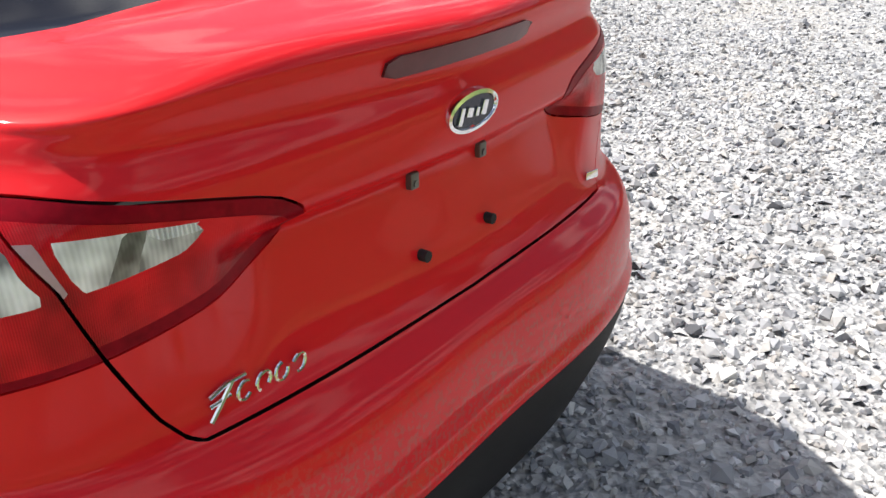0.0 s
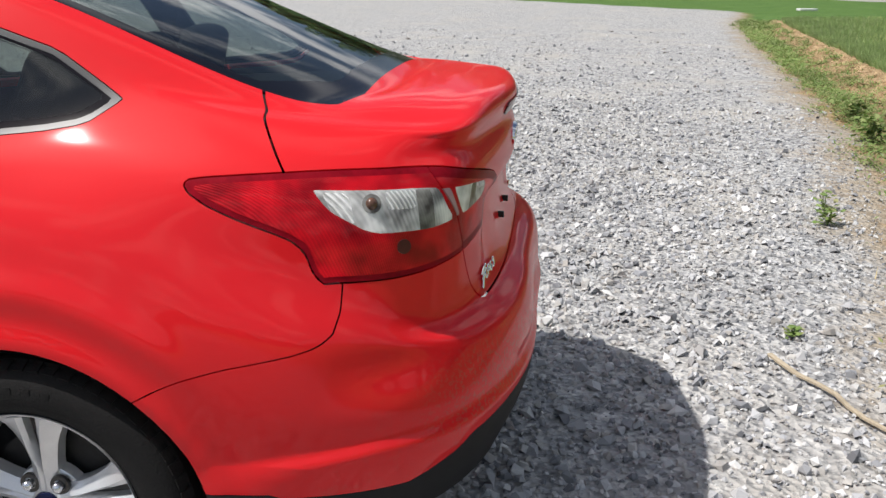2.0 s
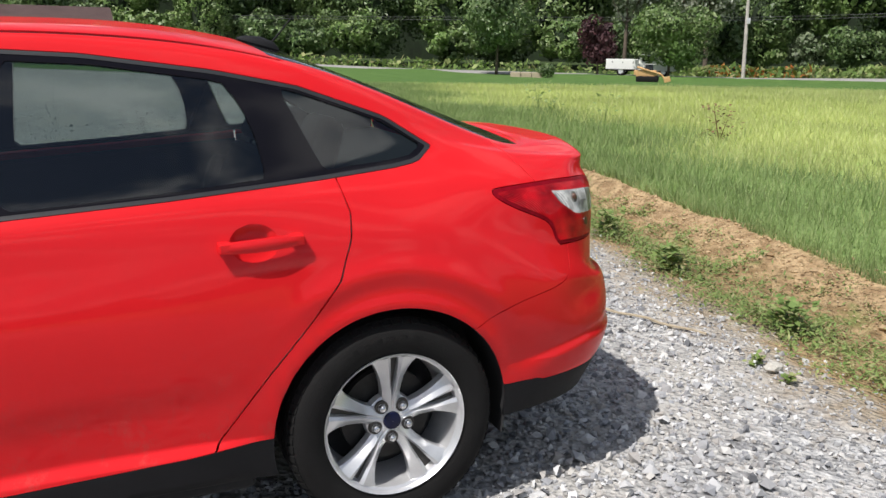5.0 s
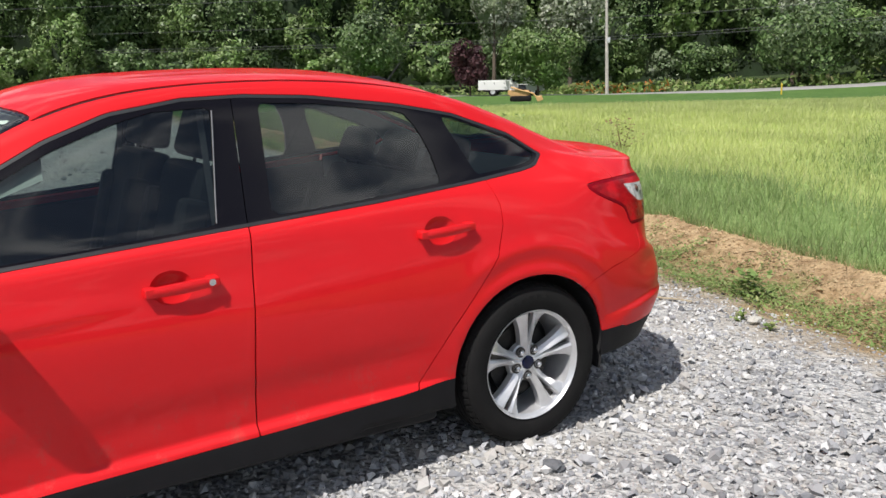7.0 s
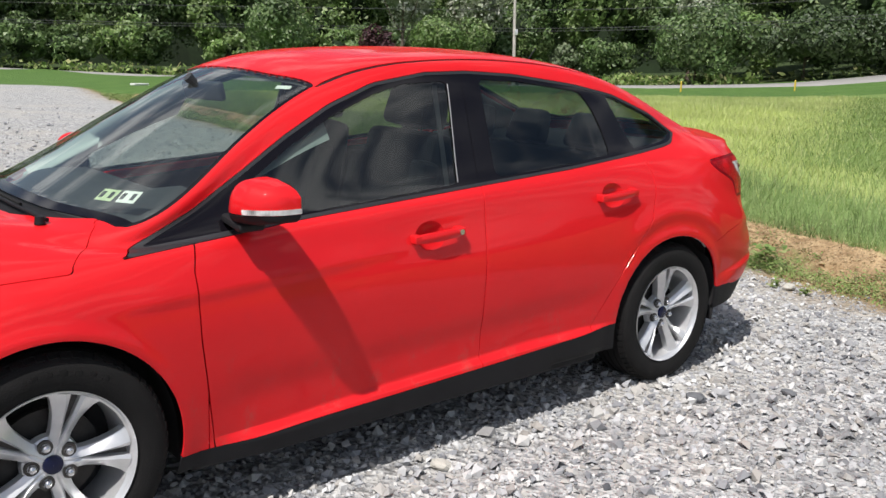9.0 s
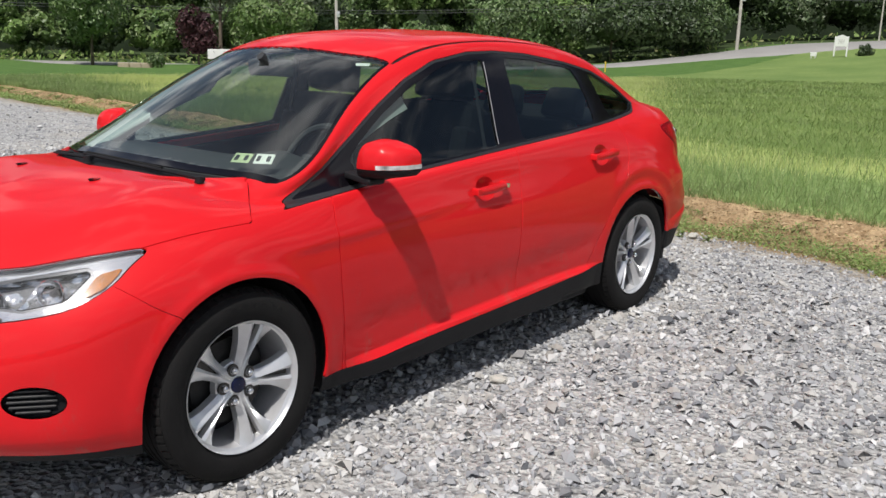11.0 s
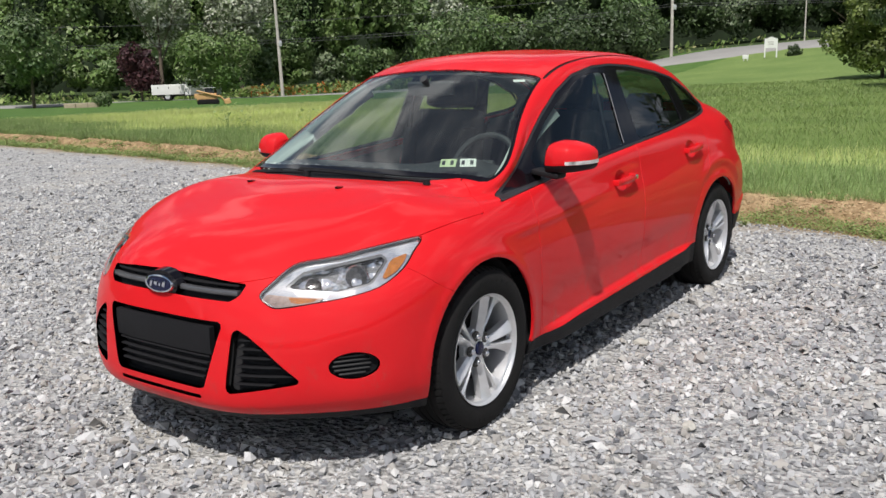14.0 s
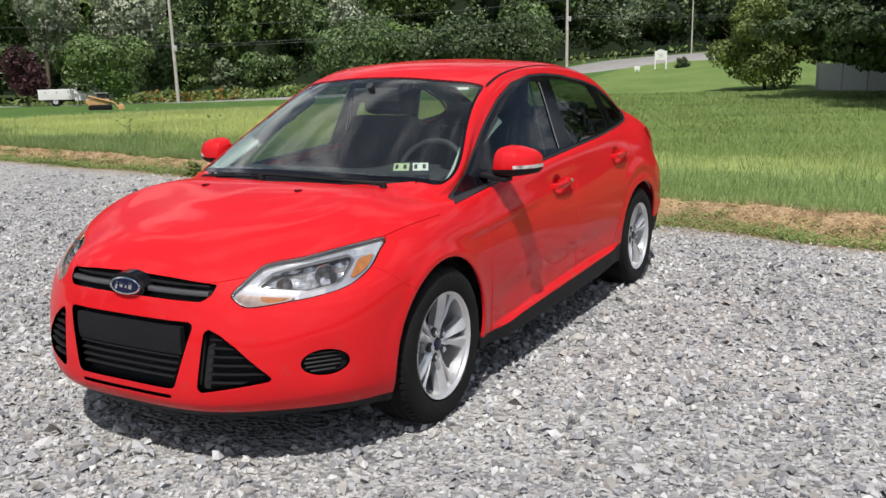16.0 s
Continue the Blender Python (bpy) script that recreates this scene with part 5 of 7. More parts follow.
def front_trim():
    up_front = Matrix.Rotation(radians(90), 4, "Z") @ Matrix.Rotation(radians(90), 4, "X")
    bm = bmesh.new()
    bmesh.ops.create_cone(bm, cap_ends=True, segments=48, radius1=1, radius2=.9, depth=1, matrix=Matrix.Diagonal((.098, .052, .04, 1)))
    bmesh.ops.transform(bm, matrix=Matrix.Translation((2.128, 0, .660)) @ up_front, verts=bm.verts)
    part("badge_mount", bm, GLOSS_BLACK, CAR, "black oval mount in the grille")
    badge(Vector((2.154, 0, .660)), up_front @ Matrix.Rotation(radians(-8), 4, "X"), .155, .066, CAR, "oval badge with chrome rim in the grille")
    for y in (.252, -.252):
        bm = bmesh.new()
        rings = lathe(bm, [(.0005, .007), (.008, .006), (.013, .002), (.015, -.004)], 14)
        bmesh.ops.transform(bm, matrix=pose(1.459, y, .930, 90, 0, 0) @ pose(0, 0, 0, 0, 0, 180), verts=bm.verts)
        for v in bm.verts:
            v.co.x = 1.459 + (v.co.x - 1.459) * 1.4
        part("washer_nozzle", bm, BLACK_PLASTIC, CAR, "small black washer nozzle on the bonnet")
    # wipers lie along the foot of the windscreen
    for pts in ([(1.215, .52, .938), (1.245, .30, .950), (1.265, .02, .961), (1.265, -.16, .963)], [(1.275, -.08, .954), (1.262, -.28, .948), (1.232, -.42, .938), (1.192, -.53, .926)]):
        bm = bmesh.new()
        for a, b in zip(pts, pts[1:]):
            rod(bm, a, b, .0065, .006, 8)
        rod(bm, (pts[0][0] + .02, pts[0][1], pts[0][2] - .01), (pts[0][0] + .02, pts[0][1], pts[0][2] + .012), .016, .013, 12)
        wiper = part("wiper_arm", bm, BLACK_PLASTIC, CAR, "black wiper arm at rest")
        bm = bmesh.new()
        q = [(x - .014, y, z + .004) for x, y, z in pts[1:]]
        for a, b in zip(q, q[1:]):
            rod(bm, a, b, .006, .006, 6)
        part("wiper_blade", bm, RUBBER, wiper)
    # stickers behind the windscreen
    def on_screen(y, z, w, h, m, name, lift=.012, roll=0.0):
        k = GRID[:, (SI > 8) & (SI < 10.2)].reshape(-1, 3)
        nn = NORM[:, (SI > 8) & (SI < 10.2)].reshape(-1, 3)
        i = np.argmin((k[:, 1] - y) ** 2 + (k[:, 2] - z) ** 2)
        n = Vector(nn[i])
        over = (y - k[i][1]) * n.y + (z - k[i][2]) * n.z
        at = Vector((k[i][0] - over / n.x, y, z)) - n * lift
        bm = bmesh.new()
        box(bm, (w, h, .0008), (0, 0, 0))
        turn = n.to_track_quat("Z", "Y").to_matrix().to_4x4()
        bmesh.ops.transform(bm, matrix=Matrix.Translation(at) @ turn @ pose(0, 0, 0, 0, 0, roll), verts=bm.verts)
        return part(name, bm, m, CAR, "", False)

    for dy, m in ((-.037, STICKER_GREEN), (.037, STICKER)):
        st = on_screen(.520 + dy, 1.000, .068, .055, m, "windscreen_sticker", .010)
        tagged(st, "small pale inspection sticker")
        for q in (-.018, .014):
            on_screen(.520 + dy + q, 1.000, .014, .030, STICKER_INK, "sticker_bar", .0085)
    on_screen(.47, 1.322, .055, .022, STICKER, "windscreen_tag", .010)


rear_trim()
front_trim()


def handles():
    for flip in (1, -1):
        for pair, x, z, key in ((0, .004, .8165, True), (1, -.947, .8845, False)):
            door = PIECES["doors"][pair][0 if flip > 0 else 1]
            bm = bmesh.new()
            rings = []
            for k in np.linspace(-1, 1, 15):
                xx = x + k * .113
                out = .842 + .013 * (1 - k * k) - (.028 if abs(k) > .99 else 0)
                h = .017 * (1 - .25 * k * k)
                zz = z - k * .0065
                rings.append([bm.verts.new((xx, flip * (out + dy), zz + dz)) for dy, dz in ((-.016, -h), (-.004, -h), (0, -h * .5), (.002, 0), (0, h * .5), (-.004, h), (-.016, h))])
            for p, q in zip(rings, rings[1:]):
                for j in range(7):
                    bm.faces.new((p[j], p[(j + 1) % 7], q[(j + 1) % 7], q[j]))
            bm.faces.new(rings[0])
            bm.faces.new(rings[-1])
            for k in (-.85, .85):
                box(bm, (.035, .05, .028), (x + k * .113, flip * .822, z - k * .0065), (0, 0, 0), .006)
            h = part("handle", bm, PAINT, door, "red grab handle")
            if key and flip > 0:
                bm = bmesh.new()
                rod(bm, (x - .088, .835, z + .006), (x - .088, .8545, z + .006), .0115, .0105, 18)
                part("key_cylinder", bm, CHROME, h, "silver key cylinder")


def mirrors():
    for flip in (1, -1):
        door = PIECES["doors"][0][0 if flip > 0 else 1]
        cap, base, mark = bmesh.new(), bmesh.new(), bmesh.new()
        # sections from the door outwards: y, top, depth ahead and behind, the split of red and black
        ts = np.linspace(0, 1, 25)
        ys = .792 + .193 * ts
        top = np.interp(ts, [0, .10, .30, .55, .80, .93, 1], [1.034, 1.058, 1.069, 1.066, 1.052, 1.038, 1.020])
        low = np.interp(ts, [0, .15, .6, .93, 1], [.925, .928, .936, .948, .965])
        ahead = np.interp(ts, [0, .08, .3, .6, .85, .96, 1], [.030, .058, .078, .080, .060, .034, .004])
        mid_x = .724 - .045 * ts**1.6
        split = .967 + .006 * ts
        n = 20

        def ring(k, lo, hi, grow=0.0):
            """The front of a section between two heights, and its flat back."""
            zm, hz = (top[k] + low[k]) / 2, (top[k] - low[k]) / 2
            out = []
            for z in np.linspace(hi, lo, n):
                u = np.clip((z - zm) / hz, -1, 1)
                out.append((mid_x[k] + (ahead[k] + grow) * max(0, 1 - abs(u) ** 2.6) ** .42 - .010 * u, ys[k], z))
            return [(mid_x[k] - .038, ys[k], hi)] + out + [(mid_x[k] - .038, ys[k], lo)]

        for bm, rings in ((cap, [ring(k, max(split[k], low[k]), top[k]) for k in range(25)]), (base, [ring(k, low[k], split[k] - .002) for k in range(25)]),
                          (mark, [[(x - .001, y + (.003 if k == 24 else 0), z) for x, y, z in ring(k, split[k] + .001, split[k] + .016, .0045)] for k in range(14, 25)])):
            vs = [[bm.verts.new((x, flip * y, z)) for x, y, z in r] for r in rings]
            for p, q in zip(vs, vs[1:]):
                for j in range(len(p)):
                    bm.faces.new((p[j], p[(j + 1) % len(p)], q[(j + 1) % len(p)], q[j]))
            bm.faces.new(vs[0])
            bm.faces.new(vs[-1])
        ob = part("wing_mirror", base, BLACK_PLASTIC, door, "red wing mirror with a black foot")
        part("mirror_cap", cap, PAINT, ob, "red mirror cap")
        part("turn_repeater", mark, LENS_CLEAR, ob, "clear turn repeater strip")
        bm = bmesh.new()
        box(bm, (.085, .13, .026), (.735, flip * .80, .930), (flip * -8, 0, 0), .012)
        part("mirror_foot", bm, BLACK_PLASTIC, ob)


def window_channels():
    for flip in (1, -1):
        door = PIECES["doors"][0][0 if flip > 0 else 1]
        pts = []
        for k in np.linspace(0, 1, 12):
            x, z = -.140 - .052 * k, .985 + .345 * k
            row = GRID[:, (SI > 6) & (SI < 8)].reshape(-1, 3)
            i = np.argmin((row[:, 0] - x) ** 2 + (row[:, 2] - z) ** 2)
            y = row[i][1] + (z - row[i][2]) * -.41
            pts.append((x, flip * (y + .001), z))
        # pale rod paints in the highlight line along the glass run
        bm = bmesh.new()
        for a, b in zip(pts, pts[1:]):
            rod(bm, a, b, .0022, .0022, 6)
        part("window_channel", bm, CHANNEL, door, "window edge strip with its highlight line put into the pale colour")


CHANNEL = plain("channel_highlight", (0.24, 0.24, 0.25), 0.4, 0.3, var=0.1)
window_channels()
handles()
mirrors()


def build_wheel():
    wheel = empty("wheel")
    bm = bmesh.new()
    prof = [(.214, -.090), (.232, -.100), (.262, -.107), (.290, -.104), (.306, -.094), (.3145, -.080), (.318, -.055), (.3190, 0), (.318, .055), (.3145, .080), (.306, .094), (.290, .104), (.262, .107), (.240, .1035), (.232, .100), (.214, .090)]
    lathe(bm, prof, 96)
    tyre = part("tyre", bm, RUBBER, wheel, "black rubber tyre")
    bm = bmesh.new()
    for y in (-.055, -.019, .019, .055):
        lathe(bm, [(.3165, y - .0145), (.3215, y - .0135), (.3215, y + .0135), (.3165, y + .0145)], 96)
    part("tread_ribs", bm, RUBBER, tyre)
    bm = bmesh.new()
    for i in range(64):
        a = 2 * math.pi * i / 64
        for y, tw in ((.080, 25), (-.080, -25)):
            vs = box(bm, (.021, .028, .0035), (0, 0, 0))
            bmesh.ops.transform(bm, matrix=pose(.3148 * math.cos(a), y, .3148 * math.sin(a), 0, 90 - math.degrees(a), 0) @ pose(0, 0, 0, -tw * 1.0, 0, 0), verts=vs)
    tagged(part("tread_shoulder", bm, RUBBER, tyre), kind="stuff")
    # moulded marks on the sidewall, as plain bars
    bm = bmesh.new()
    for a0 in (62, 70, 78, 86, 94, 102, 250, 258, 266, 274):
        a = math.radians(a0)
        vs = box(bm, (.017, .0012, .016), (0, 0, 0), (0, 0, 0), .001)
        bmesh.ops.transform(bm, matrix=pose(.272 * math.cos(a), .1065, .272 * math.sin(a), 0, 90 - a0, 0), verts=vs)
    tagged(part("sidewall_marks", bm, RUBBER, tyre), kind="stuff")
    bm = bmesh.new()
    lathe(bm, [(.212, .088), (.216, .098), (.2185, .1005), (.2185, .094), (.213, .086), (.205, .080), (.200, .05), (.193, -.02), (.19, -.085), (.212, -.09)], 96)
    part("rim", bm, ALLOY, wheel, "silver five-spoke alloy rim")
    for i in range(5):
        a0 = math.radians(90 + 72 * i)
        rad, tan = Vector((math.cos(a0), 0, math.sin(a0))), Vector((-math.sin(a0), 0, math.cos(a0)))
        bm = bmesh.new()
        for side in (-1, 1):
            # stations: radius, inner and outer edge from the spoke's middle, heights of inner edge, crest, outer edge
            st = [(.030, 0, .030, .060, .062, .052), (.062, 0, .028, .060, .064, .050), (.088, .0005, .028, .058, .068, .050), (.105, .004, .031, .062, .073, .052), (.135, .008, .038, .070, .079, .056), (.168, .0105, .049, .076, .083, .062), (.190, .0125, .060, .079, .085, .068), (.206, .0135, .072, .081, .086, .075)]
            rings = []
            for r, wi, wo, hi, hc, ho in st:
                c = []
                for w, y in ((wi, hi - .035), (wi, hi), (wi + (wo - wi) * .22, hc), (wi + (wo - wi) * .62, (hc + ho) / 2 + .001), (wo, ho), (wo, ho - .03)):
                    rr = math.sqrt(max(r * r - w * w * (1 if r > .15 else 0), 1e-6)) if r > .15 else r
                    u = rad * rr + tan * (side * w)
                    c.append(bm.verts.new((u.x, y, u.z)))
                rings.append(c)
            for p, q in zip(rings, rings[1:]):
                for j in range(6):
                    bm.faces.new((p[j], p[(j + 1) % 6], q[(j + 1) % 6], q[j]))
            bm.faces.new(rings[0])
            bm.faces.new(rings[-1])
        part("spoke", bm, ALLOY, wheel)
        bm = bmesh.new()
        st = [(.09, .006, .045), (.205, .02, .060)]
        rings = [[bm.verts.new((rad * r + tan * w) + Vector((0, y + dy, 0))) for w, dy in ((-hw, 0), (hw, 0), (hw, -.012), (-hw, -.012))] for r, hw, y in st]
        for j in range(4):
            bm.faces.new((rings[0][j], rings[0][(j + 1) % 4], rings[1][(j + 1) % 4], rings[1][j]))
        part("spoke_slot", bm, DARK_METAL, wheel, "dark groove in the spoke")
    bm = bmesh.new()
    lathe(bm, [(.0005, .060), (.030, .060), (.036, .056), (.044, .050), (.066, .048), (.076, .042), (.080, .02)], 48)
    part("hub", bm, ALLOY, wheel)
    bm = bmesh.new()
    lathe(bm, [(.0005, .0690), (.020, .0685), (.0262, .0665), (.0278, .061), (.0278, .05)], 36)
    part("centre_cap", bm, BADGE_BLUE, wheel, "dark blue centre cap")
    for i in range(5):
        a = math.radians(54 + 72 * i)
        bm = bmesh.new()
        rod(bm, (.054 * math.cos(a), .040, .054 * math.sin(a)), (.054 * math.cos(a), .069, .054 * math.sin(a)), .0125, .0115, 6)
        bmesh.ops.create_uvsphere(bm, u_segments=12, v_segments=6, radius=.0112, matrix=pose(.054 * math.cos(a), .067, .054 * math.sin(a)))
        part("lug_nut", bm, CHROME, wheel)
        # dark ring proud of the hub, its colour standing for a shaded recess
        bm = bmesh.new()
        rings = lathe(bm, [(.0126, .0035), (.0205, .0035), (.0215, -.004)], 20)
        bmesh.ops.translate(bm, vec=(.054 * math.cos(a), .0565, .054 * math.sin(a)), verts=bm.verts)
        part("lug_shade_ring", bm, DARK_METAL, wheel, "dark ring painted as the shaded recess round the nut")
    bm = bmesh.new()
    lathe(bm, [(.02, .005), (.142, .005), (.142, -.02), (.02, -.02)], 40, closed=True)
    part("brake_disc", bm, BRAKE, wheel, "dull steel brake disc")
    bm = bmesh.new()
    lathe(bm, [(.0005, -.06), (.196, -.06)], 32)
    part("brake_backing", bm, UNDER, wheel)
    return wheel


def wheels():
    first = build_wheel()
    first.parent = CAR
    places = [(-1.324, .750, .315, 0, 0), (1.320, .750, .315, 0, -19), (-1.324, -.750, .315, 180, 40), (1.320, -.750, .315, 180, 11)]
    for i, (x, y, z, turn, spin) in enumerate(places):
        m = pose(x, y, z, 0, 0, turn) @ pose(0, 0, 0, 0, spin, 0)
        if i == 0:
            first.matrix_basis = m
        else:
            copy_thing(first, m).parent = CAR
    for x in (-1.324, 1.324):
        for side in (1, -1):
            bm = bmesh.new()
            rows = []
            for i in range(25):
                a = math.radians(-10 + (204 if x < 0 else 200) * i / 24)
                c, s_ = math.cos(a), math.sin(a)
                rows.append([bm.verts.new((x + r * c, side * y, .315 + r * s_)) for r, y in ((.366, .836 if x < 0 and i > 17 else .790), (.378, .58), (.05, .57))])
            for p, q in zip(rows, rows[1:]):
                for j in range(2):
                    bm.faces.new((p[j], p[j + 1], q[j + 1], q[j]))
            part("wheel_liner", bm, UNDER, CAR, "black wheel-arch liner")


wheels()


def seat(at, width, parent, lean=-14.0, tall=.60, heads=(0.0,), name="seat", head=(.10, .25, .17)):
    ob = empty(name)
    ob.parent = parent
    ob.matrix_basis = pose(*at)
    bm = bmesh.new()
    box(bm, (.50, width, .16), (.22, 0, .08), (0, -6, 0), .05)
    part("cushion", bm, CABIN, ob)
    bm = bmesh.new()
    box(bm, (.14, width, tall), (0, 0, tall / 2), (0, 0, 0), .05, (1, .82))
    for side in (-1, 1):
        box(bm, (.10, .09, tall * .8), (.06, side * (width / 2 - .06), tall * .42), (0, 0, 0), .035)
    bmesh.ops.transform(bm, matrix=pose(-.04, 0, .10, 0, lean, 0), verts=bm.verts)
    part("backrest", bm, CABIN, ob)
    for y in heads:
        bm = bmesh.new()
        box(bm, head, (0, y, tall + .015 + head[2] / 2), (0, 0, 0), .04, (.8, .88))
        for q in (-.06, .06):
            rod(bm, (0, y + q, tall - .05), (0, y + q, tall + .06), .006, .006, 8)
        bmesh.ops.transform(bm, matrix=pose(-.04, 0, .10, 0, lean, 0), verts=bm.verts)
        part("headrest", bm, CABIN, ob)
    return ob


def inside():
    bm = bmesh.new()
    box(bm, (3.8, 1.10, .24), (-.05, 0, .32), (0, 0, 0), .03)
    # added low, wide box keeps light from the ground under the car
    box(bm, (1.85, 1.58, .26), (0, 0, .29), (0, 0, 0), .03)
    part("underbody", bm, UNDER, CAR, "black underbody")
    # unseen dark boxes added to stop light leaking through the panel gaps
    bm = bmesh.new()
    box(bm, (.62, 1.0, .36), (1.50, 0, .58), (0, 3, 0), .05)
    box(bm, (.30, .66, .30), (1.90, 0, .48), (0, 0, 0), .03)
    part("engine_bay_filler", bm, UNDER, CAR, "unseen dark filler in the engine bay")
    bm = bmesh.new()
    box(bm, (.50, 1.10, .46), (-1.78, 0, .62), (0, 0, 0), .05)
    part("boot_filler", bm, UNDER, CAR, "unseen dark filler in the boot")
    for y in (.37, -.37):
        seat((-.02, y, .42), .53, CAR, tall=.64, name="front_seat", head=(.13, .30, .23))
    rear = seat((-.98, 0, .44), 1.24, CAR, lean=-20, tall=.50, heads=(.40, 0.0, -.40), name="rear_bench")
    bm = bmesh.new()
    box(bm, (.50, 1.20, .03), (-1.50, 0, 1.02), (0, 4, 0), .01)
    part("parcel_shelf", bm, CABIN, CAR, "dark parcel shelf")
    # dashboard
    bm = bmesh.new()
    rings = []
    for y in np.linspace(-.63, .63, 15):
        hood = .045 * math.exp(-(((y - .37) / .16) ** 2))
        ends = .20 * (abs(y) / .63) ** 2
        rings.append([bm.verts.new((x, y, z)) for x, z in ((1.22 - ends, .90), (1.15 - ends, .935), (.90, .945 + hood * .6), (.74, .94 + hood), (.66, .90 + hood), (.64, .70), (.75, .52), (1.2 - ends, .52))])
    for p, q in zip(rings, rings[1:]):
        for j in range(8):
            bm.faces.new((p[j], p[(j + 1) % 8], q[(j + 1) % 8], q[j]))
    bm.faces.new(rings[0])
    bm.faces.new(rings[-1])
    part("dashboard", bm, DASH, CAR, "dark moulded dashboard")
    bm = bmesh.new()
    for i in range(40):
        a, b = 2 * math.pi * i / 40, 2 * math.pi * (i + 1) / 40
        rod(bm, (0, .18 * math.cos(a), .18 * math.sin(a)), (0, .18 * math.cos(b), .18 * math.sin(b)), .015, .015, 8)
    box(bm, (.04, .13, .12), (.02, 0, -.01), (0, 0, 0), .02)
    for a in (200, 340, 270):
        rod(bm, (.01, 0, 0), (0, .18 * math.cos(radians(a)), .18 * math.sin(radians(a))), .014, .012, 8)
    bmesh.ops.transform(bm, matrix=pose(.58, .37, .90, 0, -24, 0), verts=bm.verts)
    part("steering_wheel", bm, DASH, CAR, "dark steering wheel")
    bm = bmesh.new()
    box(bm, (.03, .25, .07), (.50, .02, 1.285), (0, 12, 8), .014)
    rod(bm, (.52, .02, 1.30), (.56, .02, 1.335), .012, .02, 10)
    part("rear_view_mirror", bm, DASH, CAR, "black rear-view mirror")
    for y in (.60, -.60):
        bm = bmesh.new()
        vs = box(bm, (.020, .003, .40), (-.165, y * 1.03, 1.13), (0, 0, 0))
        bmesh.ops.rotate(bm, verts=vs, cent=(-.185, y * 1.03, 1.13), matrix=Matrix.Rotation(radians(14 if y > 0 else -14), 3, "X"))
        part("seat_belt", bm, BELT, CAR, "dark seat belt webbing", False)


def pillar_trim():
    """Pale lining on the inner face of the windscreen pillars."""
    cols = np.flatnonzero((SI >= 8.0) & (SI <= 9.93))[::2]
    rows = [np.argmin(np.abs(VI - v)) for v in (6.75, 7.4, 8.06, 8.14)]
    for flip in (1, -1):
        p = np.array([[GRID[r, c] - NORM[r, c] * d for c in cols] for r, d in zip(rows, (.020, .060, .095, .016))]) * (1, flip, 1)
        n, m = p.shape[:2]
        idx = np.arange(n * m).reshape(n, m)
        quads = np.stack([idx[:-1, :-1], idx[:-1, 1:], idx[1:, 1:], idx[1:, :-1]], -1).reshape(-1, 4)
        mesh_ob("pillar_trim", p.reshape(-1, 3), quads, LINER, CAR, "pale grey windscreen pillar lining", True)


pillar_trim()
BELT = plain("belt_webbing", (0.09, 0.09, 0.095), 0.8, var=0.15, scale=60, fine=300)
inside()


# ---- gravel, weeds and grass ----
def soup(name, verts, faces, material, label, category, kind="stuff"):
    """One joined mesh from arrays of points and triangles or quads."""
    me = bpy.data.meshes.new(name)
    verts, faces = np.asarray(verts, np.float32), np.asarray(faces, np.int32)
    k = faces.shape[1]
    me.vertices.add(len(verts))
    me.vertices.foreach_set("co", verts.ravel())
    me.loops.add(faces.size)
    me.loops.foreach_set("vertex_index", faces.ravel())
    me.polygons.add(len(faces))
    me.polygons.foreach_set("loop_start", np.arange(0, faces.size, k, dtype=np.int32))
    me.polygons.foreach_set("use_smooth", [False] * len(faces))
    me.materials.append(material)
    me.update(calc_edges=True)
    me.validate()
    return tagged(new(name, me), label, category, kind=kind)


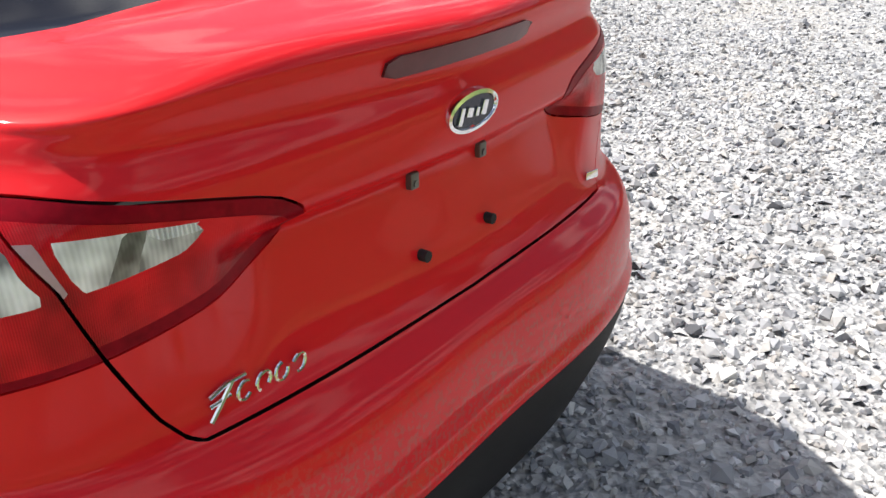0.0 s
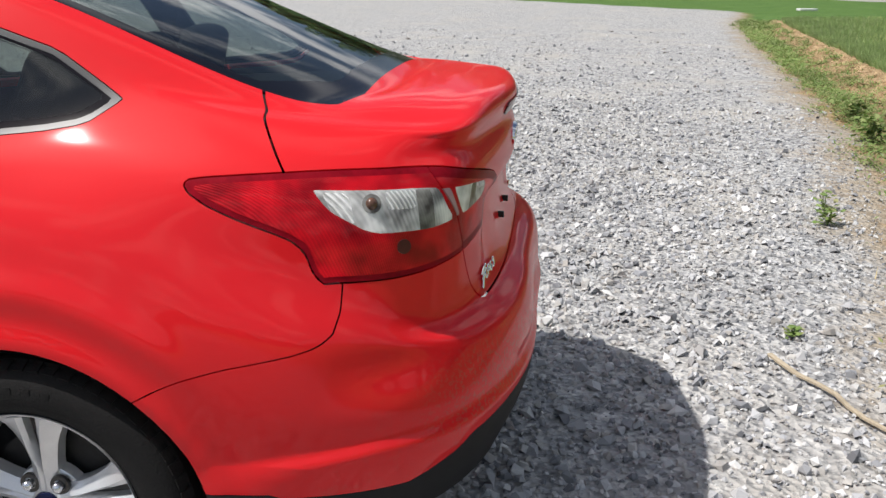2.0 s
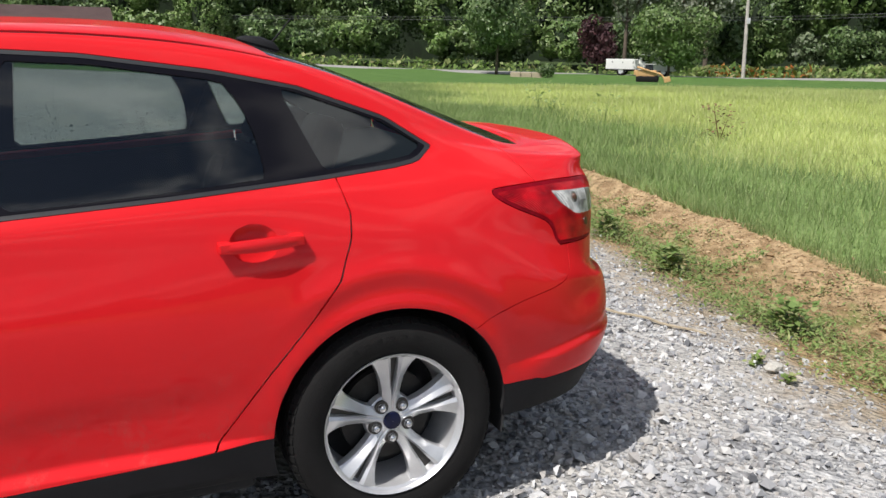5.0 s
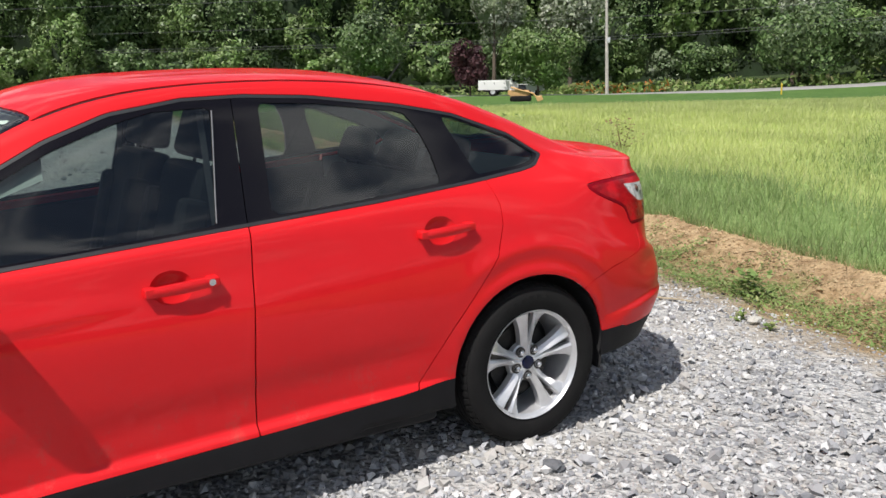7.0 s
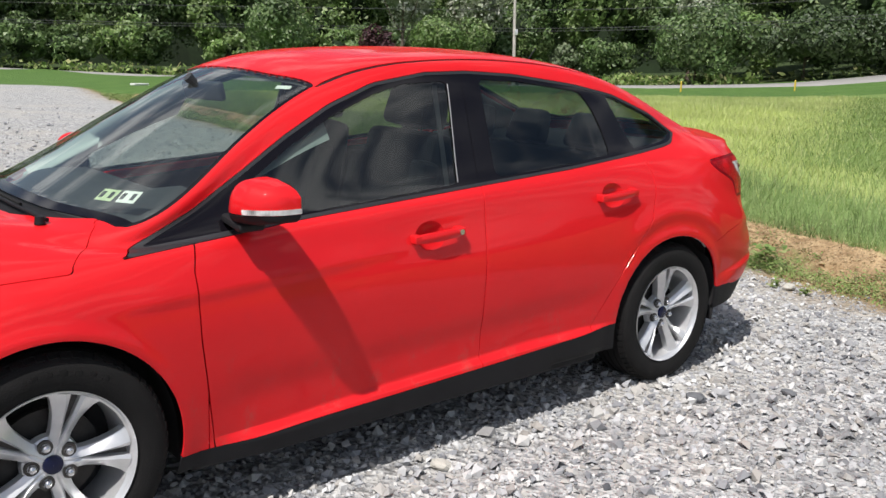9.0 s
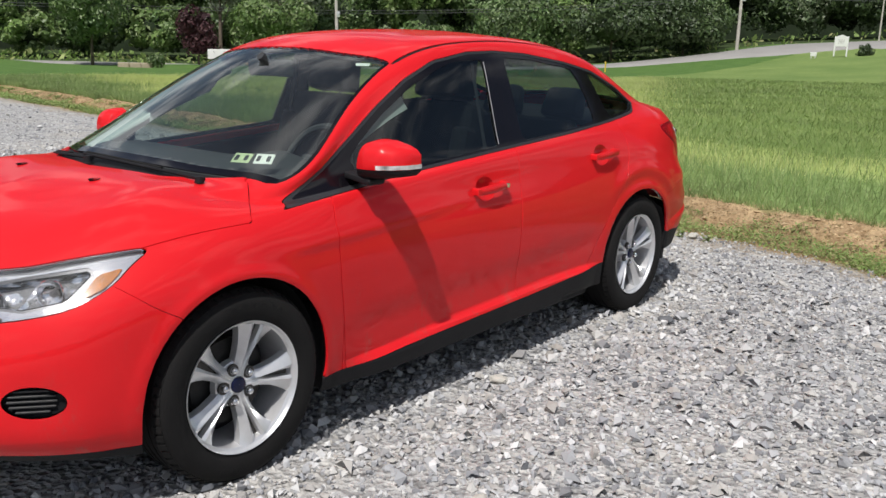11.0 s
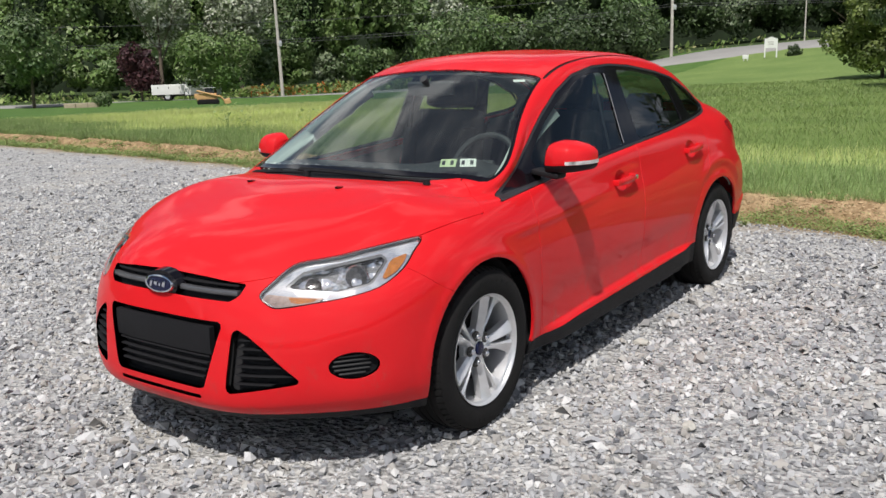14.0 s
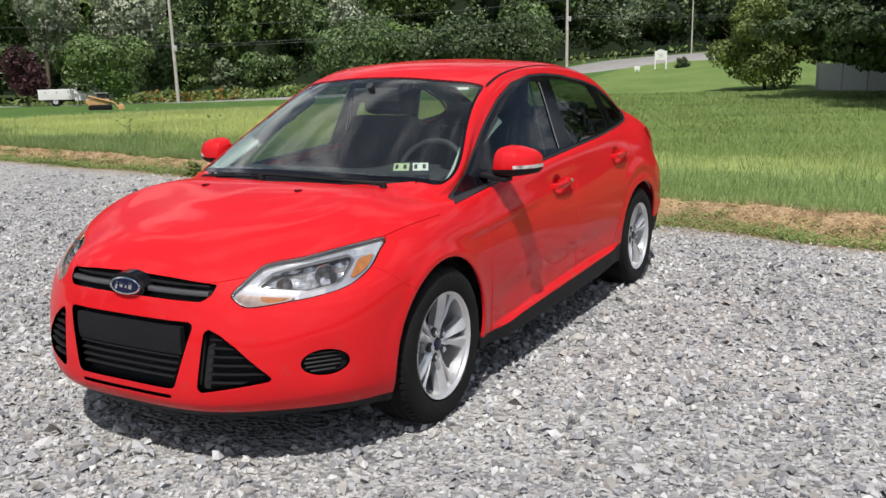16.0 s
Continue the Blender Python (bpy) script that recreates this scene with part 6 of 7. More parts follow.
def gravel():
    rng = np.random.default_rng(11)
    n = 1060000
    x, y = rng.uniform(-9, 13, n), rng.uniform(-20, 9, n)
    # thickest round the car, thinner away from it, and sparse in the sand beside the weeds
    far = np.hypot(x - .2, (y - .2) * .9)
    d = edge_distance(x, y)
    keep = rng.random(n) < 1 / (1 + (far / 5.2) ** 4.6)
    keep &= rng.random(n) < (np.clip((rng.normal(.04, .12, n) - d) / .38, 0, 1) + .07) * (d < .35)
    keep &= ~((np.abs(x) < 1.9) & (np.abs(y) < .45))
    x, y, far, d = x[keep], y[keep], far[keep], d[keep]
    n = len(x)
    size = np.clip(rng.lognormal(math.log(.0088), .48, n), .0045, .029) * (1 + .045 * np.maximum(far - 4, 0))
    size *= np.interp(d, [-.9, -.2], [1, .72])
    # chips with four corners below and a slanting three-cornered top
    base = np.array([(1, 0, -.42), (0, 1, -.42), (-1, 0, -.42), (0, -1, -.42), (.6, .5, .5), (-.6, .5, .5), (0, -.7, .5)])
    v = base[None] * (1 + rng.uniform(-.35, .35, (n, 7, 3))) + rng.uniform(-.15, .15, (n, 7, 3))
    v = v * np.stack([rng.uniform(.85, 1.35, n), rng.uniform(.65, 1.0, n), rng.uniform(.7, 1.2, n)], -1)[:, None] * size[:, None, None]
    tilt, turn = rng.normal(0, .75, n), rng.uniform(0, 2 * math.pi, n)
    c, s = np.cos(tilt)[:, None], np.sin(tilt)[:, None]
    vy, vz = c * v[..., 1] - s * v[..., 2], s * v[..., 1] + c * v[..., 2]
    c, s = np.cos(turn)[:, None], np.sin(turn)[:, None]
    vx, vy = c * v[..., 0] - s * vy, s * v[..., 0] + c * vy
    z = ground_height(x, y) + size * rng.uniform(.10, .75, n)
    v = np.stack([vx + x[:, None], vy + y[:, None], vz + z[:, None]], -1)
    tri = np.array([(0, 1, 4), (1, 5, 4), (1, 2, 5), (2, 6, 5), (2, 3, 6), (3, 0, 6), (0, 4, 6), (4, 5, 6)])
    f = (tri[None] + 7 * np.arange(n)[:, None, None]).reshape(-1, 3)
    soup("gravel", v.reshape(-1, 3), f, STONE, "loose angular grey crushed stone", "gravel")


def stones():
    rng = np.random.default_rng(5)
    group = "larger stones on the gravel"
    for x, y, r, m, label in ((.07, .955, .030, PALE_STONE, "pale grey stone lying on the gravel"), (-1.22, 1.10, .035, DARK_STONE, "dark grey stone lying on the gravel"), (-3.326, .30, .038, PALE_STONE, "flat pale buff stone by the weeds"),
                           (-1.62, 1.30, .026, DARK_STONE, "dark grey stone lying on the gravel"), (.95, 1.52, .028, PALE_STONE, "pale grey stone lying on the gravel")):
        bm = bmesh.new()
        bmesh.ops.create_icosphere(bm, subdivisions=2, radius=1)
        for v in bm.verts:
            v.co *= 1 + .30 * noise.noise(v.co * 1.7 + Vector((x * 9, y * 9, 0)))
            v.co = Vector((v.co.x * 1.35, v.co.y * .95, v.co.z * .62)) * r
        ob = part("stone", bm, m, None, "", False)
        ob.matrix_basis = pose(x, y, float(ground_height(x, y)) + r * .55, 0, 0, rng.uniform(0, 360))
        tagged(ob, label, "stone", group)
    bm = bmesh.new()
    a, b = Vector((-3.11, -.83, .028)), Vector((-3.38, -.22, .024))
    prev = None
    for k in range(9):
        p = a.lerp(b, k / 8) + Vector((.012 * math.sin(k * 1.3), 0, .004 * math.sin(k * 2.1)))
        w, h = .010 * (1 - .4 * (k / 8)), .005
        side = Vector((.91, .40, 0))
        ring = [bm.verts.new(p + side * sx * w + Vector((0, 0, sz * h))) for sx, sz in ((-1, -1), (1, -1), (1, .6), (.2, 1), (-1, .8))]
        if prev:
            for j in range(5):
                bm.faces.new((prev[j], prev[(j + 1) % 5], ring[(j + 1) % 5], ring[j]))
        else:
            bm.faces.new(ring)
        prev = ring
    bm.faces.new(prev)
    tagged(part("stick", bm, TAN), "dry tan wooden lath lying on the gravel", "stick")


def blades(x, y, h, w, rng, lean=.35):
    """Bent grass blades as slim triangles."""
    n = len(x)
    a = rng.uniform(0, 2 * math.pi, n)
    z = ground_height(x, y) - .01
    tip = np.stack([x + h * lean * rng.normal(0, 1, n), y + h * lean * rng.normal(0, 1, n), z + h], -1)
    side = np.stack([np.cos(a) * w, np.sin(a) * w, np.zeros(n)], -1)
    root = np.stack([x, y, z], -1)
    v = np.stack([root - side, root + side, tip], 1).reshape(-1, 3)
    return v, np.arange(3 * n).reshape(-1, 3)


def meadow():
    rng = np.random.default_rng(21)
    n = 400000
    u = rng.random(n)
    d = 1.16 + 42 * u**2.0
    x, y = edge_place(np.minimum(rng.uniform(-26, 8, n), rng.uniform(-26, 14, n)), d)
    far = np.hypot(x - .5, y - 3)
    keep = (y > -24.6) & (rng.random(n) < np.clip(14 / far, .25, 1))
    x, y, d, far = x[keep], y[keep], d[keep], far[keep]
    h = rng.uniform(.06, .17, len(x)) * np.interp(d, [1.2, 1.6, 6], [.85, 1.1, 1.25])
    w = .0022 + .00034 * far
    edge = 3.7 + 1.2 * np.sin(y * .9) * np.sin(y * .37 + 1) + rng.normal(0, .5, len(x))
    aside = (y - .64 - .466 * x + rng.normal(0, .8, len(x)) > 0) & (d >= edge + 1)
    for mask, m, name, label in ((d < edge, GRASS, "bank_grass", "lush blue-green grass along the bank"), (aside, GRASS_FIELD, "dimmed_field_grass", "short field grass with dimmer light put into its mid-green"), ((d >= edge) & ~aside, GRASS_PALE, "meadow_grass", "tall pale yellow-green meadow grass going to seed")):
        tall = h[mask] * (.7 if m is GRASS_FIELD else 1)
        v, f = blades(x[mask], y[mask], tall, w[mask], rng, .55 if m is GRASS_FIELD else .35)
        soup(name, v, f, m, label, "grass")
    # weeds of the ditch, in clumps
    clumps = []
    for k in range(1150):
        along = rng.uniform(-26, 8.5)
        d = rng.normal(.27, .13) if k % 2 else rng.uniform(.2, 1.0)
        clumps.append((along, d, rng.uniform(.06, .19) * (1 if k % 2 else .62)))
    xs, ys, hs, ss = [], [], [], []
    for along, d, r in clumps:
        cx, cy = edge_place(along, d)
        k = int(760 * r)
        xs.append(cx + rng.normal(0, r * .6, k))
        ys.append(cy + rng.normal(0, r * .9, k))
        hs.append(rng.uniform(0, 1, k) ** 1.3 * r * .55)
        ss.append(rng.uniform(.006, .020, k) * (1 + .04 * abs(along)))
    x, y, h, size = (np.concatenate(q) for q in (xs, ys, hs, ss))
    n = len(x)
    a = rng.uniform(0, 2 * math.pi, n)
    c = np.stack([x, y, ground_height(x, y) + h], -1)
    e1 = np.stack([np.cos(a), np.sin(a), rng.uniform(-.2, .8, n)], -1) * size[:, None]
    e2 = np.stack([-np.sin(a), np.cos(a), rng.uniform(-.4, .4, n)], -1) * (size * .4)[:, None]
    v = np.stack([c - e1, c + e2, c + e1, c - e2], 1).reshape(-1, 3)
    soup("ditch_weeds", v, np.arange(4 * n).reshape(-1, 4), WEED, "patchy low green weeds in the earth ditch", "weeds")
    # dead straw over the bank
    n = 14000
    x, y = edge_place(rng.uniform(-22, 6.5, n), rng.normal(.68, .28, n))
    v, f = blades(x, y, rng.uniform(.01, .07, n), np.full(n, .004), rng, 1.2)
    soup("dry_straw", v, f, STRAW, "dry straw-coloured stalks on the bank", "straw")
    # crumbled clods of earth
    n = 8000
    x, y = edge_place(rng.uniform(-16, 7, n), rng.normal(.97, .15, n))
    size = np.clip(rng.lognormal(math.log(.0085), .45, n), .004, .03)
    base = np.array([(1, 0, 0), (0, 1, 0), (-1, 0, 0), (0, -1, 0), (.1, .1, .8), (0, 0, -.7)])
    v = base[None] * (1 + rng.uniform(-.35, .35, (n, 6, 3))) * size[:, None, None] + rng.uniform(-.2, .2, (n, 6, 3)) * size[:, None, None]
    v = v + np.stack([x, y, ground_height(x, y) + size * .2], -1)[:, None]
    tri = np.array([(0, 1, 4), (1, 2, 4), (2, 3, 4), (3, 0, 4), (1, 0, 5), (2, 1, 5), (3, 2, 5), (0, 3, 5)])
    f = (tri[None] + 6 * np.arange(n)[:, None, None]).reshape(-1, 3)
    soup("earth_clods", v.reshape(-1, 3), f, EARTH, "crumbled tan and brown clods of earth on the bank", "earth")


def small_weed(x, y, height, leaves, size, m, label, seed):
    rng = np.random.default_rng(seed)
    z0 = float(ground_height(x, y)) - .005
    plant = empty("weed", (x, y, z0), label=label, category="weed", group="single weeds")
    bm = bmesh.new()
    for k in range(3):
        rod(bm, (0, 0, 0), (rng.normal(0, height * .2), rng.normal(0, height * .2), height * rng.uniform(.6, 1)), .003 + .01 * height, .002, 5)
    part("stem", bm, m, plant)
    c = np.stack([rng.normal(0, height * .28, leaves), rng.normal(0, height * .28, leaves), rng.uniform(.1, 1, leaves) * height], -1)
    a = rng.uniform(0, 2 * math.pi, leaves)
    e1 = np.stack([np.cos(a), np.sin(a), rng.uniform(-.2, .7, leaves)], -1) * size
    e2 = np.stack([-np.sin(a), np.cos(a), rng.uniform(-.3, .3, leaves)], -1) * size * .42
    v = np.stack([c, c + e1 * .5 + e2, c + e1, c + e1 * .5 - e2], 1).reshape(-1, 3)
    ob = soup("leaves", v, np.arange(4 * leaves).reshape(-1, 4), m, "", "")
    ob.parent = plant


PALE_STONE = plain("pale_stone", (0.50, 0.48, 0.43), 0.85, var=0.2, scale=25, fine=200, bump=0.3)
DARK_STONE = plain("dark_stone", (0.13, 0.135, 0.145), 0.85, var=0.25, scale=25, fine=200, bump=0.3)
STRAW = scattered("dry_straw", [(0.40, 0.31, 0.16), (0.50, 0.40, 0.22), (0.33, 0.24, 0.12)], 0.85)
EARTH = scattered("earth_clods", [(0.29, 0.195, 0.105), (0.42, 0.30, 0.165), (0.53, 0.39, 0.235), (0.34, 0.235, 0.13)], 0.95)
SEED_BROWN = scattered("dock_brown", [(0.16, 0.09, 0.04), (0.22, 0.13, 0.06), (0.12, 0.10, 0.04)], 0.8)
gravel()
stones()
meadow()
for i, (x, y, h, k, s, m) in enumerate(((-3.81, -2.69, .11, 50, .042, WEED), (-3.25, -1.07, .045, 30, .03, WEED), (-3.31, .21, .06, 30, .032, WEED), (-3.28, .44, .05, 30, .03, WEED), (-3.90, -3.08, .12, 30, .04, WEED), (-10.0, -13.5, .62, 50, .09, GRASS), (-9.9, -12.8, .45, 36, .08, GRASS), (-9.85, -10.8, .50, 40, .09, GRASS), (-9.7, -7.5, .55, 120, .06, SEED_BROWN),
                                        (-4.40, -2.6, .20, 160, .05, WEED), (-4.20, -1.55, .18, 160, .05, WEED), (-3.95, -.25, .18, 140, .05, WEED), (-4.95, -5.6, .22, 150, .06, WEED), (-5.2, -6.9, .22, 150, .06, WEED))):
    small_weed(x, y, h, k, s, m, "brown seeding dock standing in the meadow" if m is SEED_BROWN else ("leafy green weed standing in the meadow" if x < -9 else "small leafy green weed beside the gravel"), 40 + i)


# ---- trees and woods ----
def foliage(rng, centre, radii, lobes, count, size, skew=0.25, corners=4):
    """Leaf clumps on the lobes of a crown, as bent rhombs."""
    centre, radii = np.array(centre, float), np.array(radii, float)
    k = rng.normal(0, 1, (lobes, 3))
    k /= np.linalg.norm(k, axis=1, keepdims=True)
    k[:, 2] = k[:, 2] * .95 + .05
    mid = centre + k * radii * rng.uniform(.35, 1 - 1.25 / lobes**.5, (lobes, 1))
    lr = rng.uniform(1.05, 2.1, lobes)[:, None] / lobes**.5 * radii
    i = rng.integers(0, lobes, count)
    d = rng.normal(0, 1, (count, 3))
    d /= np.linalg.norm(d, axis=1, keepdims=True)
    p = mid[i] + d * lr[i] * rng.uniform(.72, 1.06, (count, 1))
    nrm = d + rng.normal(0, .34, (count, 3))
    nrm /= np.linalg.norm(nrm, axis=1, keepdims=True)
    a = np.cross(nrm, rng.normal(0, 1, (count, 3)))
    a /= np.linalg.norm(a, axis=1, keepdims=True)
    b = np.cross(nrm, a)
    s = size * rng.uniform(.55, 1.35, (count, 1))
    a, b = a * s, b * s * rng.uniform(.45, .8, (count, 1))
    if corners == 3:
        return np.stack([p - a - b * .5, p + a - b * .3 - nrm * s * .3, p + b * 1.2], 1).reshape(-1, 3)
    v = np.stack([p - a, p + b - a * skew, p + a - nrm * s * .3, p - b + a * skew], 1)
    return v.reshape(-1, 3)


def inner_mass(rng, centre, radii):
    """A rough dark mass inside a crown, so that it does not show through."""
    bm = bmesh.new()
    bmesh.ops.create_icosphere(bm, subdivisions=2, radius=1)
    v = np.array([(w.co * (.72 + .25 * noise.noise(w.co * 2 + Vector(rng.uniform(0, 9, 3))))) for w in bm.verts]) * radii + centre
    f = np.array([[w.index for w in t.verts] for t in bm.faces])
    bm.free()
    return v, f


def limbs(bm, rng, height, spread, radius, forks=7):
    top = Vector((rng.normal(0, .15), rng.normal(0, .15), height * .55))
    rod(bm, (0, 0, -.2), top * .5, radius, radius * .75, 9)
    rod(bm, top * .5, top, radius * .75, radius * .5, 8)
    for k in range(forks):
        a = 2 * math.pi * (k + rng.uniform(-.3, .3)) / forks
        at = top * rng.uniform(.45, 1)
        mid = at + Vector((math.cos(a) * spread * .4, math.sin(a) * spread * .4, height * .14))
        end = mid + Vector((math.cos(a) * spread * .35, math.sin(a) * spread * .35, height * .16))
        rod(bm, at, mid, radius * .34, radius * .22, 6)
        rod(bm, mid, end, radius * .22, radius * .08, 5)


def tree(name, x, y, height, spread, m, label, count, size, seed, low=.25, lobes=16, category="tree", skirt=False):
    rng = np.random.default_rng(seed)
    z0 = float(ground_height(x, y))
    ob = empty(name, (x, y, z0), label=label, category=category)
    bm = bmesh.new()
    limbs(bm, rng, height, spread, .02 + height * .016)
    part("trunk", bm, BARK, ob, "grey-brown trunk and limbs")
    c = (0, 0, height * (low + 1) / 2)
    r = (spread, spread, height * (1 - low) / 2)
    v = foliage(rng, c, r, lobes, count, size)
    if skirt:
        v = np.concatenate([v, foliage(rng, (0, 0, 2.8), (spread, spread, 2.1), 60, int(count * .9), size)])
    crown = soup("crown", v, np.arange(len(v)).reshape(-1, 4), m, "", "")
    crown.parent = ob
    # filler core; larger in skirted trees, where it blocks sun to deepen their shadow
    v, f = inner_mass(rng, np.array(c), np.array(r) * (.80 if skirt else .62))
    core = soup("crown_filler", v, f, m, "", "")
    core.parent = ob
    return ob


def at_bearing(deg, dist, eye=(4.2, 2.5)):
    return eye[0] + dist * math.cos(radians(deg)), eye[1] + dist * math.sin(radians(deg))


def woods():
    rng = np.random.default_rng(77)
    kinds = ([], [], [], [])
    depth = [[], [], 0]

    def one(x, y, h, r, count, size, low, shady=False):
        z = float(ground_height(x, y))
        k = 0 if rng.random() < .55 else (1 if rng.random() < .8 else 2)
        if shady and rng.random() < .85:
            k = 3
        kinds[k].append(foliage(rng, (x, y, z + h * (low + 1) / 2), (r, r, h * (1 - low) / 2), 34, count, size, corners=3))
        # dark core puts each crown's inner shade into colour
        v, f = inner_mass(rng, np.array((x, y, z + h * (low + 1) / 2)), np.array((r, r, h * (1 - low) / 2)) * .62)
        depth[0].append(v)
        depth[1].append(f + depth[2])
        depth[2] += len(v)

    az = -74.0
    while az > -186:
        right = az < -157
        for dist, h, r, count, size, low in ((104, 8, 3.8, 3600, .24, .0), (110, 15, 4.8, 7600, .26, .0), (119, 23, 6.0, 5200, .40, .25)):
            if right and dist < 108 and az > -172:
                continue
            dd = dist + rng.uniform(-4, 4) + (14 if right else 0)
            x, y = at_bearing(az + rng.uniform(-1.2, 1.2), dd)
            one(x, y, h * rng.uniform(.6, 1.45), r * rng.uniform(.8, 1.35), count, size * rng.uniform(.85, 1.2), low, right)
        if right:
            x, y = at_bearing(az + rng.uniform(-.8, .8), 121 + rng.uniform(-2, 2))
            one(x, y, 8 * rng.uniform(.8, 1.3), 4.4, 4200, .26, .0, True)
        az -= 2.4
    for vs, m, label in zip(kinds, (LEAF, LEAF_LIT, LEAF_PALE_GREEN, LEAF_SHADED), ("dense dark green deciduous woods beyond the road", "lighter green crowns among the woods", "silvery green crowns among the woods", "woods behind the sign with shade put into their dark leaves")):
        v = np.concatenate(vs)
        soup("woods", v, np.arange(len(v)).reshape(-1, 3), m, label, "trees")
    soup("woods", np.concatenate(depth[0]), np.concatenate(depth[1]), WOOD_SHADE, "dark masses with the crowns' inner shade put into their colour", "trees")
    # backdrop: forest shade put into its dark colour, and a tree line all round
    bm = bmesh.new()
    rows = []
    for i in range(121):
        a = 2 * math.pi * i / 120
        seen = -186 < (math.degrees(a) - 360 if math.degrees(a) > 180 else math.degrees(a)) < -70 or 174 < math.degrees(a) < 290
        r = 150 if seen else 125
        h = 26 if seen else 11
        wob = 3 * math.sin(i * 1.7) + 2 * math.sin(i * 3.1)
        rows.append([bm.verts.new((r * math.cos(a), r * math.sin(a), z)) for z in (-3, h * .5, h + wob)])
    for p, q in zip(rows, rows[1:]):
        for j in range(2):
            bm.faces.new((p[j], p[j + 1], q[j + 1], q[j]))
    tagged(part("backdrop", bm, WOOD_SHADE), "backdrop tree line with forest shade painted in its dark colour", "backdrop", kind="structure")


LEAF_PALE_GREEN = scattered("silvery_leaves", [(0.07, 0.12, 0.045), (0.13, 0.19, 0.09), (0.26, 0.31, 0.19), (0.10, 0.15, 0.055), (0.40, 0.44, 0.32)], 0.5, 0.15)
# near-black green painted as the shade inside and between the crowns
WOOD_SHADE = plain("wood_shade_dark", (0.016, 0.030, 0.010), 0.95, var=0.6, scale=.35, fine=2.5)
woods()
tree("purple_tree", *at_bearing(-126.3, 84), 5.2, 2.3, LEAF_PURPLE, "small dark purple-leaved tree by the road", 2600, .20, 61, .08)
tree("roadside_tree", *at_bearing(-130.6, 81), 6.6, 4.2, LEAF_LIT, "broad bushy green tree by the road", 8000, .17, 62, .02)
tree("roadside_tree", *at_bearing(-120.3, 80), 7.5, 3.6, LEAF, "green roadside tree with low branches", 6500, .17, 63, .06)
tree("roadside_tree", *at_bearing(-145.5, 92), 8.0, 5.5, LEAF, "broad bushy green tree by the road", 7000, .20, 64, .02)
tree("roadside_tree", *at_bearing(-151.5, 94), 7.5, 6.0, LEAF_SHADED, "broad bushy green tree by the road", 7000, .20, 65, .02)
tree("roadside_tree", *at_bearing(-155.8, 95), 6.0, 5.0, LEAF_SHADED, "broad bushy green tree by the road", 6000, .20, 66, .02)
tree("flowering_tree", *at_bearing(-127.5, 96), 13.5, 3.6, LEAF_PALE, "tall tree with pale silvery flower clusters", 5500, .21, 67, .30)
tree("flowering_tree", *at_bearing(-132.2, 97), 14.5, 4.2, LEAF_PALE, "tall tree with pale silvery flower clusters", 6000, .21, 68, .30)
tree("flowering_tree", *at_bearing(-145.0, 99), 12.5, 3.0, LEAF_PALE, "tall tree with pale silvery flower clusters", 4500, .21, 69, .25)
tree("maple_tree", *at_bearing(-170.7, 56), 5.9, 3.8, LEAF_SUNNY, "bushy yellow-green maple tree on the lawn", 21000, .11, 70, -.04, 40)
tree("shade_tree", *at_bearing(-179.3, 45), 17.0, 7.6, LEAF_SHADED, "large dark green shade tree by the fence", 42000, .15, 74, .08, 72, skirt=True)
# second tree, added mostly out of view to cast the nearer lawn shadow
tree("shade_tree", *at_bearing(-185.5, 32), 15.0, 6.4, LEAF_SHADED, "large dark green shade tree on the lawn", 26000, .15, 75, .10, 64, skirt=True)
tree("round_bush", *at_bearing(-165.9, 85), .95, .72, LEAF_SHADED, "clipped round dark green bush beside the sign", 2600, .06, 71, -.5, 30, "bush")
tree("low_bush", -32.3, -51.3, 1.15, .75, LEAF, "low rounded dark green bush on the lawn", 900, .08, 72, .0, 10, "bush")


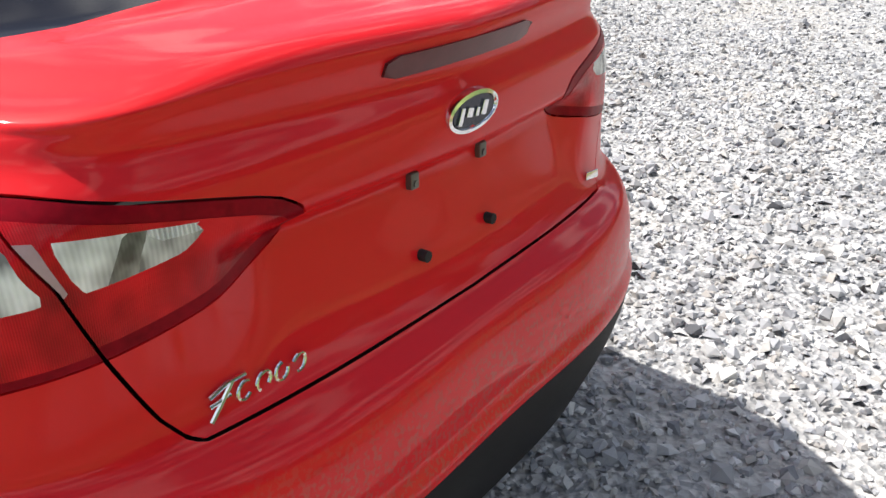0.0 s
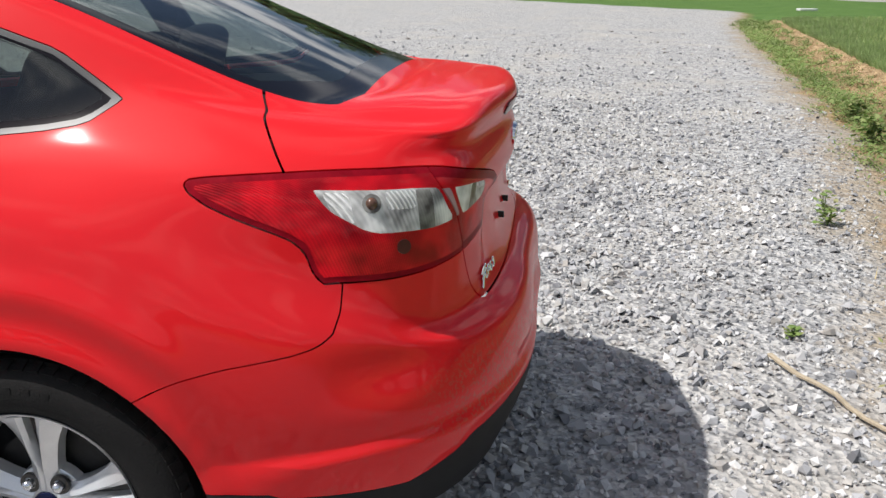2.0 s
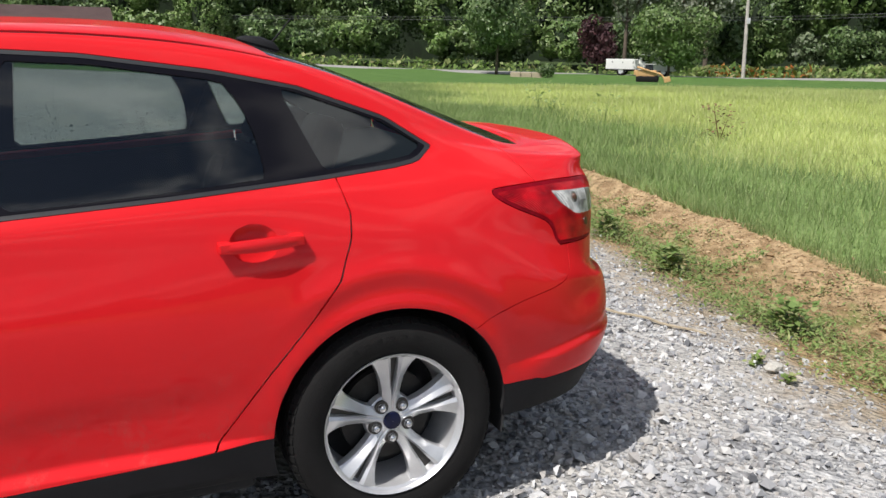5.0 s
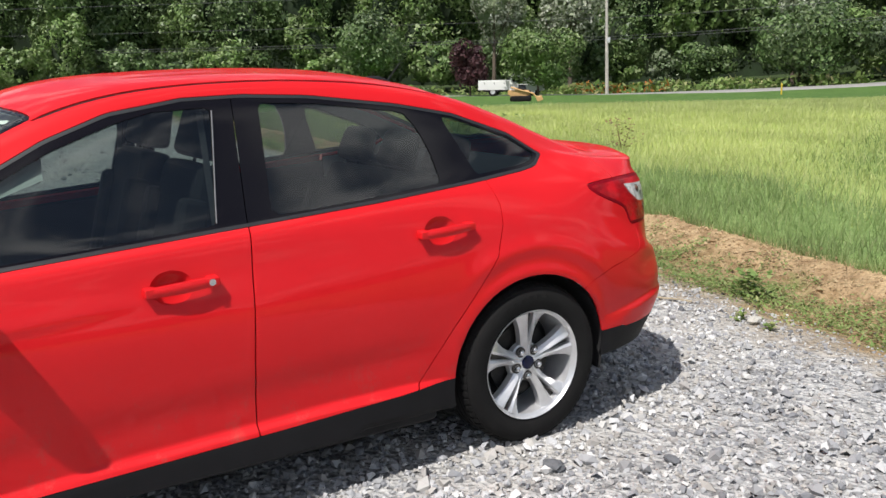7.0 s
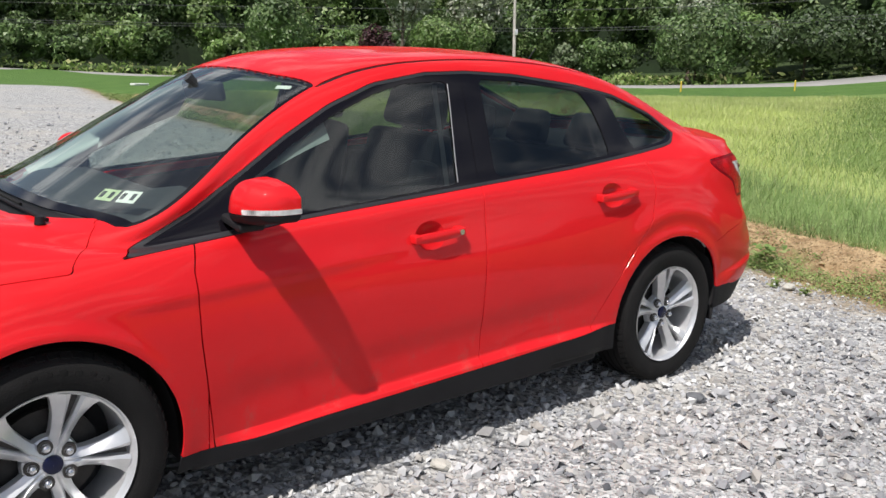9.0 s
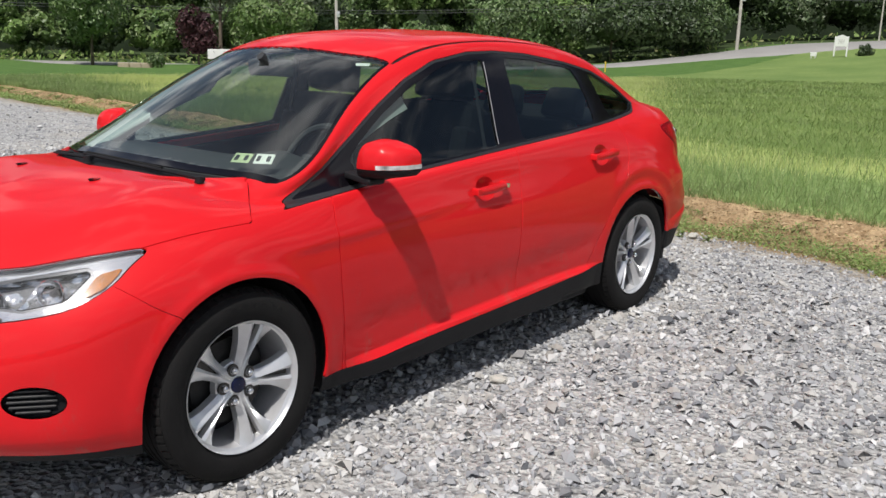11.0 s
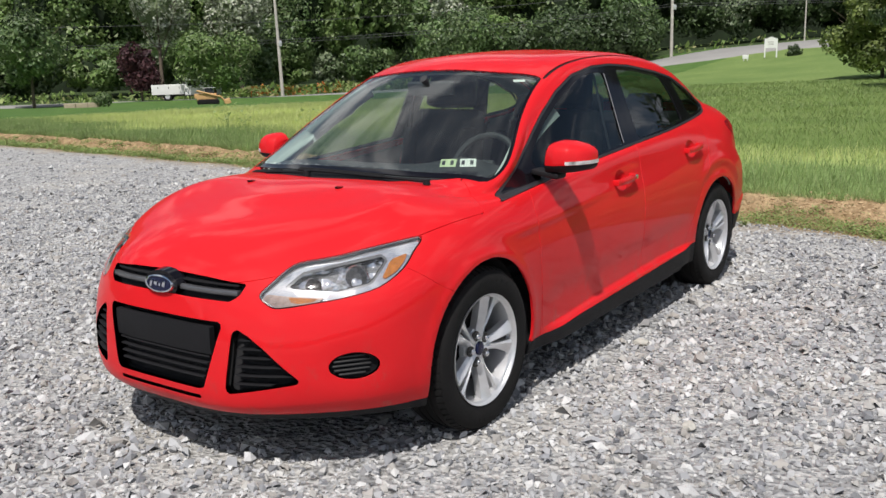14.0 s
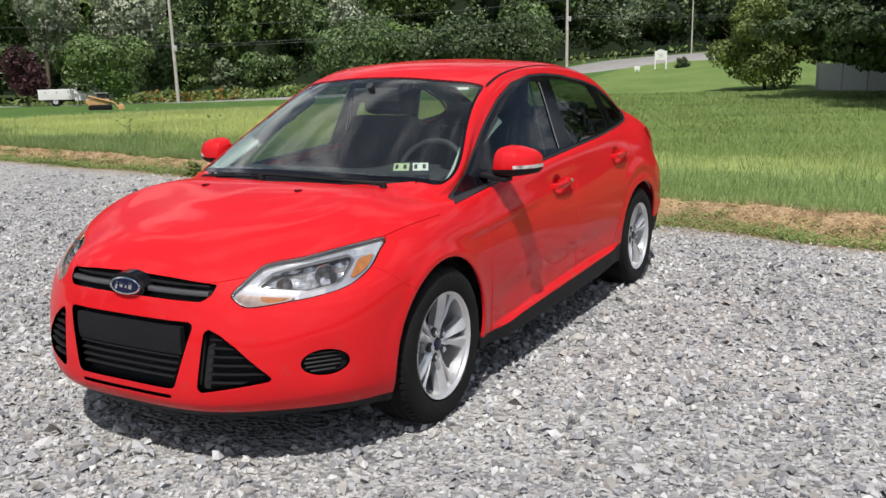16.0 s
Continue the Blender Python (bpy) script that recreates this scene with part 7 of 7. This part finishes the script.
# ---- road, poles, house and far things ----
def road():
    vs, fs = [], []
    al = np.linspace(-150, 130, 90)
    for k, a in enumerate(al):
        for c in (-3.1, 3.1):
            x, y = -53.0 - .695 * c - .719 * a, -57.0 - .719 * c + .695 * a
            vs.append((x, y, float(ground_height(x, y)) + .10))
        for c in (-3.6, 3.6):
            x, y = -53.0 - .695 * c - .719 * a, -57.0 - .719 * c + .695 * a
            vs.append((x, y, float(ground_height(x, y)) - .2))
        if k:
            b = 4 * k
            fs += [(b - 4, b, b + 1, b - 3), (b - 2, b + 2, b, b - 4), (b - 3, b + 1, b + 3, b - 1)]
    tagged(mesh_ob("road", vs, fs, ASPHALT, smooth=True), "pale grey country road rising past the field", "road", kind="structure")
    rng = np.random.default_rng(9)
    n = 9000
    a, c = rng.uniform(-60, 60, n), rng.uniform(4.2, 8.5, n)
    x, y = -53.0 - .695 * c - .719 * a, -57.0 - .719 * c + .695 * a
    z = ground_height(x, y) + rng.uniform(0, 1.15, n) * (1 - .3 * np.sin(a * .5) ** 2)
    p = np.stack([x, y, z], -1)
    e1, e2 = rng.normal(0, .16, (n, 3)), rng.normal(0, .12, (n, 3))
    keep = (rng.random(n) < np.where(a > 24, .12, np.where(a < -10, .35, 1.0)) * (.45 + .55 * np.sin(a * .7) ** 2))
    v, a = np.stack([p - e1, p + e2, p + e1, p - e2], 1)[keep], a[keep]
    n = len(a)
    lily = (a > -14) & (a < 22) & (np.sin(a * .23 + 1) > .55) & (rng.random(n) < .5)
    for mask, m, name, label in ((~lily, WEED, "verge_weeds", "tall green weeds along the road verge"), (lily, FLOWER, "verge_flowers", "orange day lilies along the road verge")):
        w = v[mask].reshape(-1, 3)
        soup(name, w, np.arange(len(w)).reshape(-1, 4), m, label, "verge plants")


def pole(name, x, y, height, r, label, lean=(0.0, 0.0), arm=True):
    z = float(ground_height(x, y)) - .3
    ob = empty(name, (x, y, z), label=label, category="utility pole", group="utility poles")
    bm = bmesh.new()
    rod(bm, (0, 0, 0), (lean[0], lean[1], height), r, r * .7, 14)
    part("post", bm, POLE_WOOD, ob)
    if arm:
        bm = bmesh.new()
        box(bm, (2.2, .10, .12), (lean[0] * .9, lean[1] * .9, height - .6), (0, 0, 136), .01)
        part("cross_arm", bm, POLE_WOOD, ob)
        bm = bmesh.new()
        box(bm, (.30, .22, .5), (lean[0] * .45, lean[1] * .45 + .25, 5.2), (0, 0, 136), .04)
        part("junction_box", bm, ALLOY, ob, "grey box on the pole")
    return ob


def cables():
    ends = []
    for a in (-125, 1.2, 40.3, 150):
        x, y = -53.0 - .695 * 4 - .719 * a, -57.0 - .719 * 4 + .695 * a
        ends.append(Vector((x, y, float(ground_height(x, y)))))
    for h, off in ((5.0, 0), (5.25, .25), (6.9, .1), (9.6, -.3)):
        bm = bmesh.new()
        prev = None
        for p, q in zip(ends, ends[1:]):
            for k in range(9):
                t = k / 8
                w = p.lerp(q, t) + Vector((-.695 * off, -.719 * off, h - 1.8 * t * (1 - t)))
                ring = [bm.verts.new(w + Vector((.020 * math.cos(g) * .7, -.020 * math.cos(g) * .7, .020 * math.sin(g)))) for g in (.5, 2.6, 4.7)]
                if prev:
                    for j in range(3):
                        bm.faces.new((prev[j], prev[(j + 1) % 3], ring[(j + 1) % 3], ring[j]))
                prev = ring
        tagged(part("overhead_cable", bm, WIRE), "thin grey overhead cable strung between poles", "cable", "overhead cables")


def house():
    x0, y0 = 1.0, -85.0
    z0 = float(ground_height(x0, y0))
    ob = empty("house", (x0, y0, z0), label="low cream house with a brown shingled roof", category="house")
    w, d, h, t = 14.0, 8.0, 2.9, .2
    bm = bmesh.new()
    openings = [(-5.2, 2.2), (-2.3, 1.4), (.8, 1.5), (3.6, 1.5), (5.9, 1.2)]
    # front wall in strips round the openings
    edges = sorted(e for c, ww in openings for e in (c - ww / 2, c + ww / 2))
    xs = [-w / 2] + edges + [w / 2]
    for i, (a, b) in enumerate(zip(xs, xs[1:])):
        if i % 2 == 0:
            box(bm, (b - a, t, h), ((a + b) / 2, d / 2, h / 2))
        else:
            box(bm, (b - a, t, .95), ((a + b) / 2, d / 2, .475))
            box(bm, (b - a, t, .35), ((a + b) / 2, d / 2, h - .175))
    box(bm, (w, t, h), (0, -d / 2, h / 2))
    for s in (-1, 1):
        box(bm, (t, d - t, h), (s * (w / 2 - t / 2), 0, h / 2))
    part("wall", bm, SIDING, ob, "cream painted walls", False)
    for c, ww in openings:
        bm = bmesh.new()
        box(bm, (ww, .04, h - 1.3), (c, d / 2 - .06, .95 + (h - 1.3) / 2))
        win = part("window", bm, DARK_PANE, ob, "dark window", False)
        bm = bmesh.new()
        for dx in (-ww / 2, 0, ww / 2):
            box(bm, (.07, .08, h - 1.3), (c + dx, d / 2 - .02, .95 + (h - 1.3) / 2))
        for zz in (.95, h - .35):
            box(bm, (ww, .08, .07), (c, d / 2 - .02, zz))
        part("window_frame", bm, WHITE, win)
    bm = bmesh.new()
    for s in (-1, 1):
        vs = [bm.verts.new(p) for p in ((-w / 2 - .3, s * (d / 2 + .5), h - .12), (w / 2 + .3, s * (d / 2 + .5), h - .12), (w / 2 + .3, 0, h + 1.5), (-w / 2 - .3, 0, h + 1.5))]
        bm.faces.new(vs)
    r = bmesh.ops.solidify(bm, geom=bm.faces[:], thickness=.12)
    part("roof", bm, ROOF_BROWN, ob, "brown shingled gable roof", False)
    for s in (-1, 1):
        bm = bmesh.new()
        vs = [bm.verts.new((s * (w / 2 - .05), y, z)) for y, z in ((-d / 2, h), (d / 2, h), (0, h + 1.38))]
        bm.faces.new(vs)
        bmesh.ops.solidify(bm, geom=bm.faces[:], thickness=.1)
        part("gable", bm, SIDING, ob, "cream gable end", False)


def dry_grass():
    """Tall unmown grass gone yellow before the house."""
    rng = np.random.default_rng(31)
    n = 16000
    x, y = rng.uniform(-9.5, 9, n), -78.6 + rng.normal(0, 1.3, n)
    keep = (y > -80.8) & (rng.random(n) < .55 + .45 * np.sin(x * .9) * np.sin(x * .37 + 1))
    x, y = x[keep], y[keep]
    v, f = blades(x, y, rng.uniform(.25, .85, len(x)), np.full(len(x), .045), rng, .3)
    soup("dry_grass", v, f, DRY_GRASS, "tall yellowing grass before the house", "grass")


def sign():
    x, y = at_bearing(-164.6, 84)
    z = float(ground_height(x, y))
    ob = empty("roadside_sign", (x, y, z), 102, label="white wooden sign on two posts by the road", category="sign")
    ob.scale = (.78, .78, .86)
    for s in (-1, 1):
        bm = bmesh.new()
        box(bm, (.14, .14, 1.9), (s * .62, 0, .95), (0, 0, 0), .01)
        part("post", bm, WHITE, ob, "", False)
    bm = bmesh.new()
    box(bm, (1.12, .09, .86), (0, 0, 1.36), (0, 0, 0), .02)
    for k in range(7):
        box(bm, (1.12 * math.cos(k * .22), .09, .045), (0, 0, 1.78 + .04 * k), (0, 0, 0), .01)
    part("board", bm, WHITE, ob, "", False)
    bm = bmesh.new()
    for k, wd in enumerate((.7, .5, .6)):
        box(bm, (wd, .01, .035), (0, -.05, 1.55 - k * .14))
    tagged(part("lettering_bars", bm, SIGN_INK, ob, "", False), kind="stuff")
    x, y = at_bearing(-163.2, 84)
    bm = bmesh.new()
    box(bm, (.5, .2, .35), (0, 0, .30), (0, 0, 0), .03)
    box(bm, (.1, .1, .3), (-.15, 0, .12), (0, 0, 0), .01)
    box(bm, (.1, .1, .3), (.15, 0, .12), (0, 0, 0), .01)
    ob = part("lawn_ornament", bm, WHITE, None, "", False)
    ob.matrix_basis = pose(x, y, float(ground_height(x, y)), 0, 0, 100)
    tagged(ob, "small white low ornament on the lawn", "ornament")


def fence():
    a, b = at_bearing(-173.6, 53), at_bearing(-187, 46)
    n = 9
    ob = empty("fence", (0, 0, 0), label="pale grey privacy fence under the shade tree", category="fence")
    for k in range(n):
        p = [a[i] + (b[i] - a[i]) * k / n for i in (0, 1)]
        q = [a[i] + (b[i] - a[i]) * (k + 1) / n for i in (0, 1)]
        mid, ln = ((p[0] + q[0]) / 2, (p[1] + q[1]) / 2), math.dist(p, q)
        ang = math.degrees(math.atan2(q[1] - p[1], q[0] - p[0]))
        z = float(ground_height(*mid))
        bm = bmesh.new()
        box(bm, (ln - .12, .05, 1.5), (0, 0, .8))
        m = part("panel", bm, FENCE_WHITE, ob, "", False)
        m.matrix_basis = pose(*mid, z - .1, 0, 0, ang)
        bm = bmesh.new()
        box(bm, (.13, .13, 1.7), (-ln / 2, 0, .85), (0, 0, 0), .02)
        m = part("post", bm, FENCE_WHITE, ob, "", False)
        m.matrix_basis = pose(*mid, z - .1, 0, 0, ang)


def simple_wheel(parent, x, y, r, w, name="wheel"):
    bm = bmesh.new()
    lathe(bm, [(r * .55, -w / 2), (r * .95, -w / 2), (r, -w * .35), (r, w * .35), (r * .95, w / 2), (r * .55, w / 2)], 24, closed=True)
    bmesh.ops.translate(bm, vec=(x, y, r), verts=bm.verts)
    ob = part(name, bm, RUBBER, parent)
    bm = bmesh.new()
    lathe(bm, [(.001, w * .3), (r * .5, w * .36), (r * .57, w * .45), (r * .57, -w * .45), (.001, -w * .4)], 24)
    bmesh.ops.translate(bm, vec=(x, y, r), verts=bm.verts)
    part("wheel_rim", bm, ALLOY, ob)


def truck():
    x, y = -48.0, -61.9
    z = float(ground_height(x, y)) + .10
    ob = empty("utility_truck", (x, y, z), 136, label="white utility pickup truck with tool boxes on the road", category="truck")
    def shell(bm, prof, half, top_in=.0):
        rings = []
        for s in (-1, 1):
            rings.append([bm.verts.new((px, s * (half - (top_in if pz > 1.25 else 0)), pz)) for px, pz in prof])
        m = len(prof)
        for j in range(m):
            bm.faces.new((rings[0][j], rings[0][(j + 1) % m], rings[1][(j + 1) % m], rings[1][j]))
        bm.faces.new(rings[0])
        bm.faces.new(rings[1])
        bmesh.ops.bevel(bm, geom=bm.edges[:], offset=.04, segments=2, affect="EDGES")
    bm = bmesh.new()
    shell(bm, [(2.75, .45), (2.78, .85), (2.70, 1.12), (1.65, 1.22), (1.05, 1.82), (-.10, 1.86), (-.25, 1.20), (-.25, .45)], .93, .10)
    part("cab", bm, WHITE, ob, "white cab and bonnet")
    bm = bmesh.new()
    for s in (-1, 1):
        box(bm, (2.75, .42, .85), (-1.68, s * .74, .98), (0, 0, 0), .03)
    box(bm, (2.75, 1.3, .12), (-1.68, 0, .72), (0, 0, 0), .02)
    part("service_body", bm, WHITE, ob, "white tool-box body")
    for s in (-1, 1):
        bm = bmesh.new()
        vs = [bm.verts.new((px, s * .90, pz)) for px, pz in ((.02, 1.25), (1.28, 1.25), (.98, 1.70), (.02, 1.72))]
        bm.faces.new(vs)
        bmesh.ops.solidify(bm, geom=bm.faces[:], thickness=.05 * s)
        part("side_window", bm, DARK_PANE, ob, "dark side window", False)
        for px in (-.7, -1.6, -2.5):
            bm = bmesh.new()
            box(bm, (.04, .03, .16), (px, s * .96, 1.15))
            part("latch", bm, DARK_METAL, ob, "", False)
    bm = bmesh.new()
    rod(bm, (-.35, -.6, 1.55), (-.35, .6, 1.55), .04, .04, 8)
    for s in (-.6, .6):
        rod(bm, (-.35, s, 1.2), (-.35, s, 1.56), .035, .035, 8)
    part("rack", bm, DARK_METAL, ob)
    for px in (1.85, -1.75):
        for s in (-.78, .78):
            simple_wheel(ob, px, s, .39, .26)
    bm = bmesh.new()
    box(bm, (5.2, 1.3, .25), (-.1, 0, .52), (0, 0, 0), .04)
    part("chassis", bm, UNDER, ob)


def loader():
    x, y = at_bearing(-127.25, 63, (.73, 3.46))
    z = float(ground_height(x, y))
    ob = empty("skid_loader", (x, y, z), 142, label="tan compact loader with a dark cab on the lawn", category="loader")
    bm = bmesh.new()
    box(bm, (1.7, 1.1, .75), (-.2, 0, .72), (0, 0, 0), .08)
    box(bm, (.5, 1.0, .45), (-1.0, 0, .85), (0, 0, 0), .08)
    part("body", bm, YELLOW_TAN, ob, "tan painted body")
    bm = bmesh.new()
    box(bm, (.75, .85, .60), (.0, 0, 1.32), (0, 0, 0), .05, (.85, .9))
    part("cab", bm, DARK_PANE, ob, "dark cab")
    bm = bmesh.new()
    for s in (-.62, .62):
        rod(bm, (-1.0, s, 1.35), (1.0, s, .75), .09, .08, 8)
        rod(bm, (1.0, s, .75), (1.35, s, .30), .08, .07, 8)
    part("lift_arms", bm, YELLOW_TAN, ob)
    bm = bmesh.new()
    box(bm, (.55, 1.5, .45), (1.55, 0, .28), (0, -18, 0), .04)
    part("bucket", bm, YELLOW_TAN, ob, "tan bucket")
    bm = bmesh.new()
    box(bm, (1.15, 1.05, .05), (.0, 0, 1.62), (0, 0, 0), .02)
    part("canopy", bm, FENCE_WHITE, ob, "pale canopy over the seat")
    for s in (-.62, .62):
        bm = bmesh.new()
        box(bm, (1.9, .30, .55), (-.1, s, .28), (0, 0, 0), .20)
        part("track", bm, RUBBER, ob)
    ob.scale = (.78, .78, .72)


SIGN_INK = plain("sign_grey_ink", (0.30, 0.28, 0.26), 0.6, var=0.1)
FENCE_WHITE = plain("grey_white_vinyl", (0.42, 0.42, 0.41), 0.6, var=0.08, scale=1.0)
YELLOW_TAN = plain("tan_machine_paint", (0.60, 0.36, 0.16), 0.5, var=0.2, scale=4)
bm = bmesh.new()
for dx in (-1, 0, 1):
    box(bm, (.72, .45, .42), (dx * .73, .05 * dx, .18), (0, 0, 4 * dx), .03)
ob = part("garden_bed_edging", bm, TAN)
ob.matrix_basis = pose(-31.1, -52.1, float(ground_height(-31.1, -52.1)), 0, 0, 147)
tagged(ob, "low tan timber edging of a garden bed", "garden edging")
DRY_GRASS = scattered("yellowing_grass", [(0.38, 0.38, 0.15), (0.46, 0.42, 0.19), (0.30, 0.35, 0.11), (0.24, 0.32, 0.09)], 0.8, 0.3)
dry_grass()
road()
for i, a in enumerate((-125, 1.2, 40.3, 150)):
    pole("utility_pole", -53.0 - .695 * 4 - .719 * a, -57.0 - .719 * 4 + .695 * a, 11.5, .17, "weathered grey wooden utility pole by the road", ((.15, -.2) if i == 1 else (0, 0)))
for a in (-84.3, -86.5):
    pole("wood_post", *at_bearing(a, 52, (-1.48, 2.92)), 8.5, .11, "plain weathered wooden pole near the house", arm=False)
pole("thin_post", *at_bearing(-166.4, 104), 6.5, .09, "slim grey post beyond the road", arm=False)
cables()
house()
sign()
fence()
truck()
loader()
for x, y in ((-54.7, -38.6), (-61.0, -33.0)):
    bm = bmesh.new()
    rod(bm, (0, 0, 0), (0, 0, .75), .06, .06, 10)
    rod(bm, (0, 0, .75), (0, 0, .82), .06, .02, 10)
    ob = part("marker_post", bm, YELLOW)
    ob.matrix_basis = pose(x, y, float(ground_height(x, y)))
    tagged(ob, "short yellow marker post on the lawn", "marker post", "marker posts")
bm = bmesh.new()
box(bm, (.65, .3, .07), (0, 0, .05), (0, 0, 0), .01)
ob = part("fallen_board", bm, WHITE)
ob.matrix_basis = pose(-10.9, -31.6, float(ground_height(-10.9, -31.6)), 0, 0, 15)
tagged(ob, "pale flat board lying beyond the gravel", "board")
